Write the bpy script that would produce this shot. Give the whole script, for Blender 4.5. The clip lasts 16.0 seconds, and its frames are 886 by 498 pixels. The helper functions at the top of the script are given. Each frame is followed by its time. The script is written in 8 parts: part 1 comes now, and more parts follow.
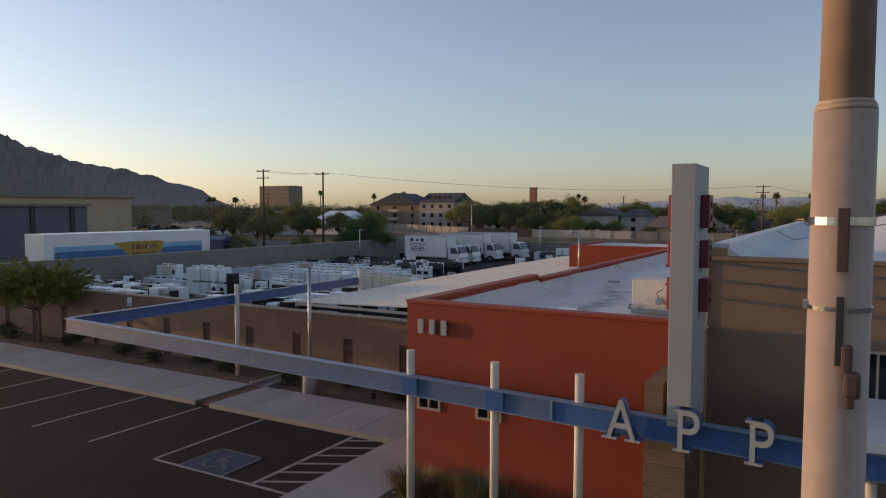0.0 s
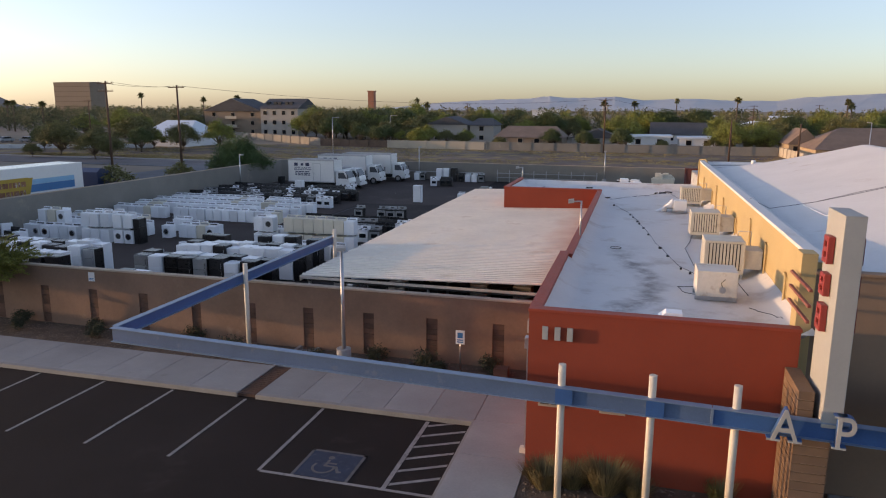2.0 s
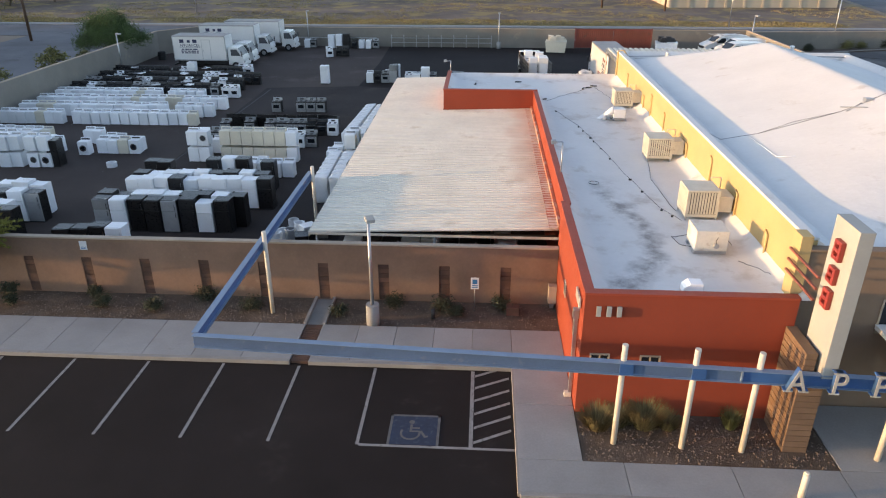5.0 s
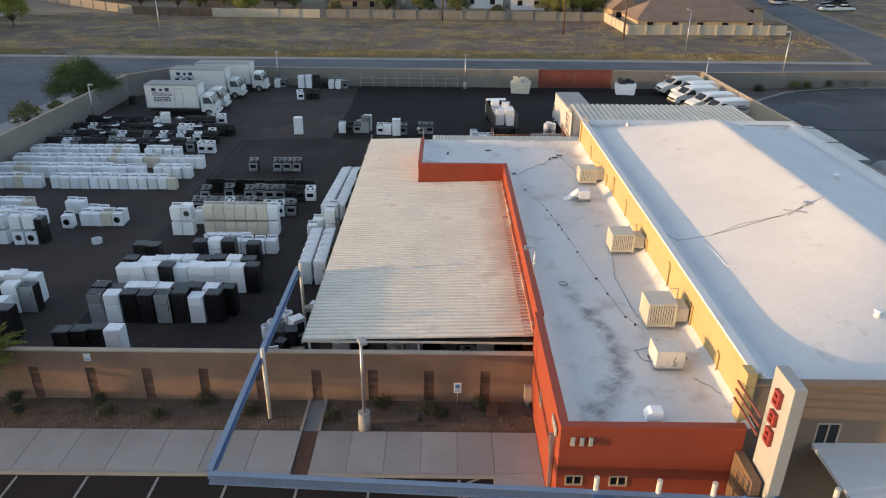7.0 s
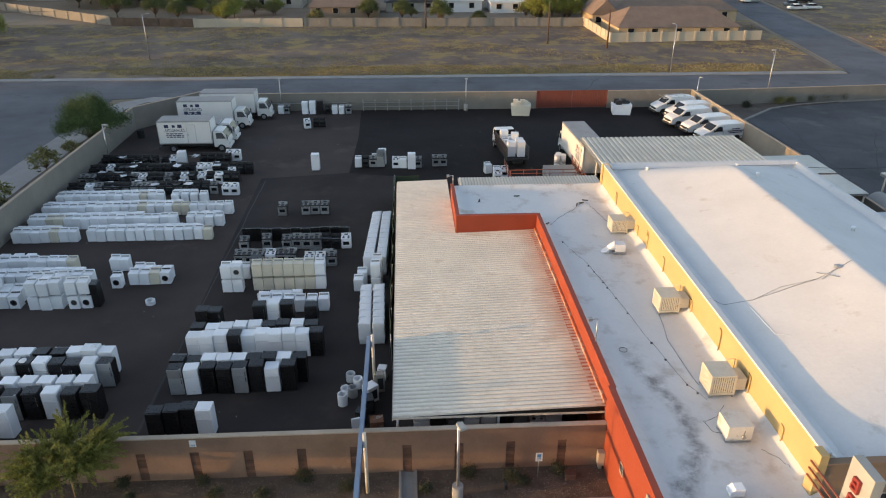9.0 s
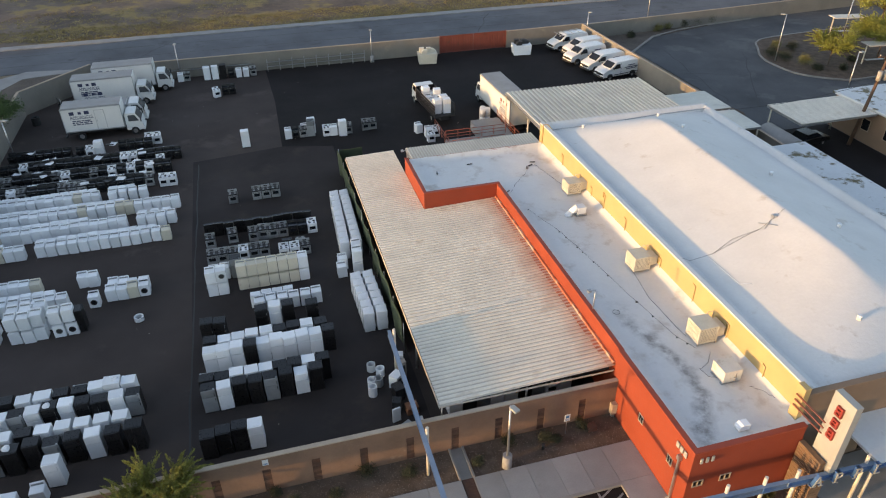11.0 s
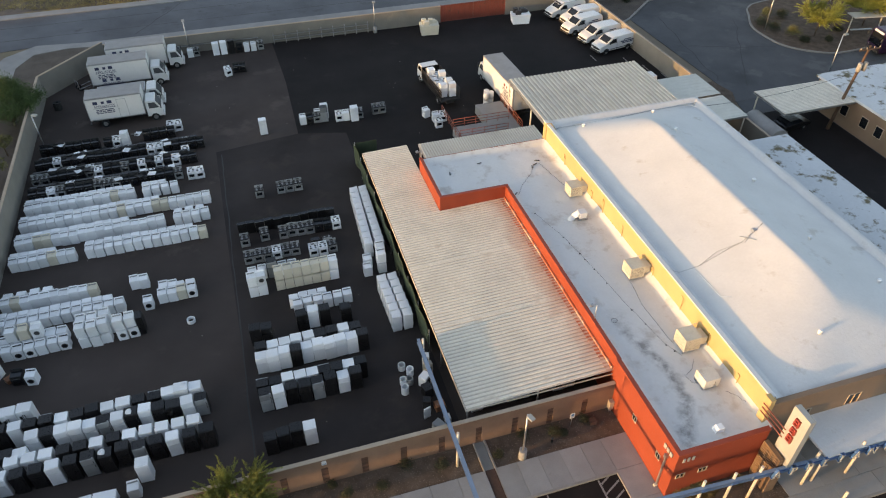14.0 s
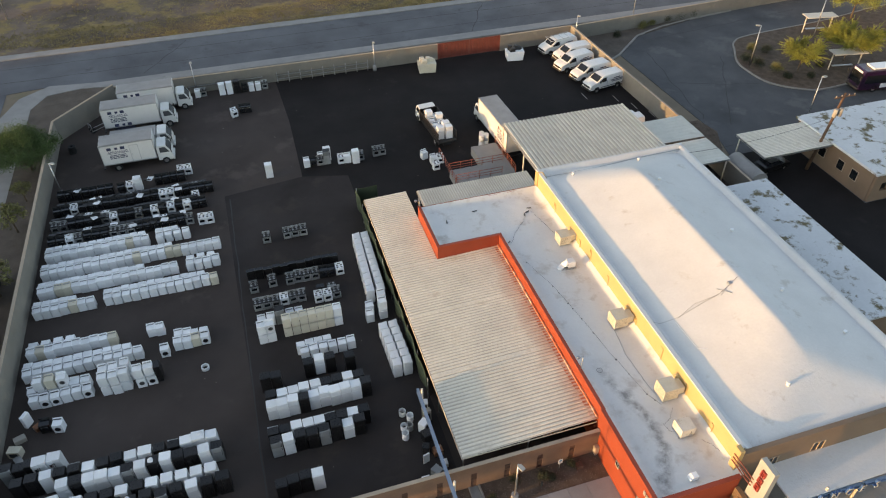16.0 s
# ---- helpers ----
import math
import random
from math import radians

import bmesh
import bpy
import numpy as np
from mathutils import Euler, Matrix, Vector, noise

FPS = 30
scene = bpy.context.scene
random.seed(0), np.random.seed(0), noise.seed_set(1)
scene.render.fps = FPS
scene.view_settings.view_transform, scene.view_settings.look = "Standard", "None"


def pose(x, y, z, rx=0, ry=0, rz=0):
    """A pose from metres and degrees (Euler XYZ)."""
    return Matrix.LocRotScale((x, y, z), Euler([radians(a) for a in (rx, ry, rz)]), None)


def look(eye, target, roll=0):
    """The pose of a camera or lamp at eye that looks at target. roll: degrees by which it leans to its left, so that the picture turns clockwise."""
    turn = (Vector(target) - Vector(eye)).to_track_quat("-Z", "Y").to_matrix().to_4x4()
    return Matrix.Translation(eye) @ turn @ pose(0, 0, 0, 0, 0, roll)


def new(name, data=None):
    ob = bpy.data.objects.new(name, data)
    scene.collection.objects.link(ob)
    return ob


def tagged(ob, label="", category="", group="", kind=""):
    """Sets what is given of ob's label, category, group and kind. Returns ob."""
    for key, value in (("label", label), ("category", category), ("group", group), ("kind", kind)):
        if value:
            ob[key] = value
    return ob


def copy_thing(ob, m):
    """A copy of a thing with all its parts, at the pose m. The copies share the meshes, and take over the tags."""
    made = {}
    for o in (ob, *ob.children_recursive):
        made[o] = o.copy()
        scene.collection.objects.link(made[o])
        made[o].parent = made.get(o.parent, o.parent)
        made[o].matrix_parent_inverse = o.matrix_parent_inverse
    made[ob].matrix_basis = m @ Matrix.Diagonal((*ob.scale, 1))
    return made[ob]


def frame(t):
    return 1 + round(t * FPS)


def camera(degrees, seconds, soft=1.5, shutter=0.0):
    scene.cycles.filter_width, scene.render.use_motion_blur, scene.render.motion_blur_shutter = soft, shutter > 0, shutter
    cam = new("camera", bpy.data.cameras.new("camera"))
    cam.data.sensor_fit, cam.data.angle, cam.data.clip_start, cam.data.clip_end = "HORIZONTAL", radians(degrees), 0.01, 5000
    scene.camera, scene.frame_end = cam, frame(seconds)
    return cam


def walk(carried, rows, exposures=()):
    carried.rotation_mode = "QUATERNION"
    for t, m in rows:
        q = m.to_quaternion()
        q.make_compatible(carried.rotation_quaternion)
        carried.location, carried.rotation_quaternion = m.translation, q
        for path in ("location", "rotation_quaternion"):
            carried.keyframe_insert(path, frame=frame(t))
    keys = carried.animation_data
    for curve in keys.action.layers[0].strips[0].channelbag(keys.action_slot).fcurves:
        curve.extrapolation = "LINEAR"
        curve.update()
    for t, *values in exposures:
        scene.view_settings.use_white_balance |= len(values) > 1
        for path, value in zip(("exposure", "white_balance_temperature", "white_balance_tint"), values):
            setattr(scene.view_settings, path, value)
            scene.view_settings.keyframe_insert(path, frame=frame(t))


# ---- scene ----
cam = camera(64.5, 16.0, soft=1.1)
PATH = [
    (0, (0.678, 0.692, 6.472), (-0.303, 2.431, 6.359), 0.18),
    (0.5, (-0.716, -0.229, 7.173), (-1.601, 1.556, 6.993), 0.40),
    (1, (-2.264, -0.956, 7.844), (-3.051, 0.866, 7.596), 0.61),
    (1.5, (-3.875, -1.636, 8.541), (-4.544, 0.221, 8.220), 0.44),
    (2, (-5.621, -2.252, 9.184), (-6.138, -0.360, 8.791), 0.31),
    (2.5, (-7.344, -2.869, 9.810), (-7.713, -0.963, 9.328), 0.19),
    (3, (-9.161, -3.424, 10.482), (-9.414, -1.525, 9.907), 0.17),
    (3.2, (-9.841, -3.621, 10.758), (-10.078, -1.731, 10.148), 0.18),
    (5.3, (-11.075, -3.830, 14.874), (-11.161, -2.022, 14.024), 0.20),
    (5.5, (-11.088, -3.830, 15.404), (-11.164, -2.021, 14.554), 0.41),
    (6, (-11.082, -3.941, 16.781), (-11.128, -2.131, 15.933), 0.57),
    (6.5, (-11.325, -4.005, 18.092), (-11.332, -2.194, 17.244), 0.52),
    (7, (-11.862, -4.068, 19.373), (-11.863, -2.257, 18.525), 0.52),
    (7.5, (-12.714, -4.109, 20.681), (-12.714, -2.299, 19.831), 0.48),
    (8, (-13.819, -4.102, 21.917), (-13.799, -2.291, 21.068), 0.37),
    (8.5, (-15.193, -4.090, 23.167), (-15.138, -2.284, 22.310), 0.06),
    (9, (-17.002, -4.172, 24.506), (-16.907, -2.382, 23.617), 0.10),
    (9.2, (-17.633, -4.039, 24.741), (-17.525, -2.257, 23.839), 0.12),
    (11.3, (-26.052, -3.415, 30.792), (-25.583, -1.840, 29.652), -0.10),
    (11.5, (-26.772, -3.411, 31.246), (-26.304, -1.856, 30.078), 0.12),
    (12, (-27.476, -3.323, 32.711), (-27.022, -1.836, 31.453), 0.17),
    (12.5, (-27.418, -3.176, 34.366), (-26.973, -1.720, 33.069), -0.01),
    (13, (-27.529, -3.177, 35.862), (-27.078, -1.722, 34.565), 0.18),
    (13.5, (-27.449, -3.201, 37.379), (-26.997, -1.747, 36.081), 0.17),
    (14, (-27.264, -3.271, 38.836), (-26.815, -1.816, 37.539), -0.02),
    (14.5, (-27.322, -3.254, 40.439), (-26.871, -1.804, 39.138), 0.02),
    (15, (-27.234, -3.363, 41.831), (-26.784, -1.910, 40.533), -0.08),
    (15.5, (-27.228, -3.429, 43.319), (-26.777, -1.976, 42.020), -0.08),
    (16, (-27.116, -3.453, 44.407), (-26.666, -2.000, 43.109), -0.29),
]
walk(cam, [(t, look(eye, target, roll)) for t, eye, target, roll in PATH], exposures=[(0.0, 0.40, 7450, 20), (1.0, 0.66, 7400, 21), (2.0, 0.98, 7250, 22), (3.2, 1.43, 7250, 19), (5.5, 1.66, 7700, 13), (7.5, 1.39, 7950, 12), (9.0, 1.47, 8150, 12), (12.0, 1.52, 8200, 12), (16.0, 1.60, 9100, 12)])

# ---- light ----
SUN = Vector((-1.0, -0.16, 0.064)).normalized()
world = bpy.data.worlds.new("evening_sky")
scene.world = world
world.use_nodes = True
wn = world.node_tree
sky = wn.nodes.new("ShaderNodeTexSky")
sky.sky_type = "NISHITA"
sky.sun_disc = False
sky.sun_elevation = radians(8.0)
sky.sun_rotation = math.atan2(SUN.x, SUN.y)
sky.altitude = 350
sky.air_density, sky.dust_density, sky.ozone_density = 1.0, 1.3, 2.2
wn.nodes["Background"].inputs[1].default_value = 0.157
haze = wn.nodes.new("ShaderNodeHueSaturation")
haze.inputs["Saturation"].default_value = 0.78
wn.links.new(sky.outputs[0], haze.inputs["Color"])
rose = wn.nodes.new("ShaderNodeMix")
rose.data_type, rose.blend_type = "RGBA", "MULTIPLY"
rose.inputs[0].default_value = 1.0
rose.inputs[7].default_value = (0.875, 0.955, 1.075, 1)
wn.links.new(haze.outputs[0], rose.inputs[6])
wn.links.new(rose.outputs[2], wn.nodes["Background"].inputs[0])
lamp = bpy.data.lights.new("sun", "SUN")
lamp.energy, lamp.angle, lamp.color = 1.92, radians(0.6), (1.0, 0.64, 0.32)
sun = new("sun", lamp)
sun.matrix_world = look((-300, -48, 60), (0, 0, 41))


# ---- materials ----
def ramp(nt, fac, stops):
    r = nt.nodes.new("ShaderNodeValToRGB")
    while len(r.color_ramp.elements) < len(stops):
        r.color_ramp.elements.new(0.5)
    for e, (p, c) in zip(r.color_ramp.elements, stops):
        e.position, e.color = p, (*c, 1) if len(c) == 3 else c
    nt.links.new(fac, r.inputs[0])
    return r.outputs[0]


def noise_node(nt, vec, scale, detail=4.0, rough=0.6):
    n = nt.nodes.new("ShaderNodeTexNoise")
    n.inputs["Scale"].default_value, n.inputs["Detail"].default_value, n.inputs["Roughness"].default_value = scale, detail, rough
    nt.links.new(vec, n.inputs["Vector"])
    return n.outputs[0]


def mixc(nt, fac, a, b, mode="MIX"):
    m = nt.nodes.new("ShaderNodeMix")
    m.data_type, m.blend_type = "RGBA", mode
    for sock, v in ((m.inputs[0], fac), (m.inputs[6], a), (m.inputs[7], b)):
        if hasattr(v, "is_linked"):
            nt.links.new(v, sock)
        elif isinstance(v, (int, float)):
            sock.default_value = v
        else:
            sock.default_value = (*v, 1)
    return m.outputs[2]


def arith(nt, op, a, b=0.0):
    m = nt.nodes.new("ShaderNodeMath")
    m.operation = op
    for sock, v in ((m.inputs[0], a), (m.inputs[1], b)):
        if hasattr(v, "is_linked"):
            nt.links.new(v, sock)
        else:
            sock.default_value = v
    return m.outputs[0]


MATS = {}


def mat(name, base, rough=0.6, metal=0.0, var=0.2, scale=0.6, fine=12.0, bump=0.0, bscale=60.0, world_space=True, wear=None, wear_at=0.62, wear_scale=1.5, tint=0.0, coat=0.0, island=False, spec=0.5):
    """A surface with broad and fine variation, relief, and patches of wear of another colour."""
    if name in MATS:
        return MATS[name]
    m = bpy.data.materials.new(name)
    m.use_nodes = True
    nt = m.node_tree
    b = nt.nodes["Principled BSDF"]
    if world_space:
        vec = nt.nodes.new("ShaderNodeNewGeometry").outputs["Position"]
    else:
        tc, oi = nt.nodes.new("ShaderNodeTexCoord"), nt.nodes.new("ShaderNodeObjectInfo")
        add = nt.nodes.new("ShaderNodeVectorMath")
        nt.links.new(tc.outputs["Object"], add.inputs[0])
        nt.links.new(oi.outputs["Location"], add.inputs[1])
        vec = add.outputs[0]
    big, small = noise_node(nt, vec, scale), noise_node(nt, vec, fine, 3)
    both = arith(nt, "ADD", arith(nt, "MULTIPLY", big, 0.65), arith(nt, "MULTIPLY", small, 0.35))
    lo, hi = [c * (1 - var) for c in base], [min(1.0, c * (1 + var)) for c in base]
    col = ramp(nt, both, [(0.32, lo), (0.68, hi)])
    if wear:
        w = ramp(nt, noise_node(nt, vec, wear_scale, 8, 0.65), [(wear_at, (0, 0, 0)), (wear_at + 0.09, (1, 1, 1))])
        col = mixc(nt, w, col, wear)
    if tint:
        if island:
            rnd = nt.nodes.new("ShaderNodeNewGeometry").outputs["Random Per Island"]
        else:
            rnd = nt.nodes.new("ShaderNodeObjectInfo").outputs["Random"]
        hsv = nt.nodes.new("ShaderNodeHueSaturation")
        nt.links.new(arith(nt, "ADD", arith(nt, "MULTIPLY", rnd, 2 * tint), 1 - tint), hsv.inputs["Value"])
        nt.links.new(col, hsv.inputs["Color"])
        col = hsv.outputs[0]
    nt.links.new(col, b.inputs["Base Color"])
    b.inputs["Roughness"].default_value, b.inputs["Metallic"].default_value = rough, metal
    b.inputs["Coat Weight"].default_value = coat
    b.inputs["Coat Roughness"].default_value = 0.157
    b.inputs["Specular IOR Level"].default_value = spec
    rr = ramp(nt, small, [(0.3, (rough * 0.85,) * 3), (0.7, (min(1, rough * 1.15),) * 3)])
    nt.links.new(rr, b.inputs["Roughness"])
    if bump:
        bn = nt.nodes.new("ShaderNodeBump")
        bn.inputs["Strength"].default_value, bn.inputs["Distance"].default_value = 1.0, bump
        nt.links.new(noise_node(nt, vec, bscale, 4), bn.inputs["Height"])
        nt.links.new(bn.outputs[0], b.inputs["Normal"])
    MATS[name] = m
    return m


def glass(name, tint, rough=0.08):
    if name not in MATS:
        m = MATS[name] = bpy.data.materials.new(name)
        m.use_nodes = True
        b = m.node_tree.nodes["Principled BSDF"]
        b.inputs["Base Color"].default_value, b.inputs["Roughness"].default_value = (*tint, 1), rough
        b.inputs["IOR"].default_value = 1.5
    return MATS[name]


M_DIRT = mat("desert_ground", (0.20, 0.155, 0.11), 0.95, var=0.35, scale=0.02, fine=0.5, wear=(0.13, 0.12, 0.06), wear_at=0.55, wear_scale=0.03)
M_LOT = mat("lot_asphalt", (0.0205, 0.0165, 0.0155), 0.9, var=0.35, scale=0.25, fine=30, bump=0.006, bscale=120, wear=(0.032, 0.0265, 0.0245), wear_at=0.6, wear_scale=0.5, spec=0.15)
M_YARD = mat("yard_asphalt", (0.063, 0.050, 0.045), 0.92, var=0.35, scale=0.1, fine=18, bump=0.006, bscale=120, wear=(0.088, 0.070, 0.063), wear_at=0.57, wear_scale=0.22, spec=0.15)
M_PATCH = mat("new_asphalt", (0.0195, 0.0165, 0.0162), 0.88, var=0.3, scale=0.2, fine=25, bump=0.005, bscale=120, wear=(0.033, 0.0285, 0.027), wear_at=0.62, wear_scale=0.15, spec=0.15)
M_ROAD = mat("road_asphalt", (0.128, 0.133, 0.143), 0.9, var=0.35, scale=0.11, fine=15, bump=0.005, bscale=100, wear=(0.098, 0.10, 0.105), wear_at=0.58, wear_scale=0.3, spec=0.15)
M_CONC = mat("pavement_concrete", (0.288, 0.282, 0.272), 0.85, var=0.16, scale=0.5, fine=14, bump=0.003, bscale=90, wear=(0.21, 0.20, 0.19), wear_at=0.64, wear_scale=0.9, tint=0.08, spec=0.25)
M_KERB = mat("kerb_concrete", (0.26, 0.245, 0.225), 0.85, var=0.2, scale=0.7, fine=14, bump=0.003, wear=(0.2, 0.18, 0.16), wear_at=0.62)
M_WALL = mat("tan_block_wall", (0.230, 0.143, 0.101), 0.9, var=0.18, scale=0.6, fine=9, bump=0.006, bscale=70, wear=(0.28, 0.195, 0.14), wear_at=0.62, wear_scale=0.8, spec=0.25)
M_CAP = mat("wall_cap", (0.42, 0.33, 0.25), 0.85, var=0.15, scale=1, bump=0.003)
M_INSET = mat("brown_split_block", (0.10, 0.052, 0.036), 0.92, var=0.3, scale=3, fine=25, bump=0.02, bscale=30, world_space=False, tint=0.3)
M_GREYWALL = mat("grey_block_wall", (0.21, 0.195, 0.17), 0.92, var=0.16, scale=0.4, fine=8, bump=0.006, wear=(0.28, 0.25, 0.2), wear_at=0.62, wear_scale=0.5)
M_RED = mat("terracotta_stucco", (0.288, 0.057, 0.030), 0.85, var=0.12, scale=0.5, fine=10, bump=0.004, bscale=90, wear=(0.255, 0.055, 0.029), wear_at=0.62, wear_scale=0.6, spec=0.25)
M_REDCAP = mat("red_coping", (0.31, 0.05, 0.022), 0.6, var=0.15, scale=1, bump=0.002)
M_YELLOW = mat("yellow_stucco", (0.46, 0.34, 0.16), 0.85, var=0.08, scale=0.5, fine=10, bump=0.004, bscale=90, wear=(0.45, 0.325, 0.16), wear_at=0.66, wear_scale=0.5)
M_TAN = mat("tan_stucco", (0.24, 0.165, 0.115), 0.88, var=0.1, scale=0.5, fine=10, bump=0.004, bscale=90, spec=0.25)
M_PYLON = mat("pylon_stucco", (0.35, 0.355, 0.335), 0.8, var=0.08, scale=0.7, bump=0.003)
M_SLATS = mat("ochre_block", (0.17, 0.105, 0.065), 0.85, var=0.15, scale=2, bump=0.006, world_space=False, tint=0.1)
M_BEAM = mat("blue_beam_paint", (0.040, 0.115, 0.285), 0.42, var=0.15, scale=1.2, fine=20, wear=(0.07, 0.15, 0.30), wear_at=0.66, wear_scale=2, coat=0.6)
M_BEAMF = mat("grey_blue_beam_paint", (0.085, 0.138, 0.235), 0.4, var=0.15, scale=1.2, fine=20, wear=(0.14, 0.18, 0.25), wear_at=0.6, wear_scale=2, coat=0.5)
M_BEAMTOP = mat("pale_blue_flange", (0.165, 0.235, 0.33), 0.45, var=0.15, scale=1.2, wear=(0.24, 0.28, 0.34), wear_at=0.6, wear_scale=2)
M_POST = mat("cream_post_paint", (0.60, 0.55, 0.46), 0.5, var=0.1, scale=2, world_space=False)
M_STEEL = mat("galvanised_steel", (0.42, 0.43, 0.44), 0.4, 0.8, var=0.15, scale=3, world_space=False)
M_LINE = mat("line_paint", (0.26, 0.245, 0.23), 0.8, var=0.25, scale=3, fine=30, wear=(0.10, 0.095, 0.09), wear_at=0.56, wear_scale=9)
M_BLUEPAINT = mat("blue_line_paint", (0.022, 0.034, 0.062), 0.8, var=0.2, scale=3, fine=30, wear=(0.06, 0.07, 0.09), wear_at=0.56, wear_scale=6)
M_FOAM = mat("white_roof_foam", (0.67, 0.66, 0.64), 0.75, var=0.07, scale=0.35, fine=5, bump=0.012, bscale=5, wear=(0.56, 0.53, 0.49), wear_at=0.6, wear_scale=0.5)
M_TIN = mat("cream_sheet_metal", (0.74, 0.68, 0.58), 0.55, 0.0, var=0.12, scale=0.35, fine=4, wear=(0.62, 0.54, 0.44), wear_at=0.58, wear_scale=0.35)
M_TIN2 = mat("grey_sheet_metal", (0.60, 0.57, 0.50), 0.5, 0.35, var=0.14, scale=0.4, fine=4, wear=(0.50, 0.46, 0.4), wear_at=0.6, wear_scale=0.5)
M_RUST = mat("rusted_flashing", (0.40, 0.13, 0.07), 0.8, var=0.3, scale=1.5, wear=(0.48, 0.36, 0.28), wear_at=0.5, wear_scale=1.2)
M_SCREEN = mat("green_screen_mesh", (0.045, 0.065, 0.035), 0.9, var=0.3, scale=0.6, wear=(0.12, 0.12, 0.06), wear_at=0.6, wear_scale=0.5)
M_GRAVEL = mat("brown_gravel", (0.115, 0.083, 0.062), 0.95, var=0.4, scale=1.2, fine=40, bump=0.03, bscale=45, wear=(0.165, 0.12, 0.085), wear_at=0.6, wear_scale=0.8, spec=0.25)
M_STONE = mat("gravel_stone", (0.145, 0.107, 0.082), 0.9, var=0.25, scale=5, tint=0.3, island=True)
M_WHITE = mat("white_enamel", (0.78, 0.80, 0.81), 0.32, var=0.04, scale=1.2, fine=9, world_space=False, wear=(0.66, 0.66, 0.64), wear_at=0.66, wear_scale=2.2, tint=0.12)
M_BLACK = mat("black_enamel", (0.014, 0.013, 0.013), 0.3, var=0.2, scale=2, world_space=False, tint=0.4)
M_GREY = mat("stainless_steel", (0.30, 0.31, 0.31), 0.4, 0.25, var=0.12, scale=2, world_space=False, tint=0.25)
M_BISQUE = mat("bisque_enamel", (0.62, 0.57, 0.46), 0.38, var=0.06, scale=1.5, world_space=False, wear=(0.50, 0.42, 0.30), wear_at=0.62, tint=0.1)
M_BROWN = mat("rusty_enamel", (0.24, 0.10, 0.05), 0.7, var=0.3, scale=2, world_space=False, wear=(0.45, 0.4, 0.35), wear_at=0.55, tint=0.2)
M_WRAP = mat("white_stretch_wrap", (0.74, 0.75, 0.76), 0.25, var=0.05, scale=2, bump=0.03, bscale=6, world_space=False)
M_CHROME = mat("chrome", (0.6, 0.6, 0.6), 0.2, 1.0, var=0.05)
M_RUBBER = mat("tyre_rubber", (0.018, 0.018, 0.018), 0.85, var=0.2, scale=4, world_space=False)
M_DARKGLASS = glass("dark_glass", (0.012, 0.014, 0.017))
M_VEHICLE = mat("white_vehicle_paint", (0.72, 0.72, 0.70), 0.3, var=0.04, scale=1, world_space=False, coat=0.3)
M_BOXGREY = mat("truck_roof_grey", (0.30, 0.29, 0.28), 0.6, var=0.15, scale=0.8, world_space=False)
M_PLASTIC = mat("black_plastic", (0.03, 0.03, 0.03), 0.6, var=0.15, world_space=False)
M_REDPAINT = mat("red_letter_paint", (0.27, 0.036, 0.03), 0.5, var=0.1, scale=3, world_space=False)
M_DARKRED = mat("maroon_letter_side", (0.16, 0.02, 0.02), 0.5, var=0.1, scale=3, world_space=False)
M_INK = mat("dark_blue_ink", (0.03, 0.04, 0.09), 0.6, var=0.1, world_space=False)
M_CONTAINER = mat("container_red", (0.20, 0.045, 0.03), 0.6, var=0.15, scale=1, wear=(0.12, 0.045, 0.03), wear_at=0.62, wear_scale=1.2)
M_RAILRED = mat("rust_red_rail", (0.24, 0.07, 0.045), 0.65, var=0.2, world_space=False)
M_WOODPOLE = mat("utility_pole_wood", (0.105, 0.06, 0.038), 0.9, var=0.3, scale=2, bump=0.01, bscale=20, world_space=False)
M_BARK = mat("bark", (0.12, 0.085, 0.055), 0.95, var=0.3, scale=4, bump=0.02, bscale=18, world_space=False)
M_LEAF_Y = mat("palo_verde_leaf", (0.21, 0.225, 0.045), 0.7, var=0.35, scale=1.0, fine=4, world_space=False, tint=0.35, island=True)
M_LEAF_G = mat("green_leaf", (0.085, 0.11, 0.034), 0.7, var=0.35, scale=1.0, fine=4, world_space=False, tint=0.35, island=True)
M_LEAF_O = mat("olive_leaf", (0.14, 0.135, 0.045), 0.7, var=0.35, scale=1.0, fine=4, world_space=False, tint=0.35, island=True)
M_SYMBOL = mat("faded_white_paint", (0.13, 0.125, 0.122), 0.85, var=0.25, scale=3, fine=30, spec=0.2)
M_CARGLASS = glass("car_glass", (0.085, 0.09, 0.095), 0.15)
M_LEAF_M = mat("street_tree_leaf", (0.062, 0.105, 0.03), 0.75, var=0.35, scale=1.0, fine=4, world_space=False, tint=0.35, island=True)
M_LEAF_D = mat("dark_shrub_leaf", (0.034, 0.041, 0.02), 0.75, var=0.35, scale=1.0, fine=4, world_space=False, tint=0.35, island=True)
M_LEAF_L = mat("feathery_leaf", (0.175, 0.18, 0.034), 0.75, var=0.35, scale=1.0, fine=4, world_space=False, tint=0.35, island=True)
M_POLETAN = mat("tan_pole_paint", (0.40, 0.29, 0.22), 0.55, var=0.12, scale=2, fine=18, world_space=False, wear=(0.30, 0.21, 0.16), wear_at=0.6, wear_scale=3)
# darker sheet tone that stands for the shade between roof ribs
M_TINSHADE = mat("shade_toned_sheet_metal", (0.53, 0.47, 0.39), 0.7, var=0.2, scale=0.35, fine=4)
M_BRICKT = mat("tower_brick", (0.36, 0.15, 0.09), 0.9, var=0.15, scale=0.5)
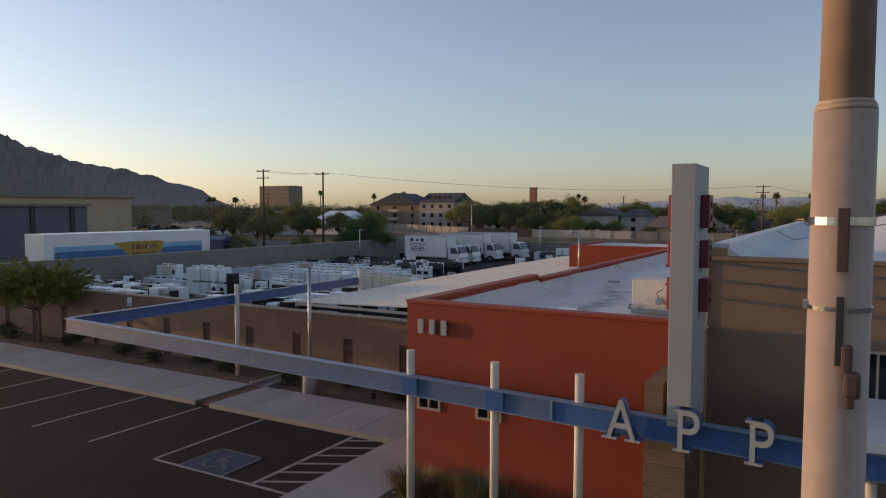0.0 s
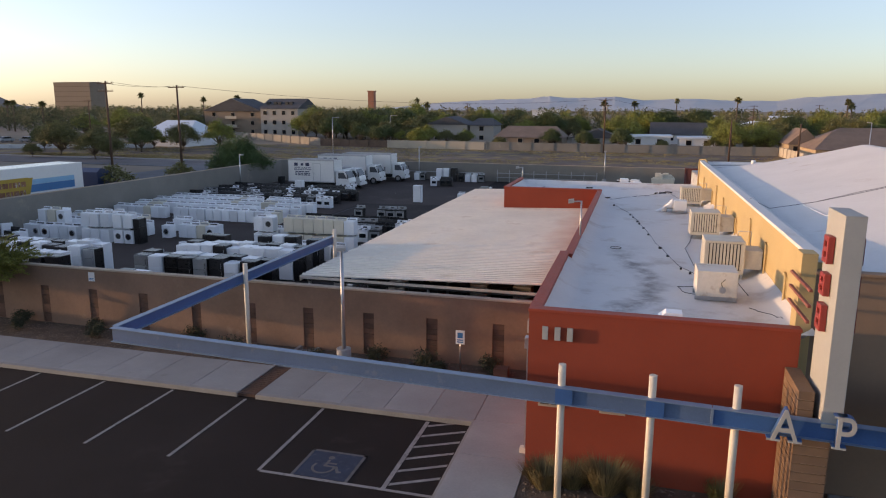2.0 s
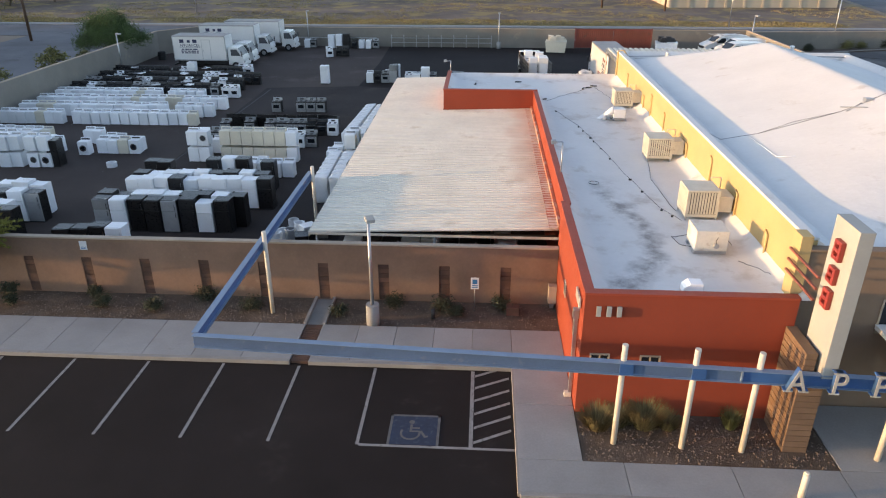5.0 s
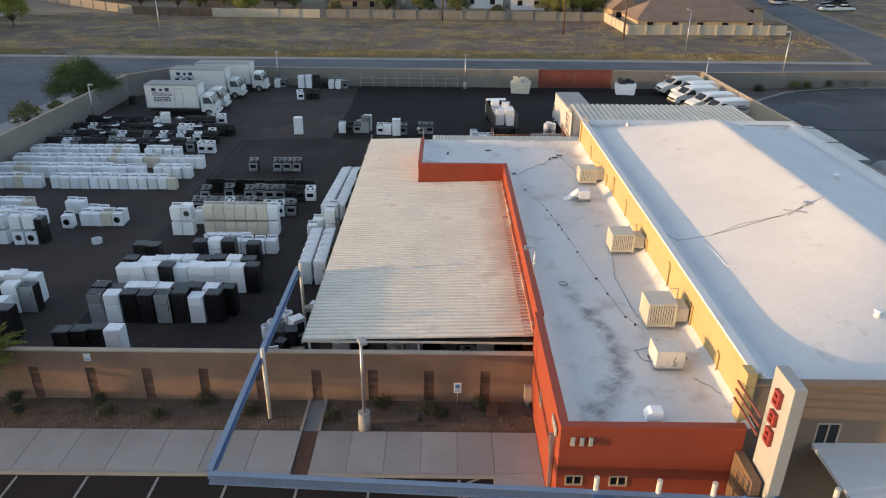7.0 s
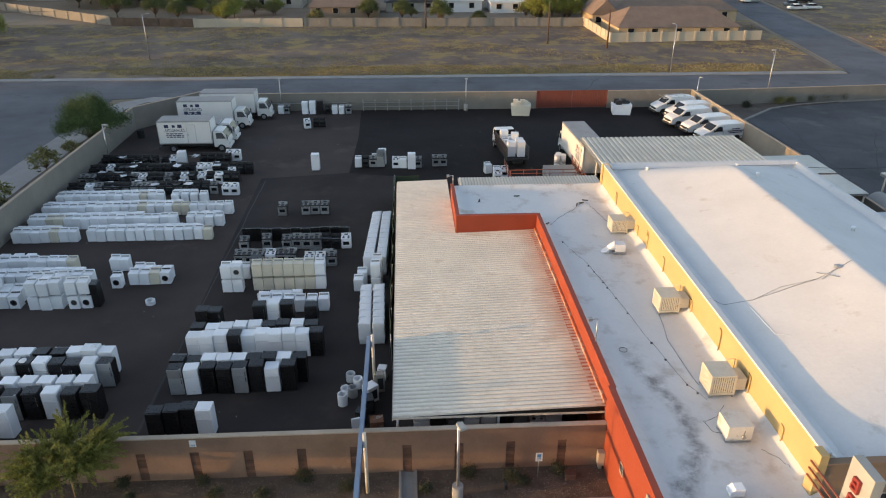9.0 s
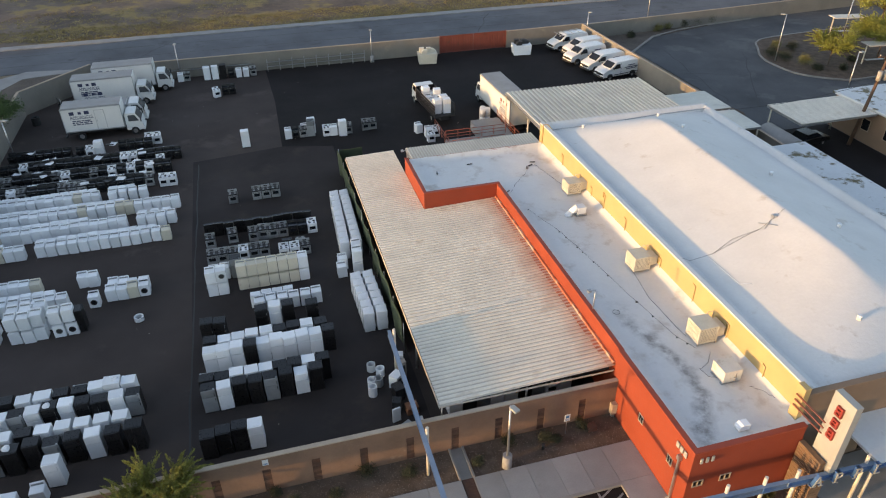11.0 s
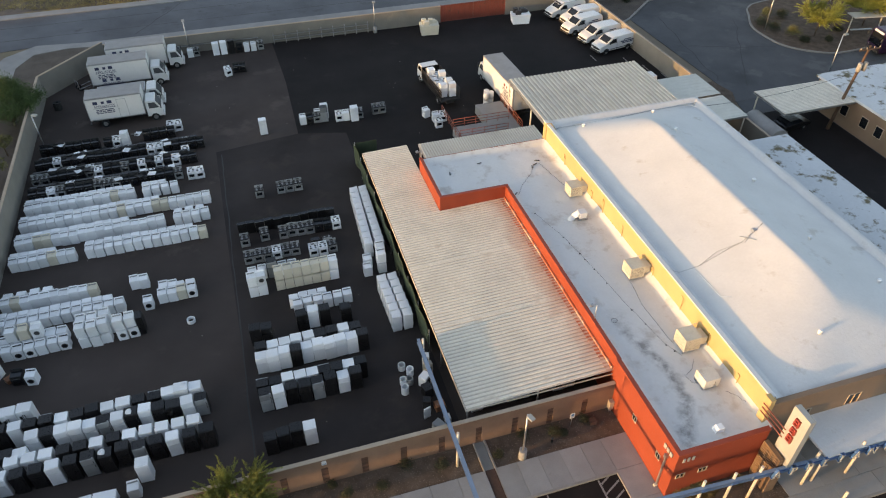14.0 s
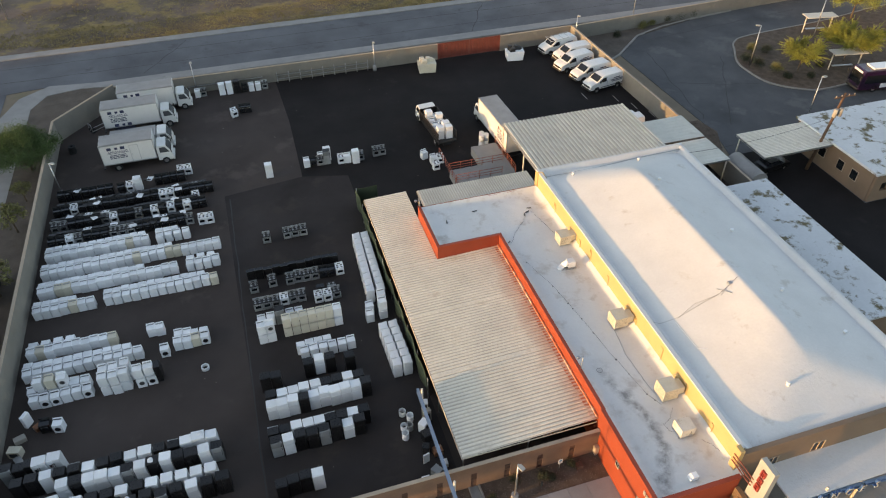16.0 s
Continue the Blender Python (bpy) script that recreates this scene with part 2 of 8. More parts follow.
M_GRASS = mat("dry_grass", (0.29, 0.225, 0.10), 0.9, var=0.45, scale=0.25, tint=0.3, island=True)
M_FIELD = mat("vacant_field", (0.152, 0.112, 0.088), 0.95, var=0.55, scale=0.09, fine=1.1, bump=0.05, bscale=2, wear=(0.27, 0.195, 0.085), wear_at=0.5, wear_scale=0.2, spec=0.25)
M_ACBEIGE = mat("cooler_beige", (0.58, 0.54, 0.44), 0.55, var=0.12, scale=1.5, world_space=False, wear=(0.4, 0.34, 0.25), wear_at=0.62)
M_HOUSE1 = mat("house_grey_stucco", (0.36, 0.33, 0.29), 0.9, var=0.1, scale=0.2)
M_HOUSE2 = mat("house_tan_stucco", (0.44, 0.33, 0.21), 0.9, var=0.1, scale=0.2)
M_HOUSE3 = mat("house_brown_stucco", (0.24, 0.18, 0.13), 0.9, var=0.1, scale=0.2)
M_HOUSEW = mat("house_white_paint", (0.62, 0.63, 0.63), 0.8, var=0.06, scale=0.2)
M_ROOFT = mat("roof_tile_brown", (0.20, 0.14, 0.105), 0.9, var=0.2, scale=0.4, fine=3, bump=0.05, bscale=4)
M_ROOFD = mat("roof_shingle_dark", (0.075, 0.072, 0.075), 0.9, var=0.2, scale=0.4, fine=3)
M_ROOFW = mat("roof_metal_white", (0.62, 0.67, 0.72), 0.5, var=0.06, scale=0.3)
M_ROCK = mat("rock_with_haze", (0.13, 0.112, 0.105), 1.0, var=0.25, scale=0.006, fine=0.05)
M_HAZE = mat("far_rock_with_haze", (0.34, 0.36, 0.39), 1.0, var=0.08, scale=0.002, fine=0.01)
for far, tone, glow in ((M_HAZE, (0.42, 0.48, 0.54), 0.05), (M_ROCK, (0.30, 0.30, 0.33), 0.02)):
    # distant slopes of the plain backdrop; air haze painted as blue tint and glow
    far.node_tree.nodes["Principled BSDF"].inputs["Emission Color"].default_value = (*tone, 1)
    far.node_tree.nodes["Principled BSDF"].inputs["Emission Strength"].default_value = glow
M_WOODS = mat("far_woods_leaf", (0.15, 0.14, 0.062), 0.85, var=0.35, scale=0.05, fine=0.4, tint=0.5, island=True)


# ---- builders ----
def box(bm, x0, y0, z0, x1, y1, z1, bevel=0.0):
    vs = [bm.verts.new(p) for p in ((x0, y0, z0), (x1, y0, z0), (x1, y1, z0), (x0, y1, z0), (x0, y0, z1), (x1, y0, z1), (x1, y1, z1), (x0, y1, z1))]
    fs = [bm.faces.new([vs[i] for i in f]) for f in ((3, 2, 1, 0), (4, 5, 6, 7), (0, 1, 5, 4), (1, 2, 6, 5), (2, 3, 7, 6), (3, 0, 4, 7))]
    if bevel:
        bmesh.ops.bevel(bm, geom=list({e for f in fs for e in f.edges}), offset=bevel, segments=2, affect="EDGES", profile=0.6)
    return bm


def cyl(bm, p0, p1, r0, r1=None, n=12):
    p0, p1 = Vector(p0), Vector(p1)
    r1 = r0 if r1 is None else r1
    q = (p1 - p0).to_track_quat("Z", "Y")
    rings = []
    for p, r in ((p0, r0), (p1, r1)):
        rings.append([bm.verts.new(p + q @ Vector((r * math.cos(a), r * math.sin(a), 0))) for a in (2 * math.pi * i / n for i in range(n))])
    for i in range(n):
        f = bm.faces.new((rings[0][i], rings[0][(i + 1) % n], rings[1][(i + 1) % n], rings[1][i]))
        f.smooth = True
    bm.faces.new(rings[0][::-1])
    bm.faces.new(rings[1])
    return bm


def pipe(bm, pts, r, n=8):
    """One tube swept along the points, closed at both ends."""
    pts = [Vector(p) for p in pts]
    rings, side = [], None
    for i, p in enumerate(pts):
        d = (pts[min(i + 1, len(pts) - 1)] - pts[max(i - 1, 0)]).normalized()
        if side is None or abs(side.dot(d)) > 0.95:
            side = d.orthogonal()
        side = (side - d * side.dot(d)).normalized()
        up = d.cross(side)
        rings.append([bm.verts.new(p + r * (side * math.cos(a) + up * math.sin(a))) for a in (2 * math.pi * k / n for k in range(n))])
    for a, b in zip(rings, rings[1:]):
        for k in range(n):
            bm.faces.new((a[k], a[(k + 1) % n], b[(k + 1) % n], b[k])).smooth = True
    bm.faces.new(rings[0][::-1])
    bm.faces.new(rings[-1])
    return bm


def slab(bm, poly, z0, z1):
    """A flat polygon (x, y) with thickness."""
    lo, hi = [bm.verts.new((x, y, z0)) for x, y in poly], [bm.verts.new((x, y, z1)) for x, y in poly]
    bm.faces.new(hi)
    bm.faces.new(lo[::-1])
    for i in range(len(poly)):
        j = (i + 1) % len(poly)
        bm.faces.new((lo[i], lo[j], hi[j], hi[i]))
    return bm


def extrude_x(bm, prof, x0, x1, smooth=False):
    """A closed (y, z) profile along x."""
    a, b = [bm.verts.new((x0, y, z)) for y, z in prof], [bm.verts.new((x1, y, z)) for y, z in prof]
    bm.faces.new(a)
    bm.faces.new(b[::-1])
    for i in range(len(prof)):
        j = (i + 1) % len(prof)
        bm.faces.new((a[j], a[i], b[i], b[j])).smooth = smooth
    return bm


def ring(bm, c, axis, r0, r1, depth, n=20):
    """A flat ring with depth round an axis."""
    c, q = Vector(c), Vector(axis).to_track_quat("Z", "Y")
    vs = [[bm.verts.new(c + q @ Vector((r * math.cos(2 * math.pi * i / n), r * math.sin(2 * math.pi * i / n), z))) for i in range(n)] for r, z in ((r0, 0), (r1, 0), (r1, depth), (r0, depth))]
    for i in range(n):
        j = (i + 1) % n
        for k in range(4):
            l = (k + 1) % 4
            bm.faces.new((vs[k][i], vs[k][j], vs[l][j], vs[l][i]))
    return bm


def sheet(bm, x0, x1, y0, y1, zf, pitch, amp, along="x", thick=0.012, valley_shade=False):
    """Ribbed sheet metal: ribs run along the named axis; zf(x, y) is its height."""
    a0, a1, b0, b1 = (y0, y1, x0, x1) if along == "x" else (x0, x1, y0, y1)
    n = max(2, int(round((a1 - a0) / pitch)))
    prof = []
    for i in range(n):
        u = a0 + (a1 - a0) * i / n
        w = (a1 - a0) / n
        prof += [(u, 0.0), (u + 0.4 * w, 0.0), (u + 0.48 * w, amp), (u + 0.92 * w, amp)]
    prof.append((a1, 0.0))
    rows = []
    for b in (b0, b1):
        for dz in (0.0, -thick):
            rows.append([bm.verts.new(((b, u, zf(b, u) + h + dz) if along == "x" else (u, b, zf(u, b) + h + dz))) for u, h in prof])
    t0, u0, t1, u1 = rows
    for i in range(len(prof) - 1):
        top = bm.faces.new((t0[i], t1[i], t1[i + 1], t0[i + 1]))
        # valley floors take the darker slot: rib shade painted in
        if valley_shade and i % 4 == 0:
            top.material_index = 1
        bm.faces.new((u0[i], u0[i + 1], u1[i + 1], u1[i]))
        bm.faces.new((t0[i], t0[i + 1], u0[i + 1], u0[i]))
        bm.faces.new((t1[i], u1[i], u1[i + 1], t1[i + 1]))
    return bm


def mesh_of(name, bm, material, fix=True):
    if fix:
        bmesh.ops.recalc_face_normals(bm, faces=bm.faces[:])
    me = bpy.data.meshes.new(name)
    bm.to_mesh(me)
    bm.free()
    for m in material if isinstance(material, (list, tuple)) else (material,):
        me.materials.append(m)
    return me


PIECES = ("sign_bar", "bars", "scrap", "coping", "edge_beam", "kerb", "flashing", "drain_channel", "wall")


def islands(bm):
    """The bmesh's separate pieces, each as a bmesh of its own."""
    left, out = set(bm.verts), []
    for start in list(bm.verts):
        if start not in left:
            continue
        left.discard(start)
        stack, seen = [start], []
        while stack:
            v = stack.pop()
            seen.append(v)
            for e in v.link_edges:
                o = e.other_vert(v)
                if o in left:
                    left.discard(o)
                    stack.append(o)
        b = bmesh.new()
        at = {v: b.verts.new(v.co) for v in seen}
        done = set()
        for v in seen:
            for f in v.link_faces:
                if f not in done:
                    done.add(f)
                    b.faces.new([at[w] for w in f.verts]).smooth = f.smooth
        out.append(b)
    return out


def part(name, bm, material, parent=None, label="", loc=None, fix=True):
    if name in PIECES:
        *rest, bm = islands(bm)
        for piece in rest:
            tagged(new(name, mesh_of(name, piece, material, fix)), label=label).parent = parent
    ob = new(name, mesh_of(name, bm, material, fix))
    if parent is not None:
        ob.parent = parent
    if loc:
        ob.location = loc
    return tagged(ob, label=label)


def struct(name, bm, material, label, category, fix=True):
    return tagged(part(name, bm, material, fix=fix), label, category, kind="structure")


def thing(name, label, category, at=(0, 0, 0), turn=0.0, group=""):
    ob = new(name)
    ob.empty_display_size = 0.2
    ob.matrix_basis = pose(*at, 0, 0, turn)
    return tagged(ob, label, category, group)


def B():
    return bmesh.new()


PROTO = {}


def put(key, build, x, y, z=0.0, turn=0.0, group=""):
    """A thing of a kind: built once, then copied."""
    if key not in PROTO:
        PROTO[key] = build()
        PROTO[key].matrix_basis = pose(x, y, z, 0, 0, turn)
        ob = PROTO[key]
    else:
        ob = copy_thing(PROTO[key], pose(x, y, z, 0, 0, turn))
    if group:
        ob["group"] = group
    return ob


def holed_wall(bm, axis, a0, a1, z0, z1, p0, p1, holes=()):
    """One connected wall along x or y from a0 to a1, between p0 and p1 across, with openings (a, a, z, z) through it."""
    us = sorted({a0, a1, *(h[0] for h in holes), *(h[1] for h in holes)})
    ws = sorted({z0, z1, *(h[2] for h in holes), *(h[3] for h in holes)})
    full = {(i, j) for i in range(len(us) - 1) for j in range(len(ws) - 1)
            if not any(h[0] <= us[i] and us[i + 1] <= h[1] and h[2] <= ws[j] and ws[j + 1] <= h[3] for h in holes)}
    at = {}

    def v(i, j, k):
        if (i, j, k) not in at:
            u, w, p = us[i], ws[j], (p0, p1)[k]
            at[i, j, k] = bm.verts.new((u, p, w) if axis == "x" else (p, u, w))
        return at[i, j, k]
    for i, j in full:
        for k in (0, 1):
            bm.faces.new((v(i, j, k), v(i + 1, j, k), v(i + 1, j + 1, k), v(i, j + 1, k)))
        for (ni, nj), (q, r) in zip(((i - 1, j), (i + 1, j), (i, j - 1), (i, j + 1)), (((i, j), (i, j + 1)), ((i + 1, j), (i + 1, j + 1)), ((i, j), (i + 1, j)), ((i, j + 1), (i + 1, j + 1)))):
            if (ni, nj) not in full:
                bm.faces.new((v(*q, 0), v(*r, 0), v(*r, 1), v(*q, 1)))
    return bm


def text_mesh(word, size, depth, bevel=0.0):
    cu = bpy.data.curves.new("lettering", "FONT")
    cu.body, cu.size, cu.extrude, cu.bevel_depth, cu.align_x = word, size, depth / 2, bevel, "CENTER"
    ob = new("lettering", cu)
    me = bpy.data.meshes.new_from_object(ob.evaluated_get(bpy.context.evaluated_depsgraph_get()))
    bpy.data.objects.remove(ob)
    return me


# ---- ground, roads, pavements ----
bm = B()
n = 48
rings = [[bm.verts.new((r * math.cos(2 * math.pi * i / n), 60 + r * math.sin(2 * math.pi * i / n), -0.06)) for i in range(n)] for r in (60, 220, 700, 1800, 4600)]
bm.faces.new(rings[0])
for a, b in zip(rings, rings[1:]):
    for i in range(n):
        bm.faces.new((a[i], b[i], b[(i + 1) % n], a[(i + 1) % n]))
struct("ground", bm, M_DIRT, "dry brown desert ground reaching the horizon", "ground")
KERB, WALLY = 16.72, 21.2
bm = B()
slab(bm, [(-53.6, -45), (60, -45), (60, 10.7), (-9.8, 10.7), (-9.8, KERB), (-53.6, KERB)], -0.05, 0.0)
struct("parking_lot", bm, M_LOT, "dark asphalt car park with painted stalls", "car park")
bm = B()
slab(bm, [(-49.2, 21.4), (21.2, 21.4), (21.2, 86.6), (-43.0, 86.6), (-49.3, 79)], -0.05, 0.0)
struct("yard_floor", bm, M_YARD, "worn brown-grey asphalt of the storage yard", "yard floor")
bm = B()
slab(bm, [(-22.9, 86.5), (-22.6, 75), (-22.9, 62.8), (-18, 61.5), (-18, 49), (21.1, 49), (21.1, 86.5)], 0.0, 0.006)
struct("yard_floor_patch", bm, M_PATCH, "fresh black asphalt patch in the yard", "yard floor")
M_PATCH2 = mat("older_asphalt_patch", (0.041, 0.034, 0.032), 0.92, var=0.35, scale=0.15, fine=20, bump=0.006, bscale=120, wear=(0.052, 0.042, 0.037), wear_at=0.57, wear_scale=0.25, spec=0.15)
bm = slab(B(), [(-22.9, 62.8), (-31.4, 61.6), (-31.3, 45), (-31.0, 21.45), (-18, 21.45), (-18, 61.5)], 0.0, 0.005)
struct("yard_floor_lane", bm, M_PATCH2, "older grey-brown asphalt lane in the yard", "yard floor")
bm = B()
slab(bm, [(-400, 93.5), (-58, 93.5), (-52, 94.2), (-46, 93.4), (400, 93.4), (400, 104.6), (-400, 104.6)], -0.05, 0.0)
slab(bm, [(-74, -45), (-57.2, -45), (-57.2, 93.5), (-74, 93.5)], -0.05, 0.0)
slab(bm, [(53.6, 104.6), (65.5, 104.6), (87.9, 240), (77.3, 240)], -0.05, 0.0)
struct("road", bm, M_ROAD, "worn grey asphalt street behind the yard", "road")
bm = B()
slab(bm, [(21.6, 40), (26, 57), (25.4, 79.5), (31, 84.5), (43, 88), (90, 92), (120, 60), (60, 30)], -0.05, -0.004)
M_LOOP = mat("loop_asphalt", (0.092, 0.094, 0.098), 0.9, var=0.35, scale=0.14, fine=12, bump=0.005, bscale=100, wear=(0.125, 0.125, 0.126), wear_at=0.55, wear_scale=0.16, spec=0.2)
struct("turning_loop", bm, M_LOOP, "smooth grey asphalt turning loop", "road")
bm = B()
slab(bm, [(-400, 106.2), (52.6, 106.2), (57.4, 134), (62, 160), (-400, 160)], -0.05, 0.015)
slab(bm, [(67.4, 106.2), (400, 106.2), (400, 240), (89.5, 240)], -0.05, 0.015)
struct("vacant_field", bm, M_FIELD, "vacant lot of bare dirt and dry yellow grass", "field")
bm = B()
slab(bm, [(-400, 104.6), (53, 104.6), (53, 106.2), (-400, 106.2)], -0.05, 0.13)
slab(bm, [(-57.2, -40), (-53.6, -40), (-53.6, 88), (-52, 91.4), (-48, 92.2), (-43, 91.6), (60, 91.4), (60, 93.4), (-46, 93.4), (-52, 94.2), (-55.4, 91.5), (-57.2, 86)], -0.05, 0.12)
struct("pavement_far", bm, M_CONC, "pale concrete pavement along the street", "pavement")

pav = tagged(new("pavement"), "pale jointed concrete pavement by the car park", "pavement", kind="structure")
gut = B()
box(gut, -53.4, KERB - 0.16, -0.05, -17.64, KERB, 0.15, 0.015)
box(gut, -16.98, KERB - 0.16, -0.05, -9.8, KERB, 0.15, 0.015)
box(gut, -9.8, 10.6, -0.05, 60, 10.76, 0.15, 0.015)
box(gut, -9.86, 10.7, -0.05, -9.74, KERB, 0.145, 0.012)
part("kerb", gut, M_KERB, pav, "grey concrete kerb")
slabs = {}


def paving(x0, x1, y0, y1):
    key = (round(x1 - x0, 2), round(y1 - y0, 2))
    if key not in slabs:
        bm = B()
        w, d = key[0] / 2 - 0.008, key[1] / 2 - 0.008
        box(bm, -w, -d, -0.1, w, d, 0.0, 0.012)
        slabs[key] = mesh_of("slab", bm, M_CONC)
    ob = new("slab", slabs[key])
    ob.parent, ob.location = pav, ((x0 + x1) / 2, (y0 + y1) / 2, 0.148)


x = -17.64
while x > -51.6:
    paving(x - 1.8, x, KERB, 19.1)
    x -= 1.8
for i in range(5):
    paving(-16.98 + 1.436 * i, -16.98 + 1.436 * (i + 1), KERB, 19.1)
paving(-9.8, -7.95, KERB, 19.1)
paving(-9.8, -7.95, 14.6, KERB)
paving(-9.8, -7.95, 12.05, 14.6)
for i in range(9):
    paving(-9.8 + 3.0 * i, -6.8 + 3.0 * i, 10.76, 12.05)
for i in range(6):
    paving(-0.75 + 2.6 * i, 1.85 + 2.6 * i, 12.05, 15.05)
bm = B()
box(bm, -17.62, KERB - 0.1, 0.02, -17.0, 19.1, 0.12)
for i in range(14):
    box(bm, -17.58, KERB + 0.16 * i, 0.12, -17.04, KERB + 0.16 * i + 0.1, 0.135)
part("drain_cover", bm, M_INSET, pav, "brown steel drain cover")
bm = B()
box(bm, -17.74, 19.1, -0.05, -17.62, WALLY, 0.2, 0.01)
box(bm, -17.0, 19.1, -0.05, -16.88, WALLY, 0.2, 0.01)
box(bm, -17.62, 19.1, -0.05, -17.0, WALLY, 0.06)
part("drain_channel", bm, M_KERB, pav, "concrete drain channel")

bm = B()
slab(bm, [(-53.5, 19.1), (-17.74, 19.1), (-17.74, WALLY), (-53.5, WALLY)], -0.05, 0.10)
slab(bm, [(-16.88, 19.1), (-7.95, 19.1), (-7.95, WALLY), (-16.88, WALLY)], -0.05, 0.10)
slab(bm, [(-7.94, 12.06), (-0.76, 12.06), (-0.76, 14.3), (-7.94, 14.3)], -0.05, 0.13)
struct("gravel_bed", bm, M_GRAVEL, "brown decomposed gravel planting bed", "gravel bed")
rng = random.Random(4)
verts, faces = [], []
for i in range(5200):
    if i < 4200:
        px, py, pz = rng.uniform(-46, -8), rng.uniform(19.12, 21.15), 0.10
        if -17.8 < px < -16.8:
            continue
    else:
        px, py, pz = rng.uniform(-7.85, -0.8), rng.uniform(12.1, 14.2), 0.13
    s = rng.uniform(0.018, 0.05)
    k = len(verts)
    for a in range(5):
        t = a * 1.2566 + rng.random()
        verts.append((px + s * math.cos(t), py + s * math.sin(t), pz - 0.004))
    verts.append((px, py, pz + s * rng.uniform(0.5, 0.9)))
    faces += [(k + a, k + (a + 1) % 5, k + 5) for a in range(5)]
me = bpy.data.meshes.new("gravel")
me.from_pydata(verts, [], faces)
me.materials.append(M_STONE)
tagged(new("gravel", me), "loose brown gravel stones", "gravel", kind="stuff")

# painted lines
paint = tagged(new("stall_lines"), "worn white stall lines on asphalt", "road marking", kind="structure")
Z = 0.004
for i in range(13):
    xl = -14.58 - 2.7 * i
    bm = B()
    box(bm, xl - 0.05, 12.55, 0.0, xl + 0.05, 16.5, Z)
    part("line", bm, M_LINE, paint)
bm = B()
box(bm, -14.53, 12.5, 0, -9.85, 12.6, Z)
box(bm, -11.24, 12.6, 0, -11.12, 16.5, Z)
for i in range(6):
    y0 = 12.75 + 0.68 * i
    slab(bm, [(-11.1, y0), (-9.95, y0 + 0.62), (-9.95, y0 + 0.74), (-11.1, y0 + 0.12)], 0, Z)
part("hatching", bm, M_LINE, paint, "white diagonal hatching")
bm = B()
box(bm, -13.66, 12.62, 0, -12.18, 13.98, Z)
part("blue_square", bm, M_BLUEPAINT, paint, "faded blue painted square")
bm = B()
for a in ((-13.7, 12.6, -13.62, 14.02), (-12.22, 12.6, -12.14, 14.02), (-13.7, 13.94, -12.14, 14.02)):
    box(bm, a[0], a[1], Z, a[2], a[3], 2 * Z)
sx, sy = -12.95, 13.15
for i in range(17):
    t0, t1 = math.radians(150 + i * 13), math.radians(150 + (i + 1) * 13)
    q = [(sx - 0.08 + r * math.cos(t), sy + r * math.sin(t)) for r, t in ((0.32, t0), (0.25, t0), (0.25, t1), (0.32, t1))]
    slab(bm, q, Z, 2 * Z)
slab(bm, [(sx - 0.11, sy + 0.05), (sx - 0.03, sy + 0.05), (sx - 0.03, sy + 0.4), (sx - 0.11, sy + 0.4)], Z, 2 * Z)
slab(bm, [(sx - 0.03, sy + 0.2), (sx + 0.2, sy + 0.2), (sx + 0.2, sy + 0.27), (sx - 0.03, sy + 0.27)], Z, 2 * Z)
slab(bm, [(sx - 0.03, sy + 0.05), (sx + 0.25, sy + 0.05), (sx + 0.25, sy + 0.12), (sx - 0.03, sy + 0.12)], Z, 2 * Z)
slab(bm, [(sx + 0.19, sy + 0.1), (sx + 0.36, sy - 0.2), (sx + 0.48, sy - 0.16), (sx + 0.46, sy - 0.09), (sx + 0.4, sy - 0.11), (sx + 0.27, sy + 0.12)], Z, 2 * Z)
slab(bm, [(sx - 0.07 + 0.09 * math.cos(i * 0.628), sy + 0.52 + 0.09 * math.sin(i * 0.628)) for i in range(10)], Z, 2 * Z)
part("wheelchair_symbol", bm, M_SYMBOL, paint, "white wheelchair symbol and border")

# ---- yard walls ----
front = tagged(new("wall_front"), "tan block boundary wall with dark brown block insets", "wall", kind="structure")
insets = [-9.98 - 2.45 * i for i in range(16)]
bm = B()
holed_wall(bm, "x", -49.2, -7.96, -0.05, 2.55, WALLY, WALLY + 0.2, [(xi - 0.21, xi + 0.21, 0.1, 1.72) for xi in insets[::-1]])
part("wall_body", bm, M_WALL, front)
bm = B()
box(bm, -49.25, WALLY - 0.03, 2.55, -7.96, WALLY + 0.23, 2.62, 0.01)
part("cap", bm, M_CAP, front, "pale concrete wall cap")
bm = B()
box(bm, -0.205, 0.03, 0.0, 0.205, 0.18, 0.196, 0.012)
blk = mesh_of("block", bm, M_INSET)
for xi in insets:
    for k in range(8):
        ob = new("block", blk)
        ob.parent, ob.location = front, (xi, WALLY + rng.uniform(-0.012, 0.012), 0.11 + 0.2 * k)


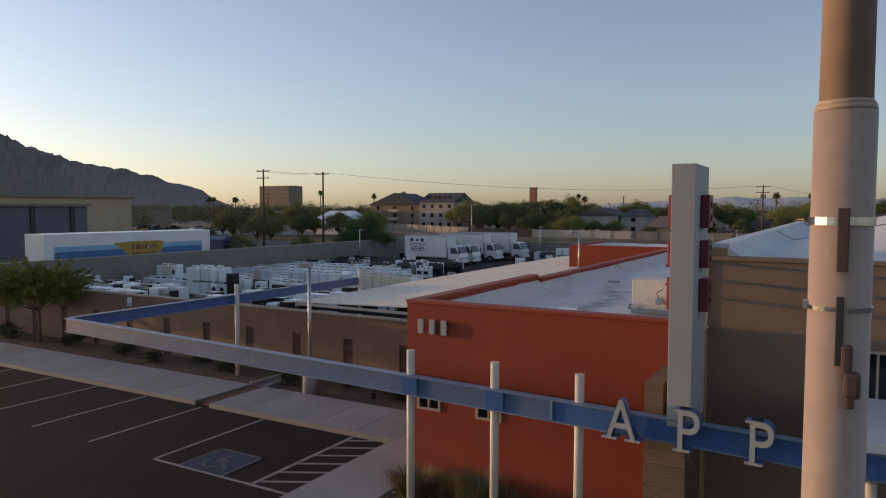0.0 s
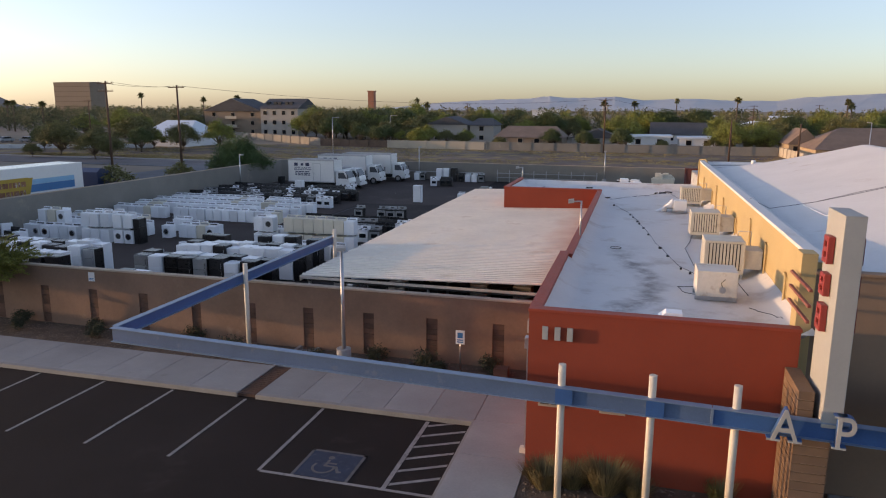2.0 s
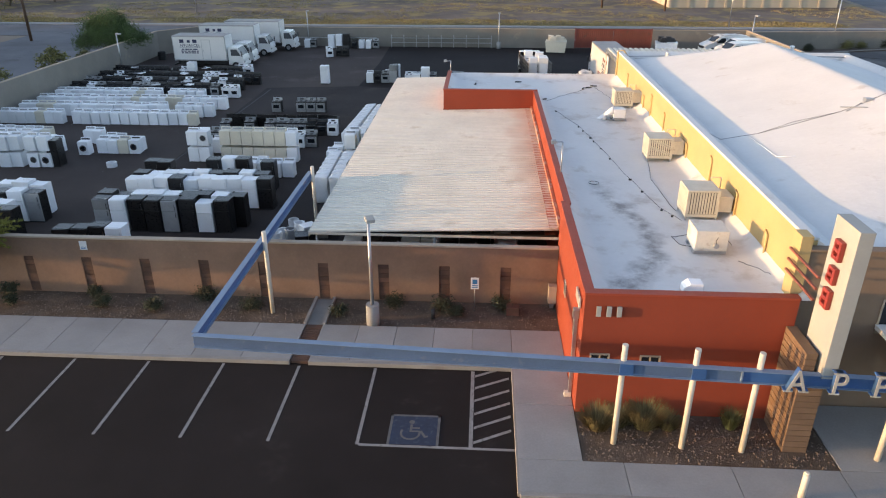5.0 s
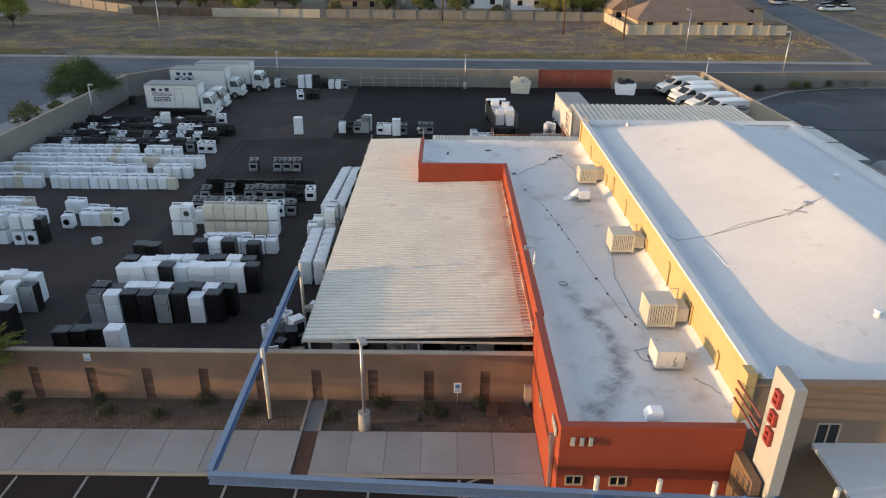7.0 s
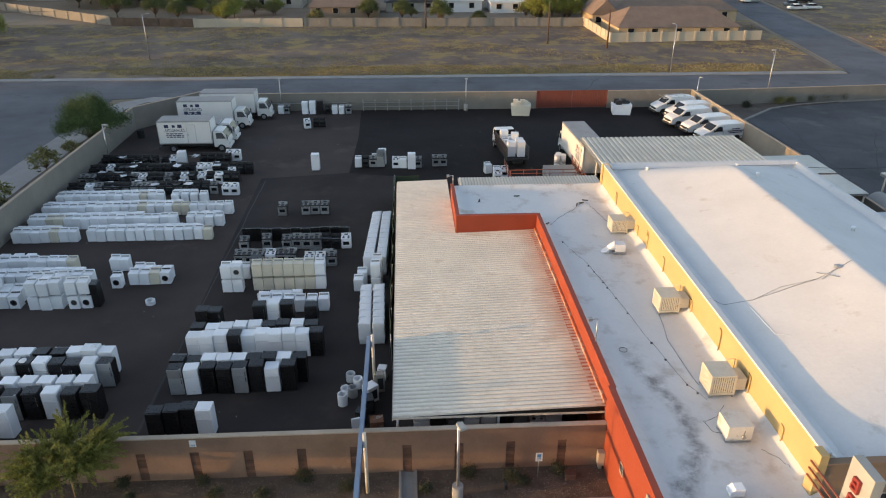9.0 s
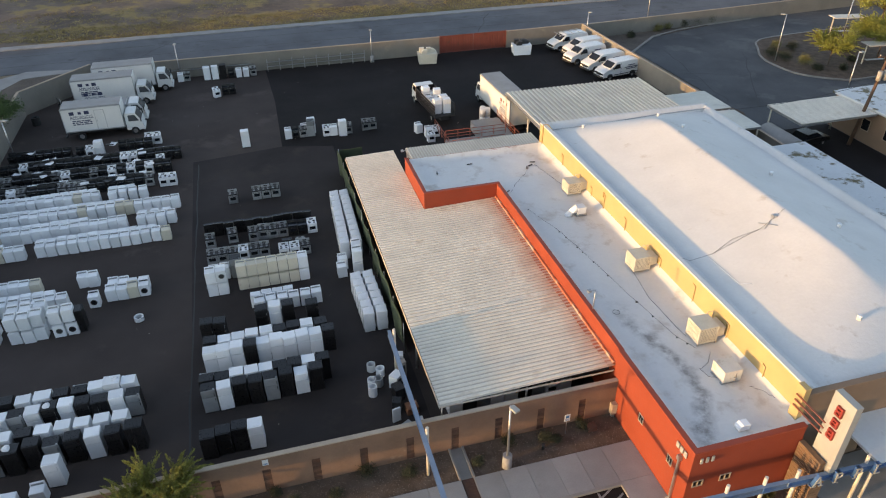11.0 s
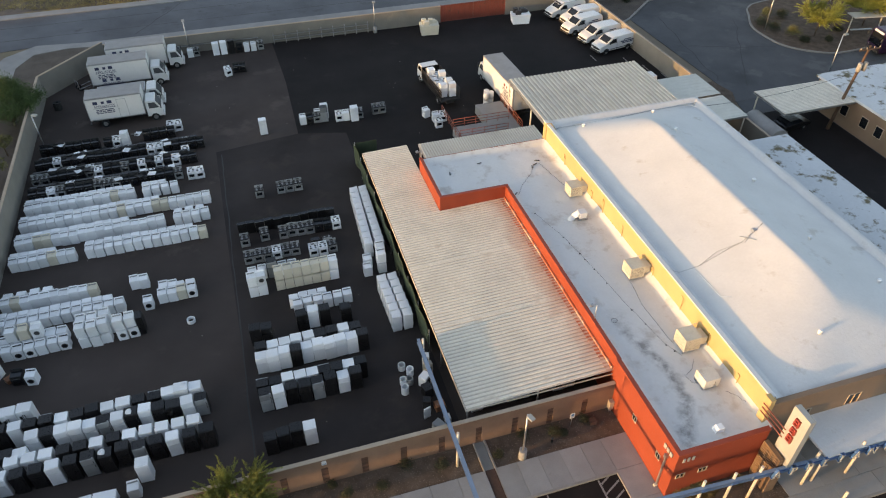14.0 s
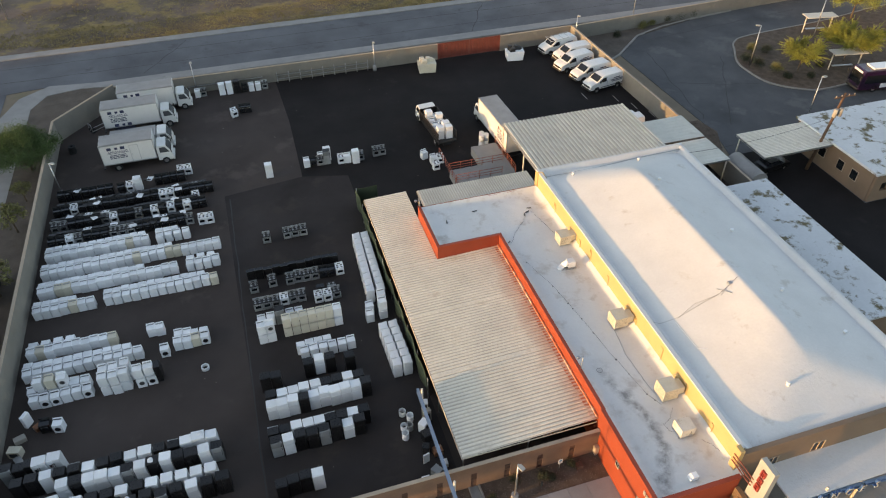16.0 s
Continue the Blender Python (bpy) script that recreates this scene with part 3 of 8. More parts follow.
def rear_wall(name, pts, h, label):
    wall = tagged(new(name), label, "wall", kind="structure")
    for (xa, ya), (xb, yb) in zip(pts, pts[1:]):
        d = Vector((xb - xa, yb - ya, 0))
        nrm = Vector((-d.y, d.x, 0)).normalized() * 0.1
        body, cap = B(), B()
        q = [(xa + nrm.x, ya + nrm.y), (xb + nrm.x, yb + nrm.y), (xb - nrm.x, yb - nrm.y), (xa - nrm.x, ya - nrm.y)]
        slab(body, q, -0.05, h - 0.06)
        m = nrm * 1.25
        slab(cap, [(xa + m.x, ya + m.y), (xb + m.x, yb + m.y), (xb - m.x, yb - m.y), (xa - m.x, ya - m.y)], h - 0.06, h)
        part("wall_body", body, M_GREYWALL, wall)
        part("cap", cap, M_CAP, wall)
    return wall


rear_wall("wall_west", [(-49.2, 21.4), (-49.3, 79.0), (-43.0, 86.6)], 2.7, "grey block wall on the street side of the yard")
rear_wall("wall_north", [(-43.3, 86.7), (0.0, 86.3)], 2.3, "grey block wall behind the yard")
rear_wall("wall_north_2", [(9.4, 86.2), (20.6, 86.4)], 2.3, "grey block wall behind the parked vans")
rear_wall("wall_east", [(20.7, 86.3), (21.4, 60), (21.3, 43)], 2.3, "sunlit grey block wall beside the turning loop")
rear_wall("wall_north_3", [(20.9, 86.6), (46, 88.4), (80, 91)], 2.1, "pale block wall beyond the turning loop")

# ---- orange annex ----
annex = thing("annex_building", "terracotta stucco annex with red coping and white roof", "building")
AX0, AX1, AY0, AY1, AZ = -7.94, -1.5, 14.3, 48.1, 4.4
wins = [(-7.65, -7.05, 1.9, 2.34), (-6.15, -5.53, 1.88, 2.32)]
bm = holed_wall(B(), "x", AX0, -1.86, -0.05, AZ - 0.05, AY0, AY0 + 0.25, wins)
part("wall", bm, M_RED, annex)
lw = [(15.6, 16.05, 1.95, 2.5), (18.4, 18.85, 1.95, 2.5)]
bm = holed_wall(B(), "y", AY0 + 0.25, 21.7, -0.05, AZ - 0.05, AX0, AX0 + 0.25, lw)
part("wall", bm, M_RED, annex)
bm = box(B(), AX0 + 0.14, 21.7, -0.05, AX0 + 0.36, 41.75, AZ - 0.14)
part("wall", bm, M_RED, annex)
bm = box(B(), -13.62, 41.75, -0.05, AX0 + 0.36, 41.97, AZ - 0.1)
box(bm, -13.62, 41.97, -0.05, -13.4, AY1, AZ - 0.1)
box(bm, -13.4, AY1 - 0.22, -0.05, -1.5, AY1, AZ - 0.28)
part("wall", bm, M_RED, annex)
bm = B()
box(bm, AX0 - 0.02, AY0 - 0.03, AZ - 0.07, -1.84, AY0 + 0.28, AZ, 0.01)
box(bm, AX0 - 0.03, AY0 + 0.28, AZ - 0.07, AX0 + 0.28, 21.72, AZ - 0.002, 0.01)
box(bm, AX0 + 0.11, 21.73, AZ - 0.16, AX0 + 0.39, 41.73, AZ - 0.1, 0.01)
box(bm, -13.65, 41.72, AZ - 0.12, AX0 + 0.38, 42.0, AZ - 0.06, 0.01)
box(bm, -13.65, 42.01, AZ - 0.12, -13.37, AY1 + 0.02, AZ - 0.06, 0.01)
box(bm, -13.36, AY1 - 0.24, AZ - 0.3, -1.52, AY1 + 0.02, AZ - 0.24, 0.01)
part("coping", bm, M_REDCAP, annex, "red painted metal coping")
# roof of sprayed foam that sags between coved edges
bm = B()
nx, ny = 18, 68


def annex_z(x, y):
    wx = x - (AX0 + 0.3) if y < 41.95 else x + 13.4
    wy = y - AY0 - 0.2 if x > AX0 + 0.3 else y - 41.95
    d = max(0.0, min(wx if x > AX0 + 0.23 else 9.0, x + 13.4, -1.5 - x, wy, AY1 - 0.2 - y))
    cove = 0.34 * max(0.0, 1 - d / 0.7) ** 2
    return 3.88 + cove + 0.05 * noise.noise(Vector((x * 0.35, y * 0.35, 3))) + 0.02 * noise.noise(Vector((x * 1.3, y * 1.3, 7)))


def foam_grid(bm, xs, ys, zf):
    g = [[bm.verts.new((x, y, zf(x, y))) for x in xs] for y in ys]
    for j in range(len(ys) - 1):
        for i in range(len(xs) - 1):
            bm.faces.new((g[j][i], g[j][i + 1], g[j + 1][i + 1], g[j + 1][i])).smooth = True
    return bm


def steps(a, b, n):
    return [a + (b - a) * i / n for i in range(n + 1)]


foam_grid(bm, steps(AX0 + 0.24, -1.46, 26), steps(AY0 + 0.2, AY1 - 0.15, 120), annex_z)
foam_grid(bm, steps(-13.42, AX0 + 0.24, 20), steps(41.9, AY1 - 0.15, 22), annex_z)
def stained_foam():
    """Roof foam with a winding streak of dried silt from the drain line to the front scupper."""
    m = M_FOAM.copy()
    m.name = "stained_roof_foam"
    nt = m.node_tree
    b = nt.nodes["Principled BSDF"]
    old = b.inputs["Base Color"].links[0].from_socket
    sep = nt.nodes.new("ShaderNodeSeparateXYZ")
    pos = nt.nodes.new("ShaderNodeNewGeometry").outputs["Position"]
    nt.links.new(pos, sep.inputs[0])
    cv = nt.nodes.new("ShaderNodeFloatCurve")
    pts = [(0.0, 0.10), (0.15, 0.35), (0.3, 0.66), (0.45, 0.69), (0.65, 0.6), (0.8, 0.45), (1.0, 0.4)]
    curve = cv.mapping.curves[0]
    curve.points[0].location, curve.points[1].location = pts[0], pts[-1]
    for p in pts[1:-1]:
        curve.points.new(*p)
    cv.mapping.update()
    nt.links.new(arith(nt, "DIVIDE", arith(nt, "SUBTRACT", sep.outputs[1], 14.5), 12.0), cv.inputs["Value"])
    centre = arith(nt, "ADD", arith(nt, "MULTIPLY", cv.outputs[0], 3.0), -7.15)
    wob = arith(nt, "MULTIPLY", arith(nt, "SUBTRACT", noise_node(nt, pos, 0.8, 5), 0.5), 2.2)
    off = arith(nt, "ABSOLUTE", arith(nt, "ADD", arith(nt, "SUBTRACT", sep.outputs[0], centre), wob))
    near = ramp(nt, off, [(0.1, (1, 1, 1)), (0.75, (0, 0, 0))])
    patchy = ramp(nt, noise_node(nt, pos, 1.3, 8, 0.7), [(0.36, (0, 0, 0)), (0.6, (1, 1, 1))])
    ends = arith(nt, "MULTIPLY", ramp(nt, arith(nt, "DIVIDE", sep.outputs[1], 50.0), [(0.46, (1, 1, 1)), (0.54, (0, 0, 0))]), 0.85)
    f = arith(nt, "MULTIPLY", arith(nt, "MULTIPLY", near, patchy), ends)
    col = mixc(nt, f, old, (0.22, 0.20, 0.19))
    brown = ramp(nt, noise_node(nt, pos, 0.45, 7, 0.65), [(0.56, (0, 0, 0)), (0.7, (0.7, 0.7, 0.7))])
    col = mixc(nt, brown, col, (0.42, 0.36, 0.31))
    nt.links.new(col, b.inputs["Base Color"])
    return m


part("roof", bm, stained_foam(), annex, "white sprayed-foam roof with grey stains")


def small_window(parent, axis, a0, a1, z0, z1, p):
    """A framed pane in a wall opening; p: the wall's outer face."""
    win = new("window")
    win.parent = parent
    fr, pane = B(), B()
    w = 0.05
    for s in ((a0, a1, z0, z0 + w), (a0, a1, z1 - w, z1), (a0, a0 + w, z0 + w, z1 - w), (a1 - w, a1, z0 + w, z1 - w), ((a0 + a1) / 2 - 0.02, (a0 + a1) / 2 + 0.02, z0 + w, z1 - w)):
        if axis == "x":
            box(fr, s[0], p - 0.03, s[2], s[1], p + 0.06, s[3])
        else:
            box(fr, p - 0.03, s[0], s[2], p + 0.06, s[1], s[3])
    if axis == "x":
        box(pane, a0 + w, p + 0.02, z0 + w, a1 - w, p + 0.04, z1 - w)
    else:
        box(pane, p + 0.02, a0 + w, z0 + w, p + 0.04, a1 - w, z1 - w)
    part("frame", fr, M_CAP, win, "pale window frame")
    part("pane", pane, M_DARKGLASS, win)
    return win


for w in wins:
    small_window(annex, "x", *w, AY0)
for w in lw:
    small_window(annex, "y", *w, AX0)

# ---- main building ----
main = thing("main_building", "yellow stucco shop with a white hipped roof", "building")
MX0, MX1, MY0, MY1 = -1.5, 14.6, 15.1, 48.5
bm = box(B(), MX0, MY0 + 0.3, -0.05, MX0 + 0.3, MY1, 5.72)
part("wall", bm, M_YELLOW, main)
part("pier", box(B(), -1.84, 15.06, -0.05, -1.5, 15.62, 5.98, 0.012), M_YELLOW, main, "yellow stucco pier with the sign rods")
door = (3.2, 6.4, 0.15, 2.5)
holes = [(0.93, 1.76, 2.85, 4.0), door, (4.4, 5.4, 3.2, 4.2)]
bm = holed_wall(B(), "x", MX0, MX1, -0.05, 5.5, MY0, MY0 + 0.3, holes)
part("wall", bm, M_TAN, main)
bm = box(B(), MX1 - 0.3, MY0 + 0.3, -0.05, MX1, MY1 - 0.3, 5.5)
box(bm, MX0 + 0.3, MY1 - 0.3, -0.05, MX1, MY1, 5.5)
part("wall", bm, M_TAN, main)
bm = B()
box(bm, MX0 - 0.02, MY0 + 0.31, 5.72, MX0 + 0.33, MY1 + 0.02, 5.82, 0.02)
part("coping", bm, M_FOAM, main, "white foam-covered parapet edge")
part("coping", box(B(), MX0 - 0.02, MY0 - 0.05, 5.5, MX1 + 0.05, MY0 + 0.3, 5.58, 0.02), M_TAN, main, "tan front coping")
cove = B()
for prof in ([(MX0 + 0.29, 5.2), (MX0 + 0.29, 5.74), (MX0 + 0.42, 5.66), (MX0 + 0.62, 5.52), (MX0 + 0.95, 5.44), (MX0 + 0.95, 5.2)],):
    a, b = ([cove.verts.new((x, y, z)) for x, z in prof] for y in (MY0 + 0.29, MY1 - 0.3))
    cove.faces.new(a)
    cove.faces.new(b[::-1])
    for k in range(len(prof)):
        cove.faces.new((a[k - 1], a[k], b[k], b[k - 1]))
part("roof_cove", cove, M_FOAM, main, "white foam cove behind the parapet")
rim = [(-1.0, 5.2), (-1.0, 5.36), (-0.72, 5.42), (-0.52, 5.54), (-0.4, 5.66), (-0.26, 5.72), (-0.06, 5.71), (0.05, 5.64), (0.06, 5.46), (0.0, 5.46)]
for run in ("east", "rear"):
    bm, rows = B(), []
    lo_end, hi_end = (MY0 + 0.31, MY1) if run == "east" else (MX0 + 0.34, MX1 - 0.02)
    for k in range(41):
        u = lo_end + (hi_end - lo_end) * k / 40
        lump = 0.03 * noise.noise(Vector((u * 0.6, 3.0 if run == "east" else 9.0, 0)))
        rows.append([bm.verts.new((MX1 + o + lump, u, z + lump) if run == "east" else (u, MY1 + o + lump, z + 0.06 + lump)) for o, z in rim])
    for p, q in zip(rows, rows[1:]):
        for i in range(len(rim) - 1):
            bm.faces.new((p[i], p[i + 1], q[i + 1], q[i])).smooth = True
    bm.faces.new(rows[0])
    bm.faces.new(rows[-1][::-1])
    part("roof_rim", bm, M_FOAM, main, "lumpy white foam parapet edge")
RX, RY0, RY1, RZ, EZ = 6.7, 21.5, 44.0, 7.35, 5.32


def main_z(x, y):
    across = min((x - MX0 - 0.3) / (RX - MX0 - 0.3), (MX1 - 0.3 - x) / (MX1 - 0.3 - RX))
    along = min((y - MY0 - 0.3) / (RY0 - MY0), (MY1 - 0.3 - y) / (MY1 - RY1))
    k = 0.4
    s = min(across, along) - max(k - abs(across - along), 0.0) ** 2 / (4 * k)
    s = max(0.0, min(1.0, s))
    s = s - 0.06 * math.sin(math.pi * s)
    return EZ + (RZ - EZ) * s + 0.02 * noise.noise(Vector((x * 0.5, y * 0.5, 1))) + 0.008 * noise.noise(Vector((x * 2, y * 2, 1)))


bm = foam_grid(B(), steps(MX0 + 0.28, MX1 - 0.28, 60), steps(MY0 + 0.25, MY1 - 0.28, 120), main_z)
part("roof", bm, M_FOAM, main, "white sprayed-foam hipped roof")
small_window(main, "x", *holes[0], MY0)
small_window(main, "x", *holes[2], MY0)
front_door = new("glass_door")
front_door.parent = main
bm, pn = B(), B()
for i in range(5):
    box(bm, door[0] + 0.79 * i, MY0 + 0.05, door[2], door[0] + 0.79 * i + 0.06, MY0 + 0.12, door[3])
box(bm, door[0], MY0 + 0.05, door[3] - 0.07, door[1], MY0 + 0.12, door[3])
box(pn, door[0] + 0.06, MY0 + 0.08, door[2], door[1], MY0 + 0.09, door[3] - 0.07)
part("frame", bm, M_STEEL, front_door)
part("pane", pn, M_DARKGLASS, front_door)
bm = B()
box(bm, 0.9, 12.3, 3.0, 12, MY0, 3.16, 0.02)
part("entrance_canopy", bm, M_FOAM, main, "flat white entrance canopy")
for px in (1.2, 7.0):
    part("canopy_post", cyl(B(), (px, 12.6, 0.1), (px, 12.6, 3.0), 0.09), M_POST, main)

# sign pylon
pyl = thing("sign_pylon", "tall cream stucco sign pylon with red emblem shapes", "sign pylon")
bm = box(B(), -1.72, 12.5, 2.9, -1.34, 13.78, 7.22, 0.012)
part("slab", bm, M_PYLON, pyl)
col = new("block_column")
col.parent = pyl
for k in range(17):
    bm = box(B(), -2.14, 12.75, 0.15 + 0.2 * k, -1.45 if k < 13 else -1.83, 14.2, 0.335 + 0.2 * k, 0.01)
    part("block", bm, M_SLATS, col)
bm = box(B(), -2.11, 12.78, 0.0, -1.86, 14.17, 3.5)
box(bm, -1.86, 12.78, 0.0, -1.48, 14.17, 2.7)
part("core", bm, M_CAP, col)
tagged(col, "ochre block column with dark joints")


def emblem(bm, side, yc, zc, h):
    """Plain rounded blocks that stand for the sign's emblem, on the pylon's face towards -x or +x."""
    x0, x1 = (-1.86, -1.73) if side < 0 else (-1.33, -1.19)
    for dy, dz, w, hh in ((-0.14, 0, 0.11, 1.0), (0.045, 0.4, 0.26, 0.2), (0.045, 0.0, 0.26, 0.2), (0.06, -0.4, 0.28, 0.2), (0.14, 0.2, 0.09, 0.26), (0.16, -0.2, 0.09, 0.26)):
        box(bm, x0, yc + dy - w / 2, zc + (dz - hh / 2) * h, x1, yc + dy + w / 2, zc + (dz + hh / 2) * h, 0.02)


# emblems on the side away from the sun get a darker, shaded red
for side, mt in ((-1, M_REDPAINT), (1, M_DARKRED)):
    for zc, h in ((6.45, 0.55), (5.74, 0.46), (5.05, 0.55)):
        bm = B()
        emblem(bm, side, 13.15, zc, h)
        part("emblem", bm, mt, pyl, "red raised emblem shape")
for k in range(3):
    bm = box(B(), -1.99, 13.45, 5.46 - 0.34 * k, -1.92, 15.4, 5.52 - 0.34 * k, 0.008)
    part("rod", bm, M_RAILRED, pyl, "rust-red steel rod")

# ---- blue beam frame with sign letters ----
frame_sign = thing("beam_frame", "blue steel beam frame on cream posts with white letters", "sign frame")
CX, CY = -19.38, 13.33


def ibeam(p0, p1, h=0.36, w=0.2, paint_of=M_BEAM):
    """An I-beam between two points of its top's middle line."""
    p0, p1 = Vector(p0), Vector(p1)
    d = (p1 - p0).normalized()
    s = Vector((-d.y, d.x, 0)).normalized()
    web, fl = B(), B()

    def bar(bm, o0, o1, z0, z1):
        q = [(p0 + s * o0, p1 + s * o0, p1 + s * o1, p0 + s * o1)] * 2
        lo, hi = ([bm.verts.new(v + Vector((0, 0, z))) for v in ring_of] for ring_of, z in zip(q, (z0, z1)))
        bm.faces.new(lo[::-1])
        bm.faces.new(hi)
        for k in range(4):
            m = (k + 1) % 4
            bm.faces.new((lo[k], lo[m], hi[m], hi[k]))
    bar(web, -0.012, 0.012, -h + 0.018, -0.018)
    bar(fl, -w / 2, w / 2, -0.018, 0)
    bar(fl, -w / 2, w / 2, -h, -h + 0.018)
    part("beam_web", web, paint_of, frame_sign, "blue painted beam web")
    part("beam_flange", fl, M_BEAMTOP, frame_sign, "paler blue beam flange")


def beam_at(x, up=0.0):
    """The front beam's middle line: it falls a little towards the shop's door."""
    return Vector((x, CY - 0.0437 * (x - CX), 3.19 - 0.0098 * (x - CX) + up))


SPLICE = -3.78
# greyer blue up to the splice, deeper blue beyond it
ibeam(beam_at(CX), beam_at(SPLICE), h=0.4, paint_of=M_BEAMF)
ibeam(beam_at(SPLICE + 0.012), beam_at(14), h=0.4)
ibeam((CX, CY + 0.12, 3.19), (-19.33, 28.2, 3.22))


for px, py in ((-6.96, None), (-5.0, None), (-3.29, None), (0.47, None), (3.6, None), (-19.36, 19.95), (-19.30, 27.75)):
    if py is None:
        c = beam_at(px) + Vector((0, 0.1, 0))
        top = c.z + 0.5
        if px < SPLICE:
            b = beam_at(px)
            part("stiffener", box(B(), px - 0.12, b.y - 0.09, b.z - 0.38, px + 0.26, b.y - 0.02, b.z - 0.02), M_BEAM, frame_sign, "dark blue plate at the post")
    else:
        c, top = Vector((px + 0.19, py, 0)), 3.6
    bm = cyl(B(), (c.x, c.y, 0.0), (c.x, c.y, top), 0.085, n=14)
    part("post", bm, M_POST, frame_sign, "cream round steel post")
part("splice", box(B(), SPLICE - 0.02, beam_at(SPLICE).y - 0.06, beam_at(SPLICE).z - 0.38, SPLICE + 0.03, beam_at(SPLICE).y - 0.013, beam_at(SPLICE).z - 0.02), M_BEAMTOP, frame_sign)
FEET = {"A": ((0, 0), (1, 0)), "P": ((0, 0), (0, 1)), "L": ((0, 0), (0, 1)), "I": ((0.5, 0), (0.5, 1)), "N": ((0, 0), (0, 1), (1, 1)), "E": ((0, 0), (0, 1))}


def serif_letter(ch, size, depth):
    """A capital with slab serifs, its middle over the origin, in the x-y plane."""
    me = text_mesh(ch, size, depth)
    bm = B()
    bm.from_mesh(me)
    for v in bm.verts:
        v.co.x *= 0.78
    xs, ys = [v.co.x for v in bm.verts], [v.co.y for v in bm.verts]
    x0, x1, y0, y1 = min(xs), max(xs), min(ys), max(ys)
    st = 0.06 * size
    for fx, fy in FEET.get(ch, ()):
        cx = x0 + st + (x1 - x0 - 2 * st) * fx
        zz = y0 if fy == 0 else y1 - 0.035 * size
        box(bm, cx - 0.13 * size, zz, -depth / 2 - 0.003, cx + 0.13 * size, zz + 0.035 * size, depth / 2 + 0.003)
    bm.to_mesh(me)
    return me


for i, ch in enumerate("APPLIANCES"):
    xc = -2.42 + 1.075 * i
    low = beam_at(xc, -0.425)
    me = serif_letter(ch, 1.0, 0.03)
    me.materials.append(M_PYLON)
    ob = new("letter", me)
    ob.parent = frame_sign
    ob.matrix_basis = pose(xc, low.y - 0.30, low.z, 90, 0, -2.5)
    me2 = serif_letter(ch, 1.0, 0.16)
    me2.materials.append(M_BEAM)
    ob2 = new("letter_back", me2)
    ob2.parent = frame_sign
    ob2.matrix_basis = pose(xc + 0.012, low.y - 0.20, low.z + 0.01, 90, 0, -2.5)

# ---- carport over the yard's edge ----
def wall_bounce(source, name):
    """Sheet metal reddened towards the stucco wall, whose bounced light is painted into the colour."""
    m = source.copy()
    m.name = name
    nt = m.node_tree
    b = nt.nodes["Principled BSDF"]
    old = b.inputs["Base Color"].links[0].from_socket
    pos = nt.nodes.new("ShaderNodeNewGeometry").outputs["Position"]
    sep = nt.nodes.new("ShaderNodeSeparateXYZ")
    nt.links.new(pos, sep.inputs[0])
    reach = arith(nt, "ADD", arith(nt, "DIVIDE", arith(nt, "ADD", sep.outputs[0], 10.2), 2.4), arith(nt, "MULTIPLY", arith(nt, "SUBTRACT", noise_node(nt, pos, 0.5, 6), 0.5), 1.1))
    f = ramp(nt, reach, [(0.25, (0, 0, 0)), (1.0, (0.75, 0.75, 0.75))])
    nt.links.new(mixc(nt, f, old, (0.42, 0.22, 0.14)), b.inputs["Base Color"])
    return m


M_TINB, M_TINSB = wall_bounce(M_TIN, "rust_washed_sheet"), wall_bounce(M_TINSHADE, "rust_washed_grime")
port = thing("carport", "long carport with a cream ribbed metal roof", "carport")


def port_z(x, y):
    return 2.78 + 0.03 * (x + 17.95)


for k, (y0, y1, x1) in enumerate(((22.0, 29.2, -7.84), (29.2, 35.6, -7.84), (35.6, 41.74, -7.84), (41.74, 52.6, -13.66))):
    bm = sheet(B(), -17.95, x1, y0 - 0.1, y1, lambda x, y: port_z(x, y) + 0.012 * k, 0.3, 0.06, valley_shade=True)
    part("roof_sheet", bm, M_TINB, port).data.materials.append(M_TINSB)
bm = B()
box(bm, -8.3, 22.0, 3.1, -7.83, 41.7, 3.13)
box(bm, -7.95, 22.0, 3.13, -7.83, 41.7, 3.3)
part("flashing", bm, M_RUST, port, "red-stained flashing")
# fascia and rafters in dark tones that stand for shade under the roof
bm = B()
box(bm, -17.98, 21.86, 2.68, -7.9, 21.9, 2.78)
box(bm, -18.0, 21.9, 2.58, -17.96, 52.6, 2.78)
part("fascia", bm, M_TINSHADE, port)
for y in (22.3, 28, 34, 40, 46, 52):
    part("rafter", box(B(), -17.8, y - 0.06, 2.5, -8.0 if y < 41 else -13.7, y + 0.06, 2.68), M_PLASTIC, port)
for y in (22.3, 28, 34, 40, 46, 52):
    for x in (-17.75, -12.9) if y < 41 else (-17.75,):
        bm = cyl(B(), (x, y, 0), (x, y, 2.5), 0.06)
        part("post", bm, M_STEEL, port)

screen = thing("screen_fence", "dark green mesh screen on a chain-link fence", "fence")
bm = B()
rows = [[bm.verts.new((-18.25 + 0.06 * math.sin(y * 1.9) + (0.28 if z < 1 else 0.0) * math.sin(y * 0.8) ** 2, y, z)) for y in steps(29.5, 55.4, 60)] for z in (0.05, 1.0, 2.0, 2.35)]
for a, b in zip(rows, rows[1:]):
    for i in range(len(a) - 1):
        bm.faces.new((a[i], a[i + 1], b[i + 1], b[i])).smooth = True
r2 = [[bm.verts.new((x, 55.4 + 0.05 * math.sin(x * 3), z)) for x in steps(-18.25, -16.0, 8)] for z in (0.05, 2.35)]
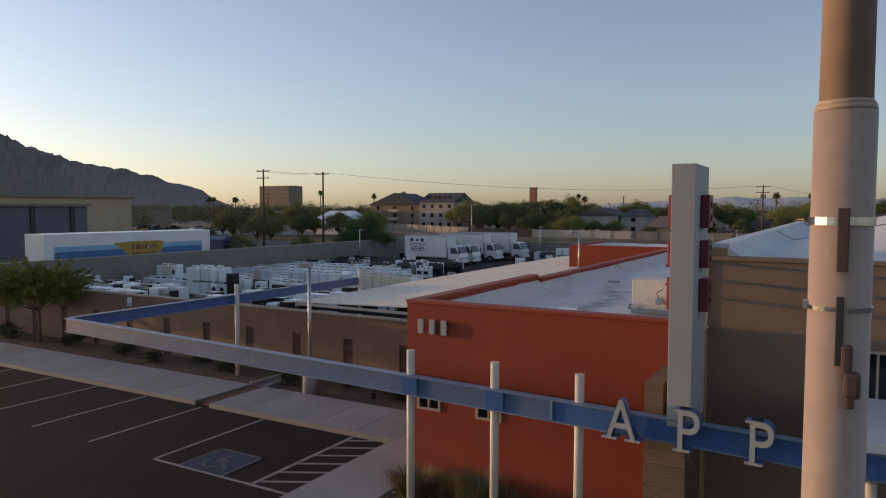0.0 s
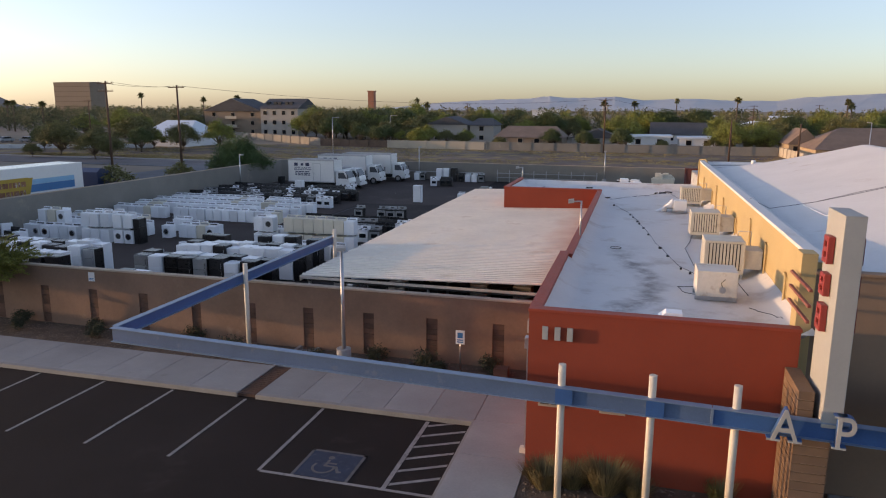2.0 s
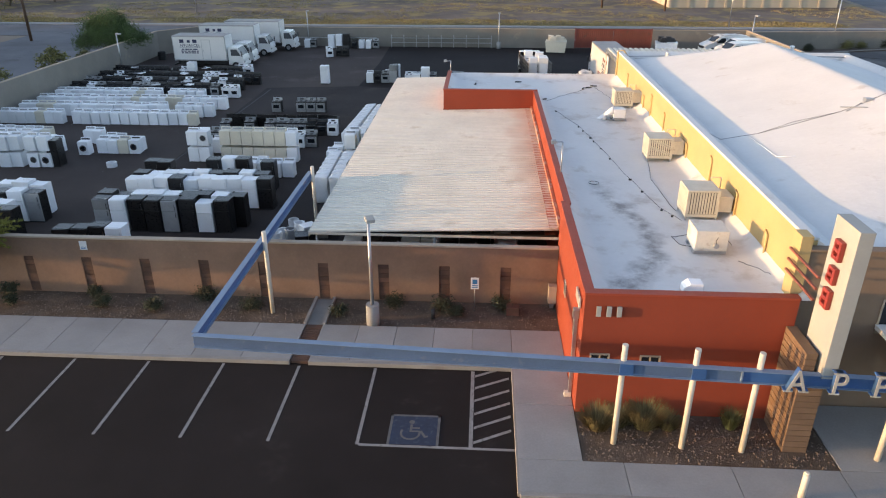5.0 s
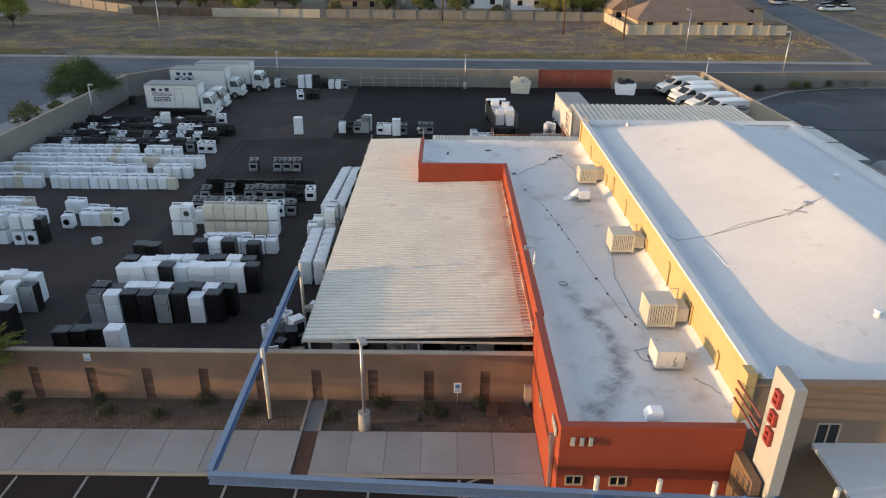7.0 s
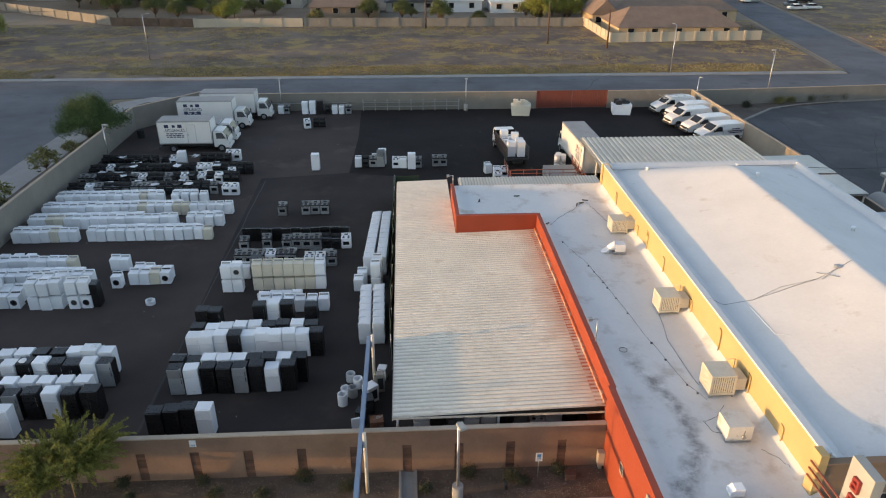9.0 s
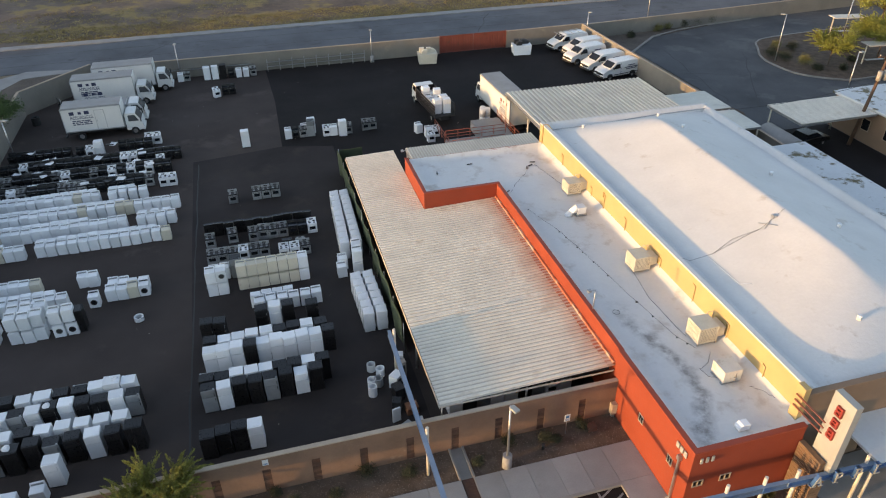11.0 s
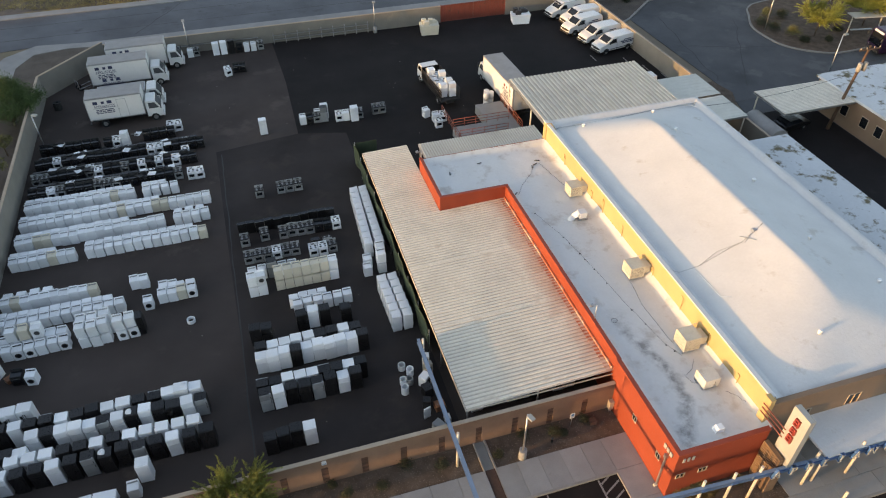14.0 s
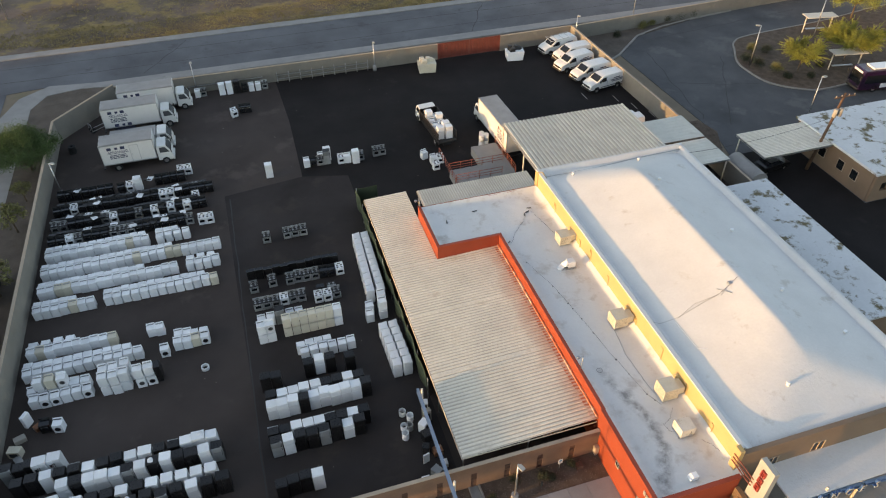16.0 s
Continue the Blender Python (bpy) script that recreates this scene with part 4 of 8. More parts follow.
for i in range(8):
    bm.faces.new((r2[0][i], r2[0][i + 1], r2[1][i + 1], r2[1][i]))
mesh_screen = part("screen", bm, M_SCREEN, screen)
sm = mesh_screen.modifiers.new("thickness", "SOLIDIFY")
sm.thickness = 0.015
for y in steps(29.5, 55.4, 9):
    part("post", cyl(B(), (-18.18, y, 0), (-18.18, y, 2.45), 0.03, n=8), M_STEEL, screen)

# ---- dock: canopies, ramp, rails ----
def canopy(name, poly_x0, x1, y0, y1, z, material, along, posts, label, pitch=0.35, amp=0.06):
    c = thing(name, label, "canopy")
    part("roof_sheet", sheet(B(), poly_x0, x1, y0, y1, lambda x, y: z, pitch, amp, along, valley_shade=amp > 0.03), material, c).data.materials.append(M_TINSHADE)
    bm = B()
    box(bm, poly_x0, y0, z - 0.22, x1, y0 + 0.1, z - 0.02)
    box(bm, poly_x0, y1 - 0.1, z - 0.22, x1, y1, z - 0.02)
    box(bm, poly_x0, y0 + 0.1, z - 0.22, poly_x0 + 0.1, y1 - 0.1, z - 0.02)
    box(bm, x1 - 0.1, y0 + 0.1, z - 0.22, x1, y1 - 0.1, z - 0.02)
    part("edge_beam", bm, M_STEEL, c)
    for px, py in posts:
        part("post", cyl(B(), (px, py, 0), (px, py, z - 0.2), 0.08), M_POST, c)
    return c


canopy("dock_canopy", -0.4, 14.6, 50.4, 60.2, 4.1, M_TIN2, "y", [(-0.3, 60.0), (-0.3, 54), (7, 60.0), (14.4, 60.0)], "grey ribbed metal canopy over the loading dock", 0.46, 0.08)
canopy("lean_to", -12.8, -1.0, 48.9, 51.6, 3.5, M_TIN2, "y", [(-12.6, 51.5), (-7, 51.5), (-1.2, 51.5)], "narrow grey ribbed lean-to roof", 0.25, 0.04)
canopy("side_awning", 15.6, 20.9, 52.6, 57.4, 3.0, M_TIN2, "x", [(15.8, 57.2), (20.7, 57.2), (15.8, 52.8), (20.7, 52.8)], "flat blue-grey awning beside the wall", 0.6, 0.015)
canopy("side_awning", 15.6, 20.9, 47.8, 52.3, 2.95, M_TIN2, "x", [(15.8, 48), (20.7, 48)], "flat blue-grey awning beside the wall", 0.6, 0.015)
dock = thing("loading_dock", "concrete loading ramp with rust-red rails", "loading dock")
bm = B()
slab(bm, [(-5.6, 51.8), (-0.6, 51.8), (-0.6, 61.4), (-3.6, 61.4), (-3.6, 57.6), (-5.6, 57.6)], 0.0, 1.0)
slab(bm, [(-7.4, 51.8), (-5.6, 51.8), (-5.6, 57.6), (-7.4, 57.6)], 0.0, 0.98)
part("platform", bm, M_CONC, dock)


def rail(p0, p1, z):
    bm = B()
    p0, p1 = Vector((*p0, z)), Vector((*p1, z))
    for h in (0.3, 0.6, 0.95):
        cyl(bm, p0 + Vector((0, 0, h)), p1 + Vector((0, 0, h)), 0.03, n=6)
    k = max(2, int((p1 - p0).length / 1.2))
    for i in range(k + 1):
        c = p0.lerp(p1, i / k)
        cyl(bm, c, c + Vector((0, 0, 0.98)), 0.035, n=6)
    part("rail", bm, M_RAILRED, dock)


rail((-7.4, 57.5), (-1.2, 57.5), 1.0)
rail((-7.4, 55.2), (-2.2, 55.2), 1.0)
rail((-7.4, 53.0), (-7.4, 61.5), 0.6)
rail((-0.7, 55.0), (-0.7, 61.3), 1.0)


# ---- appliances ----
ENAMEL = {"w": (M_WHITE, "white"), "k": (M_BLACK, "black"), "s": (M_GREY, "grey steel"), "b": (M_BISQUE, "bisque")}


def fridge(c, style=0):
    m, word = ENAMEL[c]
    t = thing("refrigerator", f"used {word} {'top-freezer' if style == 0 else 'side-by-side'} refrigerator standing in a yard row", "refrigerator")
    w, d, h = (0.78, 0.72, 1.72) if style == 0 else (0.9, 0.76, 1.76)
    body = M_BLACK if c == "s" else m
    part("body", box(B(), -w / 2, 0.07, 0.03, w / 2, d, h, 0.012), body, t)
    hm = M_PLASTIC if c == "w" and style else (M_CHROME if c in "ks" else m)
    if style == 0:
        for z0, z1, hz in ((0.08, 1.16, 0.85), (1.18, h - 0.02, 1.24)):
            dr = part("door", box(B(), -w / 2, 0.0, z0, w / 2, 0.065, z1, 0.014), m, t)
            bm = box(B(), w / 2 - 0.09, -0.04, hz, w / 2 - 0.06, -0.015, hz + 0.28, 0.006)
            box(bm, w / 2 - 0.09, -0.02, hz, w / 2 - 0.06, 0.0, hz + 0.03)
            part("handle", bm, hm, dr)
    else:
        for x0, x1, hx in ((-w / 2, -0.06, -0.12), (-0.05, w / 2, 0.0)):
            dr = part("door", box(B(), x0, 0.0, 0.08, x1, 0.065, h - 0.02, 0.014), m, t)
            bm = box(B(), hx, -0.045, 0.7, hx + 0.03, -0.02, 1.45, 0.006)
            box(bm, hx, -0.025, 0.7, hx + 0.03, 0.0, 0.73)
            part("handle", bm, hm, dr)
        part("dispenser", box(B(), -w / 2 + 0.12, -0.004, 1.0, -0.17, 0.003, 1.3), M_PLASTIC, t)
    part("plinth", box(B(), -w / 2 + 0.02, 0.03, 0.0, w / 2 - 0.02, d - 0.03, 0.075), M_PLASTIC, t)
    bm = box(B(), w / 2 - 0.13, 0.02, h - 0.02, w / 2 - 0.03, 0.12, h + 0.02, 0.006)
    part("hinge_cover", bm, m, t)
    return t


def washer(c, front=False):
    m, word = ENAMEL[c]
    t = thing("washing_machine", f"used {word} {'front-loading' if front else 'top-loading'} washing machine", "washing machine")
    w, d, h = 0.685, 0.66, 0.93
    part("cabinet", box(B(), -w / 2, 0.0, 0.03, w / 2, d, h, 0.014), m, t)
    part("console", extrude_x(B(), [(d - 0.14, h), (d - 0.1, h + 0.13), (d - 0.01, h + 0.15), (d, h)], -w / 2 + 0.01, w / 2 - 0.01), m, t)
    part("control_strip", extrude_x(B(), [(d - 0.139, h + 0.02), (d - 0.112, h + 0.115), (d - 0.106, h + 0.115), (d - 0.133, h + 0.02)], -w / 2 + 0.06, w / 2 - 0.06), M_PLASTIC if front else M_GREY, t)
    if front:
        part("door_ring", ring(B(), (0, -0.002, 0.5), (0, -1, 0), 0.15, 0.22, 0.035), M_CHROME, t)
        part("door_glass", cyl(B(), (0, -0.02, 0.5), (0, 0.003, 0.5), 0.15, n=20), M_DARKGLASS, t)
    else:
        part("lid", box(B(), -w / 2 + 0.06, 0.04, h, w / 2 - 0.06, d - 0.16, h + 0.016, 0.006), m, t)
    return t


def dryer_open(c):
    m, word = ENAMEL[c]
    t = thing("dryer", f"used {word} dryer with its round drum opening showing", "dryer")
    w, d, h = 0.69, 0.7, 0.93
    part("cabinet", box(B(), -w / 2, 0.0, 0.03, w / 2, d, h, 0.014), m, t)
    part("console", extrude_x(B(), [(d - 0.14, h), (d - 0.1, h + 0.14), (d - 0.01, h + 0.15), (d, h)], -w / 2 + 0.01, w / 2 - 0.01), m, t)
    part("drum_rim", ring(B(), (0.02, -0.001, 0.52), (0, -1, 0), 0.17, 0.21, 0.012), M_GREY, t)
    part("drum", cyl(B(), (0.02, -0.004, 0.52), (0.02, 0.002, 0.52), 0.17, n=18), M_PLASTIC, t)
    return t


def stove(c):
    m, word = ENAMEL[c]
    t = thing("kitchen_range", f"used {word} kitchen range {'with four burners' if c != 'k' else 'with a smooth glass top'}", "stove")
    w, d, h = 0.755, 0.64, 0.91
    body = M_BLACK if c == "s" else m
    part("body", box(B(), -w / 2, 0.04, 0.03, w / 2, d, h - 0.02, 0.008), body, t)
    part("cooktop", box(B(), -w / 2, 0.0, h - 0.02, w / 2, d, h, 0.006), m if c != "s" else M_BLACK, t)
    dr = part("oven_door", box(B(), -w / 2 + 0.005, 0.0, 0.24, w / 2 - 0.005, 0.036, 0.8, 0.01), m, t)
    part("oven_window", box(B(), -0.24, -0.004, 0.36, 0.24, 0.0, 0.64), M_DARKGLASS, dr)
    part("handle", box(B(), -0.32, -0.05, 0.72, 0.32, -0.025, 0.75, 0.008), M_CHROME if c != "w" else m, dr)
    part("drawer", box(B(), -w / 2 + 0.005, 0.005, 0.05, w / 2 - 0.005, 0.036, 0.225, 0.008), m, t)
    part("backguard", extrude_x(B(), [(d - 0.09, h), (d - 0.06, h + 0.2), (d - 0.005, h + 0.21), (d, h)], -w / 2, w / 2), m, t)
    part("clock_panel", extrude_x(B(), [(d - 0.087, h + 0.05), (d - 0.072, h + 0.16), (d - 0.066, h + 0.16), (d - 0.081, h + 0.05)], -0.14, 0.14), M_PLASTIC, t)
    if c == "k":
        part("glass_top", box(B(), -w / 2 + 0.03, 0.03, h, w / 2 - 0.03, d - 0.1, h + 0.006), M_DARKGLASS, t)
    for bx, by, r in () if c == "k" else ((-0.19, 0.16, 0.1), (0.19, 0.16, 0.08), (-0.19, 0.42, 0.08), (0.19, 0.42, 0.1)):
        part("burner", ring(B(), (bx, by, h), (0, 0, 1), 0.02, r, 0.015, 14), M_PLASTIC if c == "w" else M_GREY, t)
    return t


def freezer(c):
    t = thing("chest_freezer", "white chest freezer with a closed lid", "freezer")
    part("body", box(B(), -0.65, 0.0, 0.03, 0.65, 0.7, 0.8, 0.02), M_WHITE, t)
    part("lid", box(B(), -0.66, -0.02, 0.81, 0.66, 0.71, 0.88, 0.02), M_WHITE, t)
    return t


def wrapped(c):
    t = thing("wrapped_appliance", "tall appliance wrapped in white stretch film", "wrapped appliance")
    bm = box(B(), -0.36, 0.0, 0.0, 0.36, 0.78, 1.5, 0.06)
    bmesh.ops.subdivide_edges(bm, edges=bm.edges[:], cuts=2, use_grid_fill=True)
    for v in bm.verts:
        v.co += 0.07 * Vector((noise.noise(v.co * 3.1), noise.noise(v.co * 3.1 + Vector((7, 0, 0))), 0.8 * noise.noise(v.co * 2.1 + Vector((0, 9, 0)))))
    for f in bm.faces:
        f.smooth = True
    part("film", bm, M_WRAP, t)
    return t


KINDS = {
    "F": lambda c: fridge(c, 0), "S": lambda c: fridge(c, 1), "W": lambda c: washer(c), "L": lambda c: washer(c, True),
    "D": dryer_open, "R": stove, "C": freezer, "P": wrapped,
}
WIDTH = {"F": 0.8, "S": 0.92, "W": 0.7, "L": 0.7, "D": 0.71, "R": 0.77, "C": 1.34, "P": 0.88}
DEPTH = {"F": 0.74, "S": 0.78, "W": 0.68, "L": 0.68, "D": 0.72, "R": 0.66, "C": 0.72, "P": 0.8}
GROUPS = {"F": "refrigerators in the yard", "S": "refrigerators in the yard", "W": "washing machines in the yard", "L": "washing machines in the yard", "D": "dryers in the yard", "R": "kitchen ranges in the yard", "C": "freezers in the yard", "P": "wrapped appliances"}
ry = random.Random(11)


def unit(code, x, y, z=0.0, turn=0.0):
    """One appliance by its two-letter code (kind and colour), its front's middle at x, y, facing -y before it turns."""
    k, c = code
    ob = put(code, lambda: KINDS[k](c), x, y, z, turn, GROUPS[k])
    if k in "FSWR" and z == 0.0:
        ob.scale.z = ry.choice((0.93, 0.97, 1.0, 1.0, 1.0, 1.03)) if k in "FS" else ry.choice((0.985, 1.0, 1.0, 1.02))
    return ob


def row(codes, x0, y, x1=None, turn=0.0, z=0.0, jit=0.075):
    """Appliances side by side from x0 on, spread as far as x1, facing -y (turn 0) or +y (turn 180). y: the front line's, or the back row's, low side."""
    codes = codes.split()
    total = sum(WIDTH[c[0]] for c in codes)
    gap = 0.0 if x1 is None else max(0.0, (x1 - x0 - total) / max(1, len(codes)))
    x = x0
    for c in codes:
        if c[0] != "_":
            w = WIDTH[c[0]]
            yy = y + ry.uniform(-jit, jit) + (DEPTH[c[0]] if turn == 180 else 0.0)
            unit(c, x + w / 2 + gap / 2, yy, z, turn + ry.uniform(-3.0, 3.0))
            x += w + gap
WIDTH["_"] = 0.8


def fill(pattern, n):
    return " ".join(ry.choice(pattern.split()) for _ in range(n))


# washers: four double rows, back to back
for y, spans in ((47.75, ((-48.5, -43.4), (-42.7, -32.8))), (50.3, ((-48.4, -36.3), (-35.6, -32.5))), (52.85, ((-48.4, -32.3),)), (55.4, ((-48.3, -38.9), (-38.3, -35.0)))):
    for x0, x1 in spans:
        n = int((x1 - x0) / 0.71)
        row(fill("Ww Ww Ww Ww Ww Ww Ww Ww Ww Ww Ww Ww Ww Ww Wb", n), x0, y, x1)
        row(fill("Ww Ww Ww Ww Ww Ww Ww _w", max(1, n - ry.choice((0, 0, 1)))), x0, y + 0.71, x1 - 0.3, 180)
# ranges: four rows, mostly black
for y, x0, x1, pat in ((57.7, -48.3, -34.6, "Rk Rk Rk Rw Rk Rs"), (58.45, -48.3, -35.5, "Rk Rk Rk Rk Rw"), (60.2, -48.3, -33.2, "Rk Rk Rk Rw Rk Rs Rw"), (60.95, -48.3, -34.0, "Rk Rk Rk Rk Rw"), (62.8, -48.3, -32.4, "Rk Rk Rk Rk Rk Rw"), (63.5, -48.0, -33.0, "Rk Rk Rk Rk Rs")):
    n = int((x1 - x0) / 0.79)
    row(fill(pat, n), x0, y, x1, 180 if (y * 100) % 100 in (45, 95, 50) else 0)
row("Rk Rk Rk Rk Rk Rk Rk", -48.2, 65.6, -42.6)
row("Rk Rw Fw", -42.2, 65.4, -39.6)
row("Rk Rk Rk Rk", -38.4, 65.9, -35.2)
row("Rw Rw", -36.0, 67.0)
row("Rw", -34.6, 61.5)
row("Rw Rw", -34.2, 57.2)
# loose tops and panels thrown on the ranges and washers
def loose_panel(m, label):
    t = thing("loose_panel", label, "appliance panel")
    bm = box(B(), -0.36, -0.28, 0.0, 0.36, 0.28, 0.03, 0.006)
    part("sheet", bm, m, t)
    bm = box(B(), -0.36, 0.24, 0.03, 0.36, 0.28, 0.1, 0.006)
    part("lip", bm, m, t)
    return t


for i in range(32):
    yy = ry.choice((58.0, 58.75, 60.5, 61.3, 63.1, 63.8, 66.0))
    light_one = ry.random() < 0.55
    ob = put("panel_w" if light_one else "panel_k", lambda: loose_panel(M_WHITE if light_one else M_BLACK, "white enamel cooktop panel lying loose on a range" if light_one else "black enamel panel lying loose on a range"), ry.uniform(-48, -35), yy, 0.925, ry.uniform(0, 360), "loose appliance panels")
    ob.matrix_basis = ob.matrix_basis @ pose(0, 0, 0.03, ry.uniform(-5, 5), ry.uniform(-4, 4))
# western stacks of laundry machines
row(fill("Ww Ww Ww Ww Wb Ww", 10), -48.4, 42.75, -42.0)
row(fill("Ww Ww Ww Ww", 4), -48.4, 43.45, -44.6, 180)
row(fill("Ww Ww Ww Ww Ww Lw", 12), -48.4, 40.4, -39.3)
row(fill("Ww Ww Ww Ww Ww", 11), -48.4, 41.1, -40.2, 180)
row(fill("Ww Ww Ww Ww Dw", 6), -47.8, 38.4, -43.2)
row(fill("Ww Ww Ww Lw Ww Wb", 6), -47.6, 37.5, -43.0)
row("Ww Wb Dw", -47.2, 38.42, -44.6, z=0.95)
for x, y, lo, hi in ((-42.0, 37.3, "Ww", "Ww"), (-41.2, 37.2, "Ww", "Ww"), (-40.5, 37.35, "Ww", "Ww"), (-39.4, 37.3, "Dw", "Ww"), (-38.6, 37.35, "Lw", "Ww"), (-42.0, 38.1, "Ww", "Ww"), (-41.2, 38.1, "Ww", "Ww"), (-40.4, 38.3, "Ww", "Ww")):
    unit(lo, x, y)
    unit(hi, x + ry.uniform(-0.03, 0.03), y + 0.03, 1.06 if lo[0] in "WLD" else 0.95)
unit("Fk", -37.8, 37.9, 0, 90)
row("Ww Ww", -39.0, 42.7)
unit("Lw", -37.6, 40.0)
row("Ww Ww Wb Lw", -36.9, 40.4, -34.0)
row("Ww Ww", -36.8, 41.3)
row("Ww Ww", -35.6, 41.1, -34.0, 180)
unit("Lw", -45.3, 34.7, 0, -8)
unit("Rk", -46.2, 34.95, 0, -4)
# refrigerators, western block
row("Sw Sw", -46.3, 30.9)
row("Fs Fk Fk", -48.4, 30.9)
row("Fk Fk Fw Fk Fs Fw Fk Fk Fw Sw Fk", -47.6, 29.55, -37.4, 180)
row("Fs Fw Sw Fw", -37.3, 29.6, -33.9, 180)
row("Fw Fk Fw Fw Fw Fs Fw Fk Fw Fk Sk Fw Fs", -44.6, 28.55, -33.6)
row("Fw Fw Fw Fk Fk Fw Fk Fw Fw Fw Fw Fw", -45.6, 26.9, -34.0, 180)
row("Fw Fk Fk Fw Fk Fs Fk Fk Fs Fk Fw Fk Sk", -46.2, 25.95, -33.2)
row("Fk Fs Fw Fk Fw", -48.3, 27.4)
row("Fk Fk Ww Fk", -48.2, 23.9)
row("Cw Cw", -41.9, 23.4)
row("Ww", -38.6, 23.6)
row("Fw", -38.0, 24.6)
# refrigerators, eastern block
row("Fw Fw Fw Fk Fw Fw Fw Fw Fw Fk", -30.25, 31.0, -22.5)
row("Fk Fw Fw Fw Fw Fk Fk Fw Fk", -30.2, 31.85, -22.6, 180)
row("Fs Fw Fk Fk Fs Fk Fw Fk", -30.35, 27.7, -23.4)
row("Fs Fk Fw Fw Fw Fs Fk Fw Fk", -30.4, 28.5, -22.9, 180)
row("Fk Fk Fk Fw", -30.4, 24.25, -27.1)
row("Fk Fk", -30.4, 33.7)
row("Fk Fw Fk", -27.0, 34.3, -24.4)
row("Fk", -23.7, 33.9)
row("Ww Ww Ww Ww Ww Ww", -27.0, 36.25, -22.4)
row("Ww Ww _w Ww _w Ww", -27.2, 36.95, -22.6, 180)
# stacked bisque machines
for i in range(7):
    cc = "Wb" if i < 6 else "Ww"
    unit(cc, -27.6 + 0.72 * i, 39.25)
    unit(cc, -27.6 + 0.72 * i, 39.28, 1.06)
for i in range(2):
    unit("Ww", -29.7 + 0.72 * i, 39.05)
    unit("Dw" if i else "Ww", -29.7 + 0.72 * i, 39.08, 1.06)
row("Ww Ww Fs Ww Ww", -30.0, 40.9, -26.0)
row("Rs Rs Rs Rw Rs Rs", -30.1, 43.1, -25.6)
row("Rw Rw Rs", -24.85, 42.5, -22.4)
row("Rk Rs", -24.6, 43.3, -22.6, 180)
row("Rs", -30.2, 45.45)
row("Rs", -28.5, 45.7)
row("Rs Rs Rs Rs Rk Rk Rw", -26.95, 45.6, -21.9)
row("Rk Rk Rk Rk Rk Rk Rk Rk Rk Rk Rk", -30.3, 47.2, -21.8, 180)
row("Rs", -28.3, 52.2)
row("Rs Rs Rs", -26.3, 52.4, -23.9)
# wrapped rows beside the carport
for i in range(10):
    unit("Pw", -20.0 + 0.04 * i, 41.1 + 0.84 * i)
    unit("Pw", -19.05 + 0.025 * i, 41.1 + 0.84 * i)
for x, y in ((-20.6, 38.75), (-20.4, 39.75), (-19.4, 38.85), (-19.3, 39.8)):
    unit("Ww", x, y)
    unit("Ww", x, y + 0.02, 1.06) if x > -20 else None
for i in range(6):
    unit("Pw", -19.85 - 0.02 * i, 32.2 + 0.83 * i)
    unit("Pw", -19.0 - 0.02 * i, 32.2 + 0.83 * i)
# far part of the yard
unit("Fw", -26.3, 63.5)
row("Ww Rk Rs Fs", -22.4, 64.3)
row("Ww Fw", -20.7, 65.0)
row("Rw Ww Rs Rs", -18.6, 63.9)
unit("Fw", -16.6, 63.4)
row("Rs Rs", -14.5, 64.2)
row("Ww Rs", -33.4, 85.0)
row("Fw _w Fw Fk Rk Ww Ww Rs", -30.4, 84.6, -23.0)
row("Rk Rk", -28.3, 79.0)
unit("Rw", -28.8, 78.3, 0, 20)
row("Ww Rw", -8.6, 60.6)
unit("Rw", -8.3, 59.4)
unit("Ww", -8.9, 61.9, 0, 15)
# under the carport
row("Fw Fk Fs Fw Fw Fk Fs Rw Fw Fk", -17.0, 23.6, -8.6)
row("Fk Fw Fk Fs Fk Fw Fk Fw", -17.0, 26.4, -9.5, 180)
row("Ww Ww Rk Rw Ww Fs Fk", -17.0, 30, -10.0)


# ---- vehicles ----
def wheel(parent, x, y, r=0.4, w=0.25):
    wh = new("wheel")
    wh.parent, wh.location = parent, (x, y, r)
    part("tyre", ring(B(), (0, -w / 2, 0), (0, 1, 0), r * 0.58, r, w, 22), M_RUBBER, wh)
    part("rim", cyl(B(), (0, -w / 2 + 0.03, 0), (0, w / 2 - 0.03, 0), r * 0.6, n=18), M_STEEL, wh)


def prism_y(bm, prof, y0, y1):
    """A closed (x, z) profile along y."""
    a, b = [bm.verts.new((x, y0, z)) for x, z in prof], [bm.verts.new((x, y1, z)) for x, z in prof]
    bm.faces.new(a)
    bm.faces.new(b[::-1])
    for i in range(len(prof)):
        j = (i + 1) % len(prof)
        bm.faces.new((a[j], a[i], b[i], b[j]))
    return bm


def bars(bm, axis, p, a0, a1, z0, z1, n, flip=1):
    """Lines of plain bars that stand for lettering, on a face across the axis at p."""
    rr = random.Random(int(a0 * 100) + n)
    h = (z1 - z0) / n
    for i in range(n):
        a, end = a0 + rr.uniform(0, 0.15), a1 - rr.uniform(0, 0.15)
        while a < end - 0.1:
            l = min(rr.uniform(0.2, 0.6), end - a)
            z = z0 + h * i
            if axis == "y":
                box(bm, a, p - 0.004, z + 0.2 * h, a + l, p + 0.004, z + 0.8 * h)
            else:
                box(bm, p - 0.004, a, z + 0.2 * h, p + 0.004, a + l, z + 0.8 * h)
            a += l + 0.08
    return bm


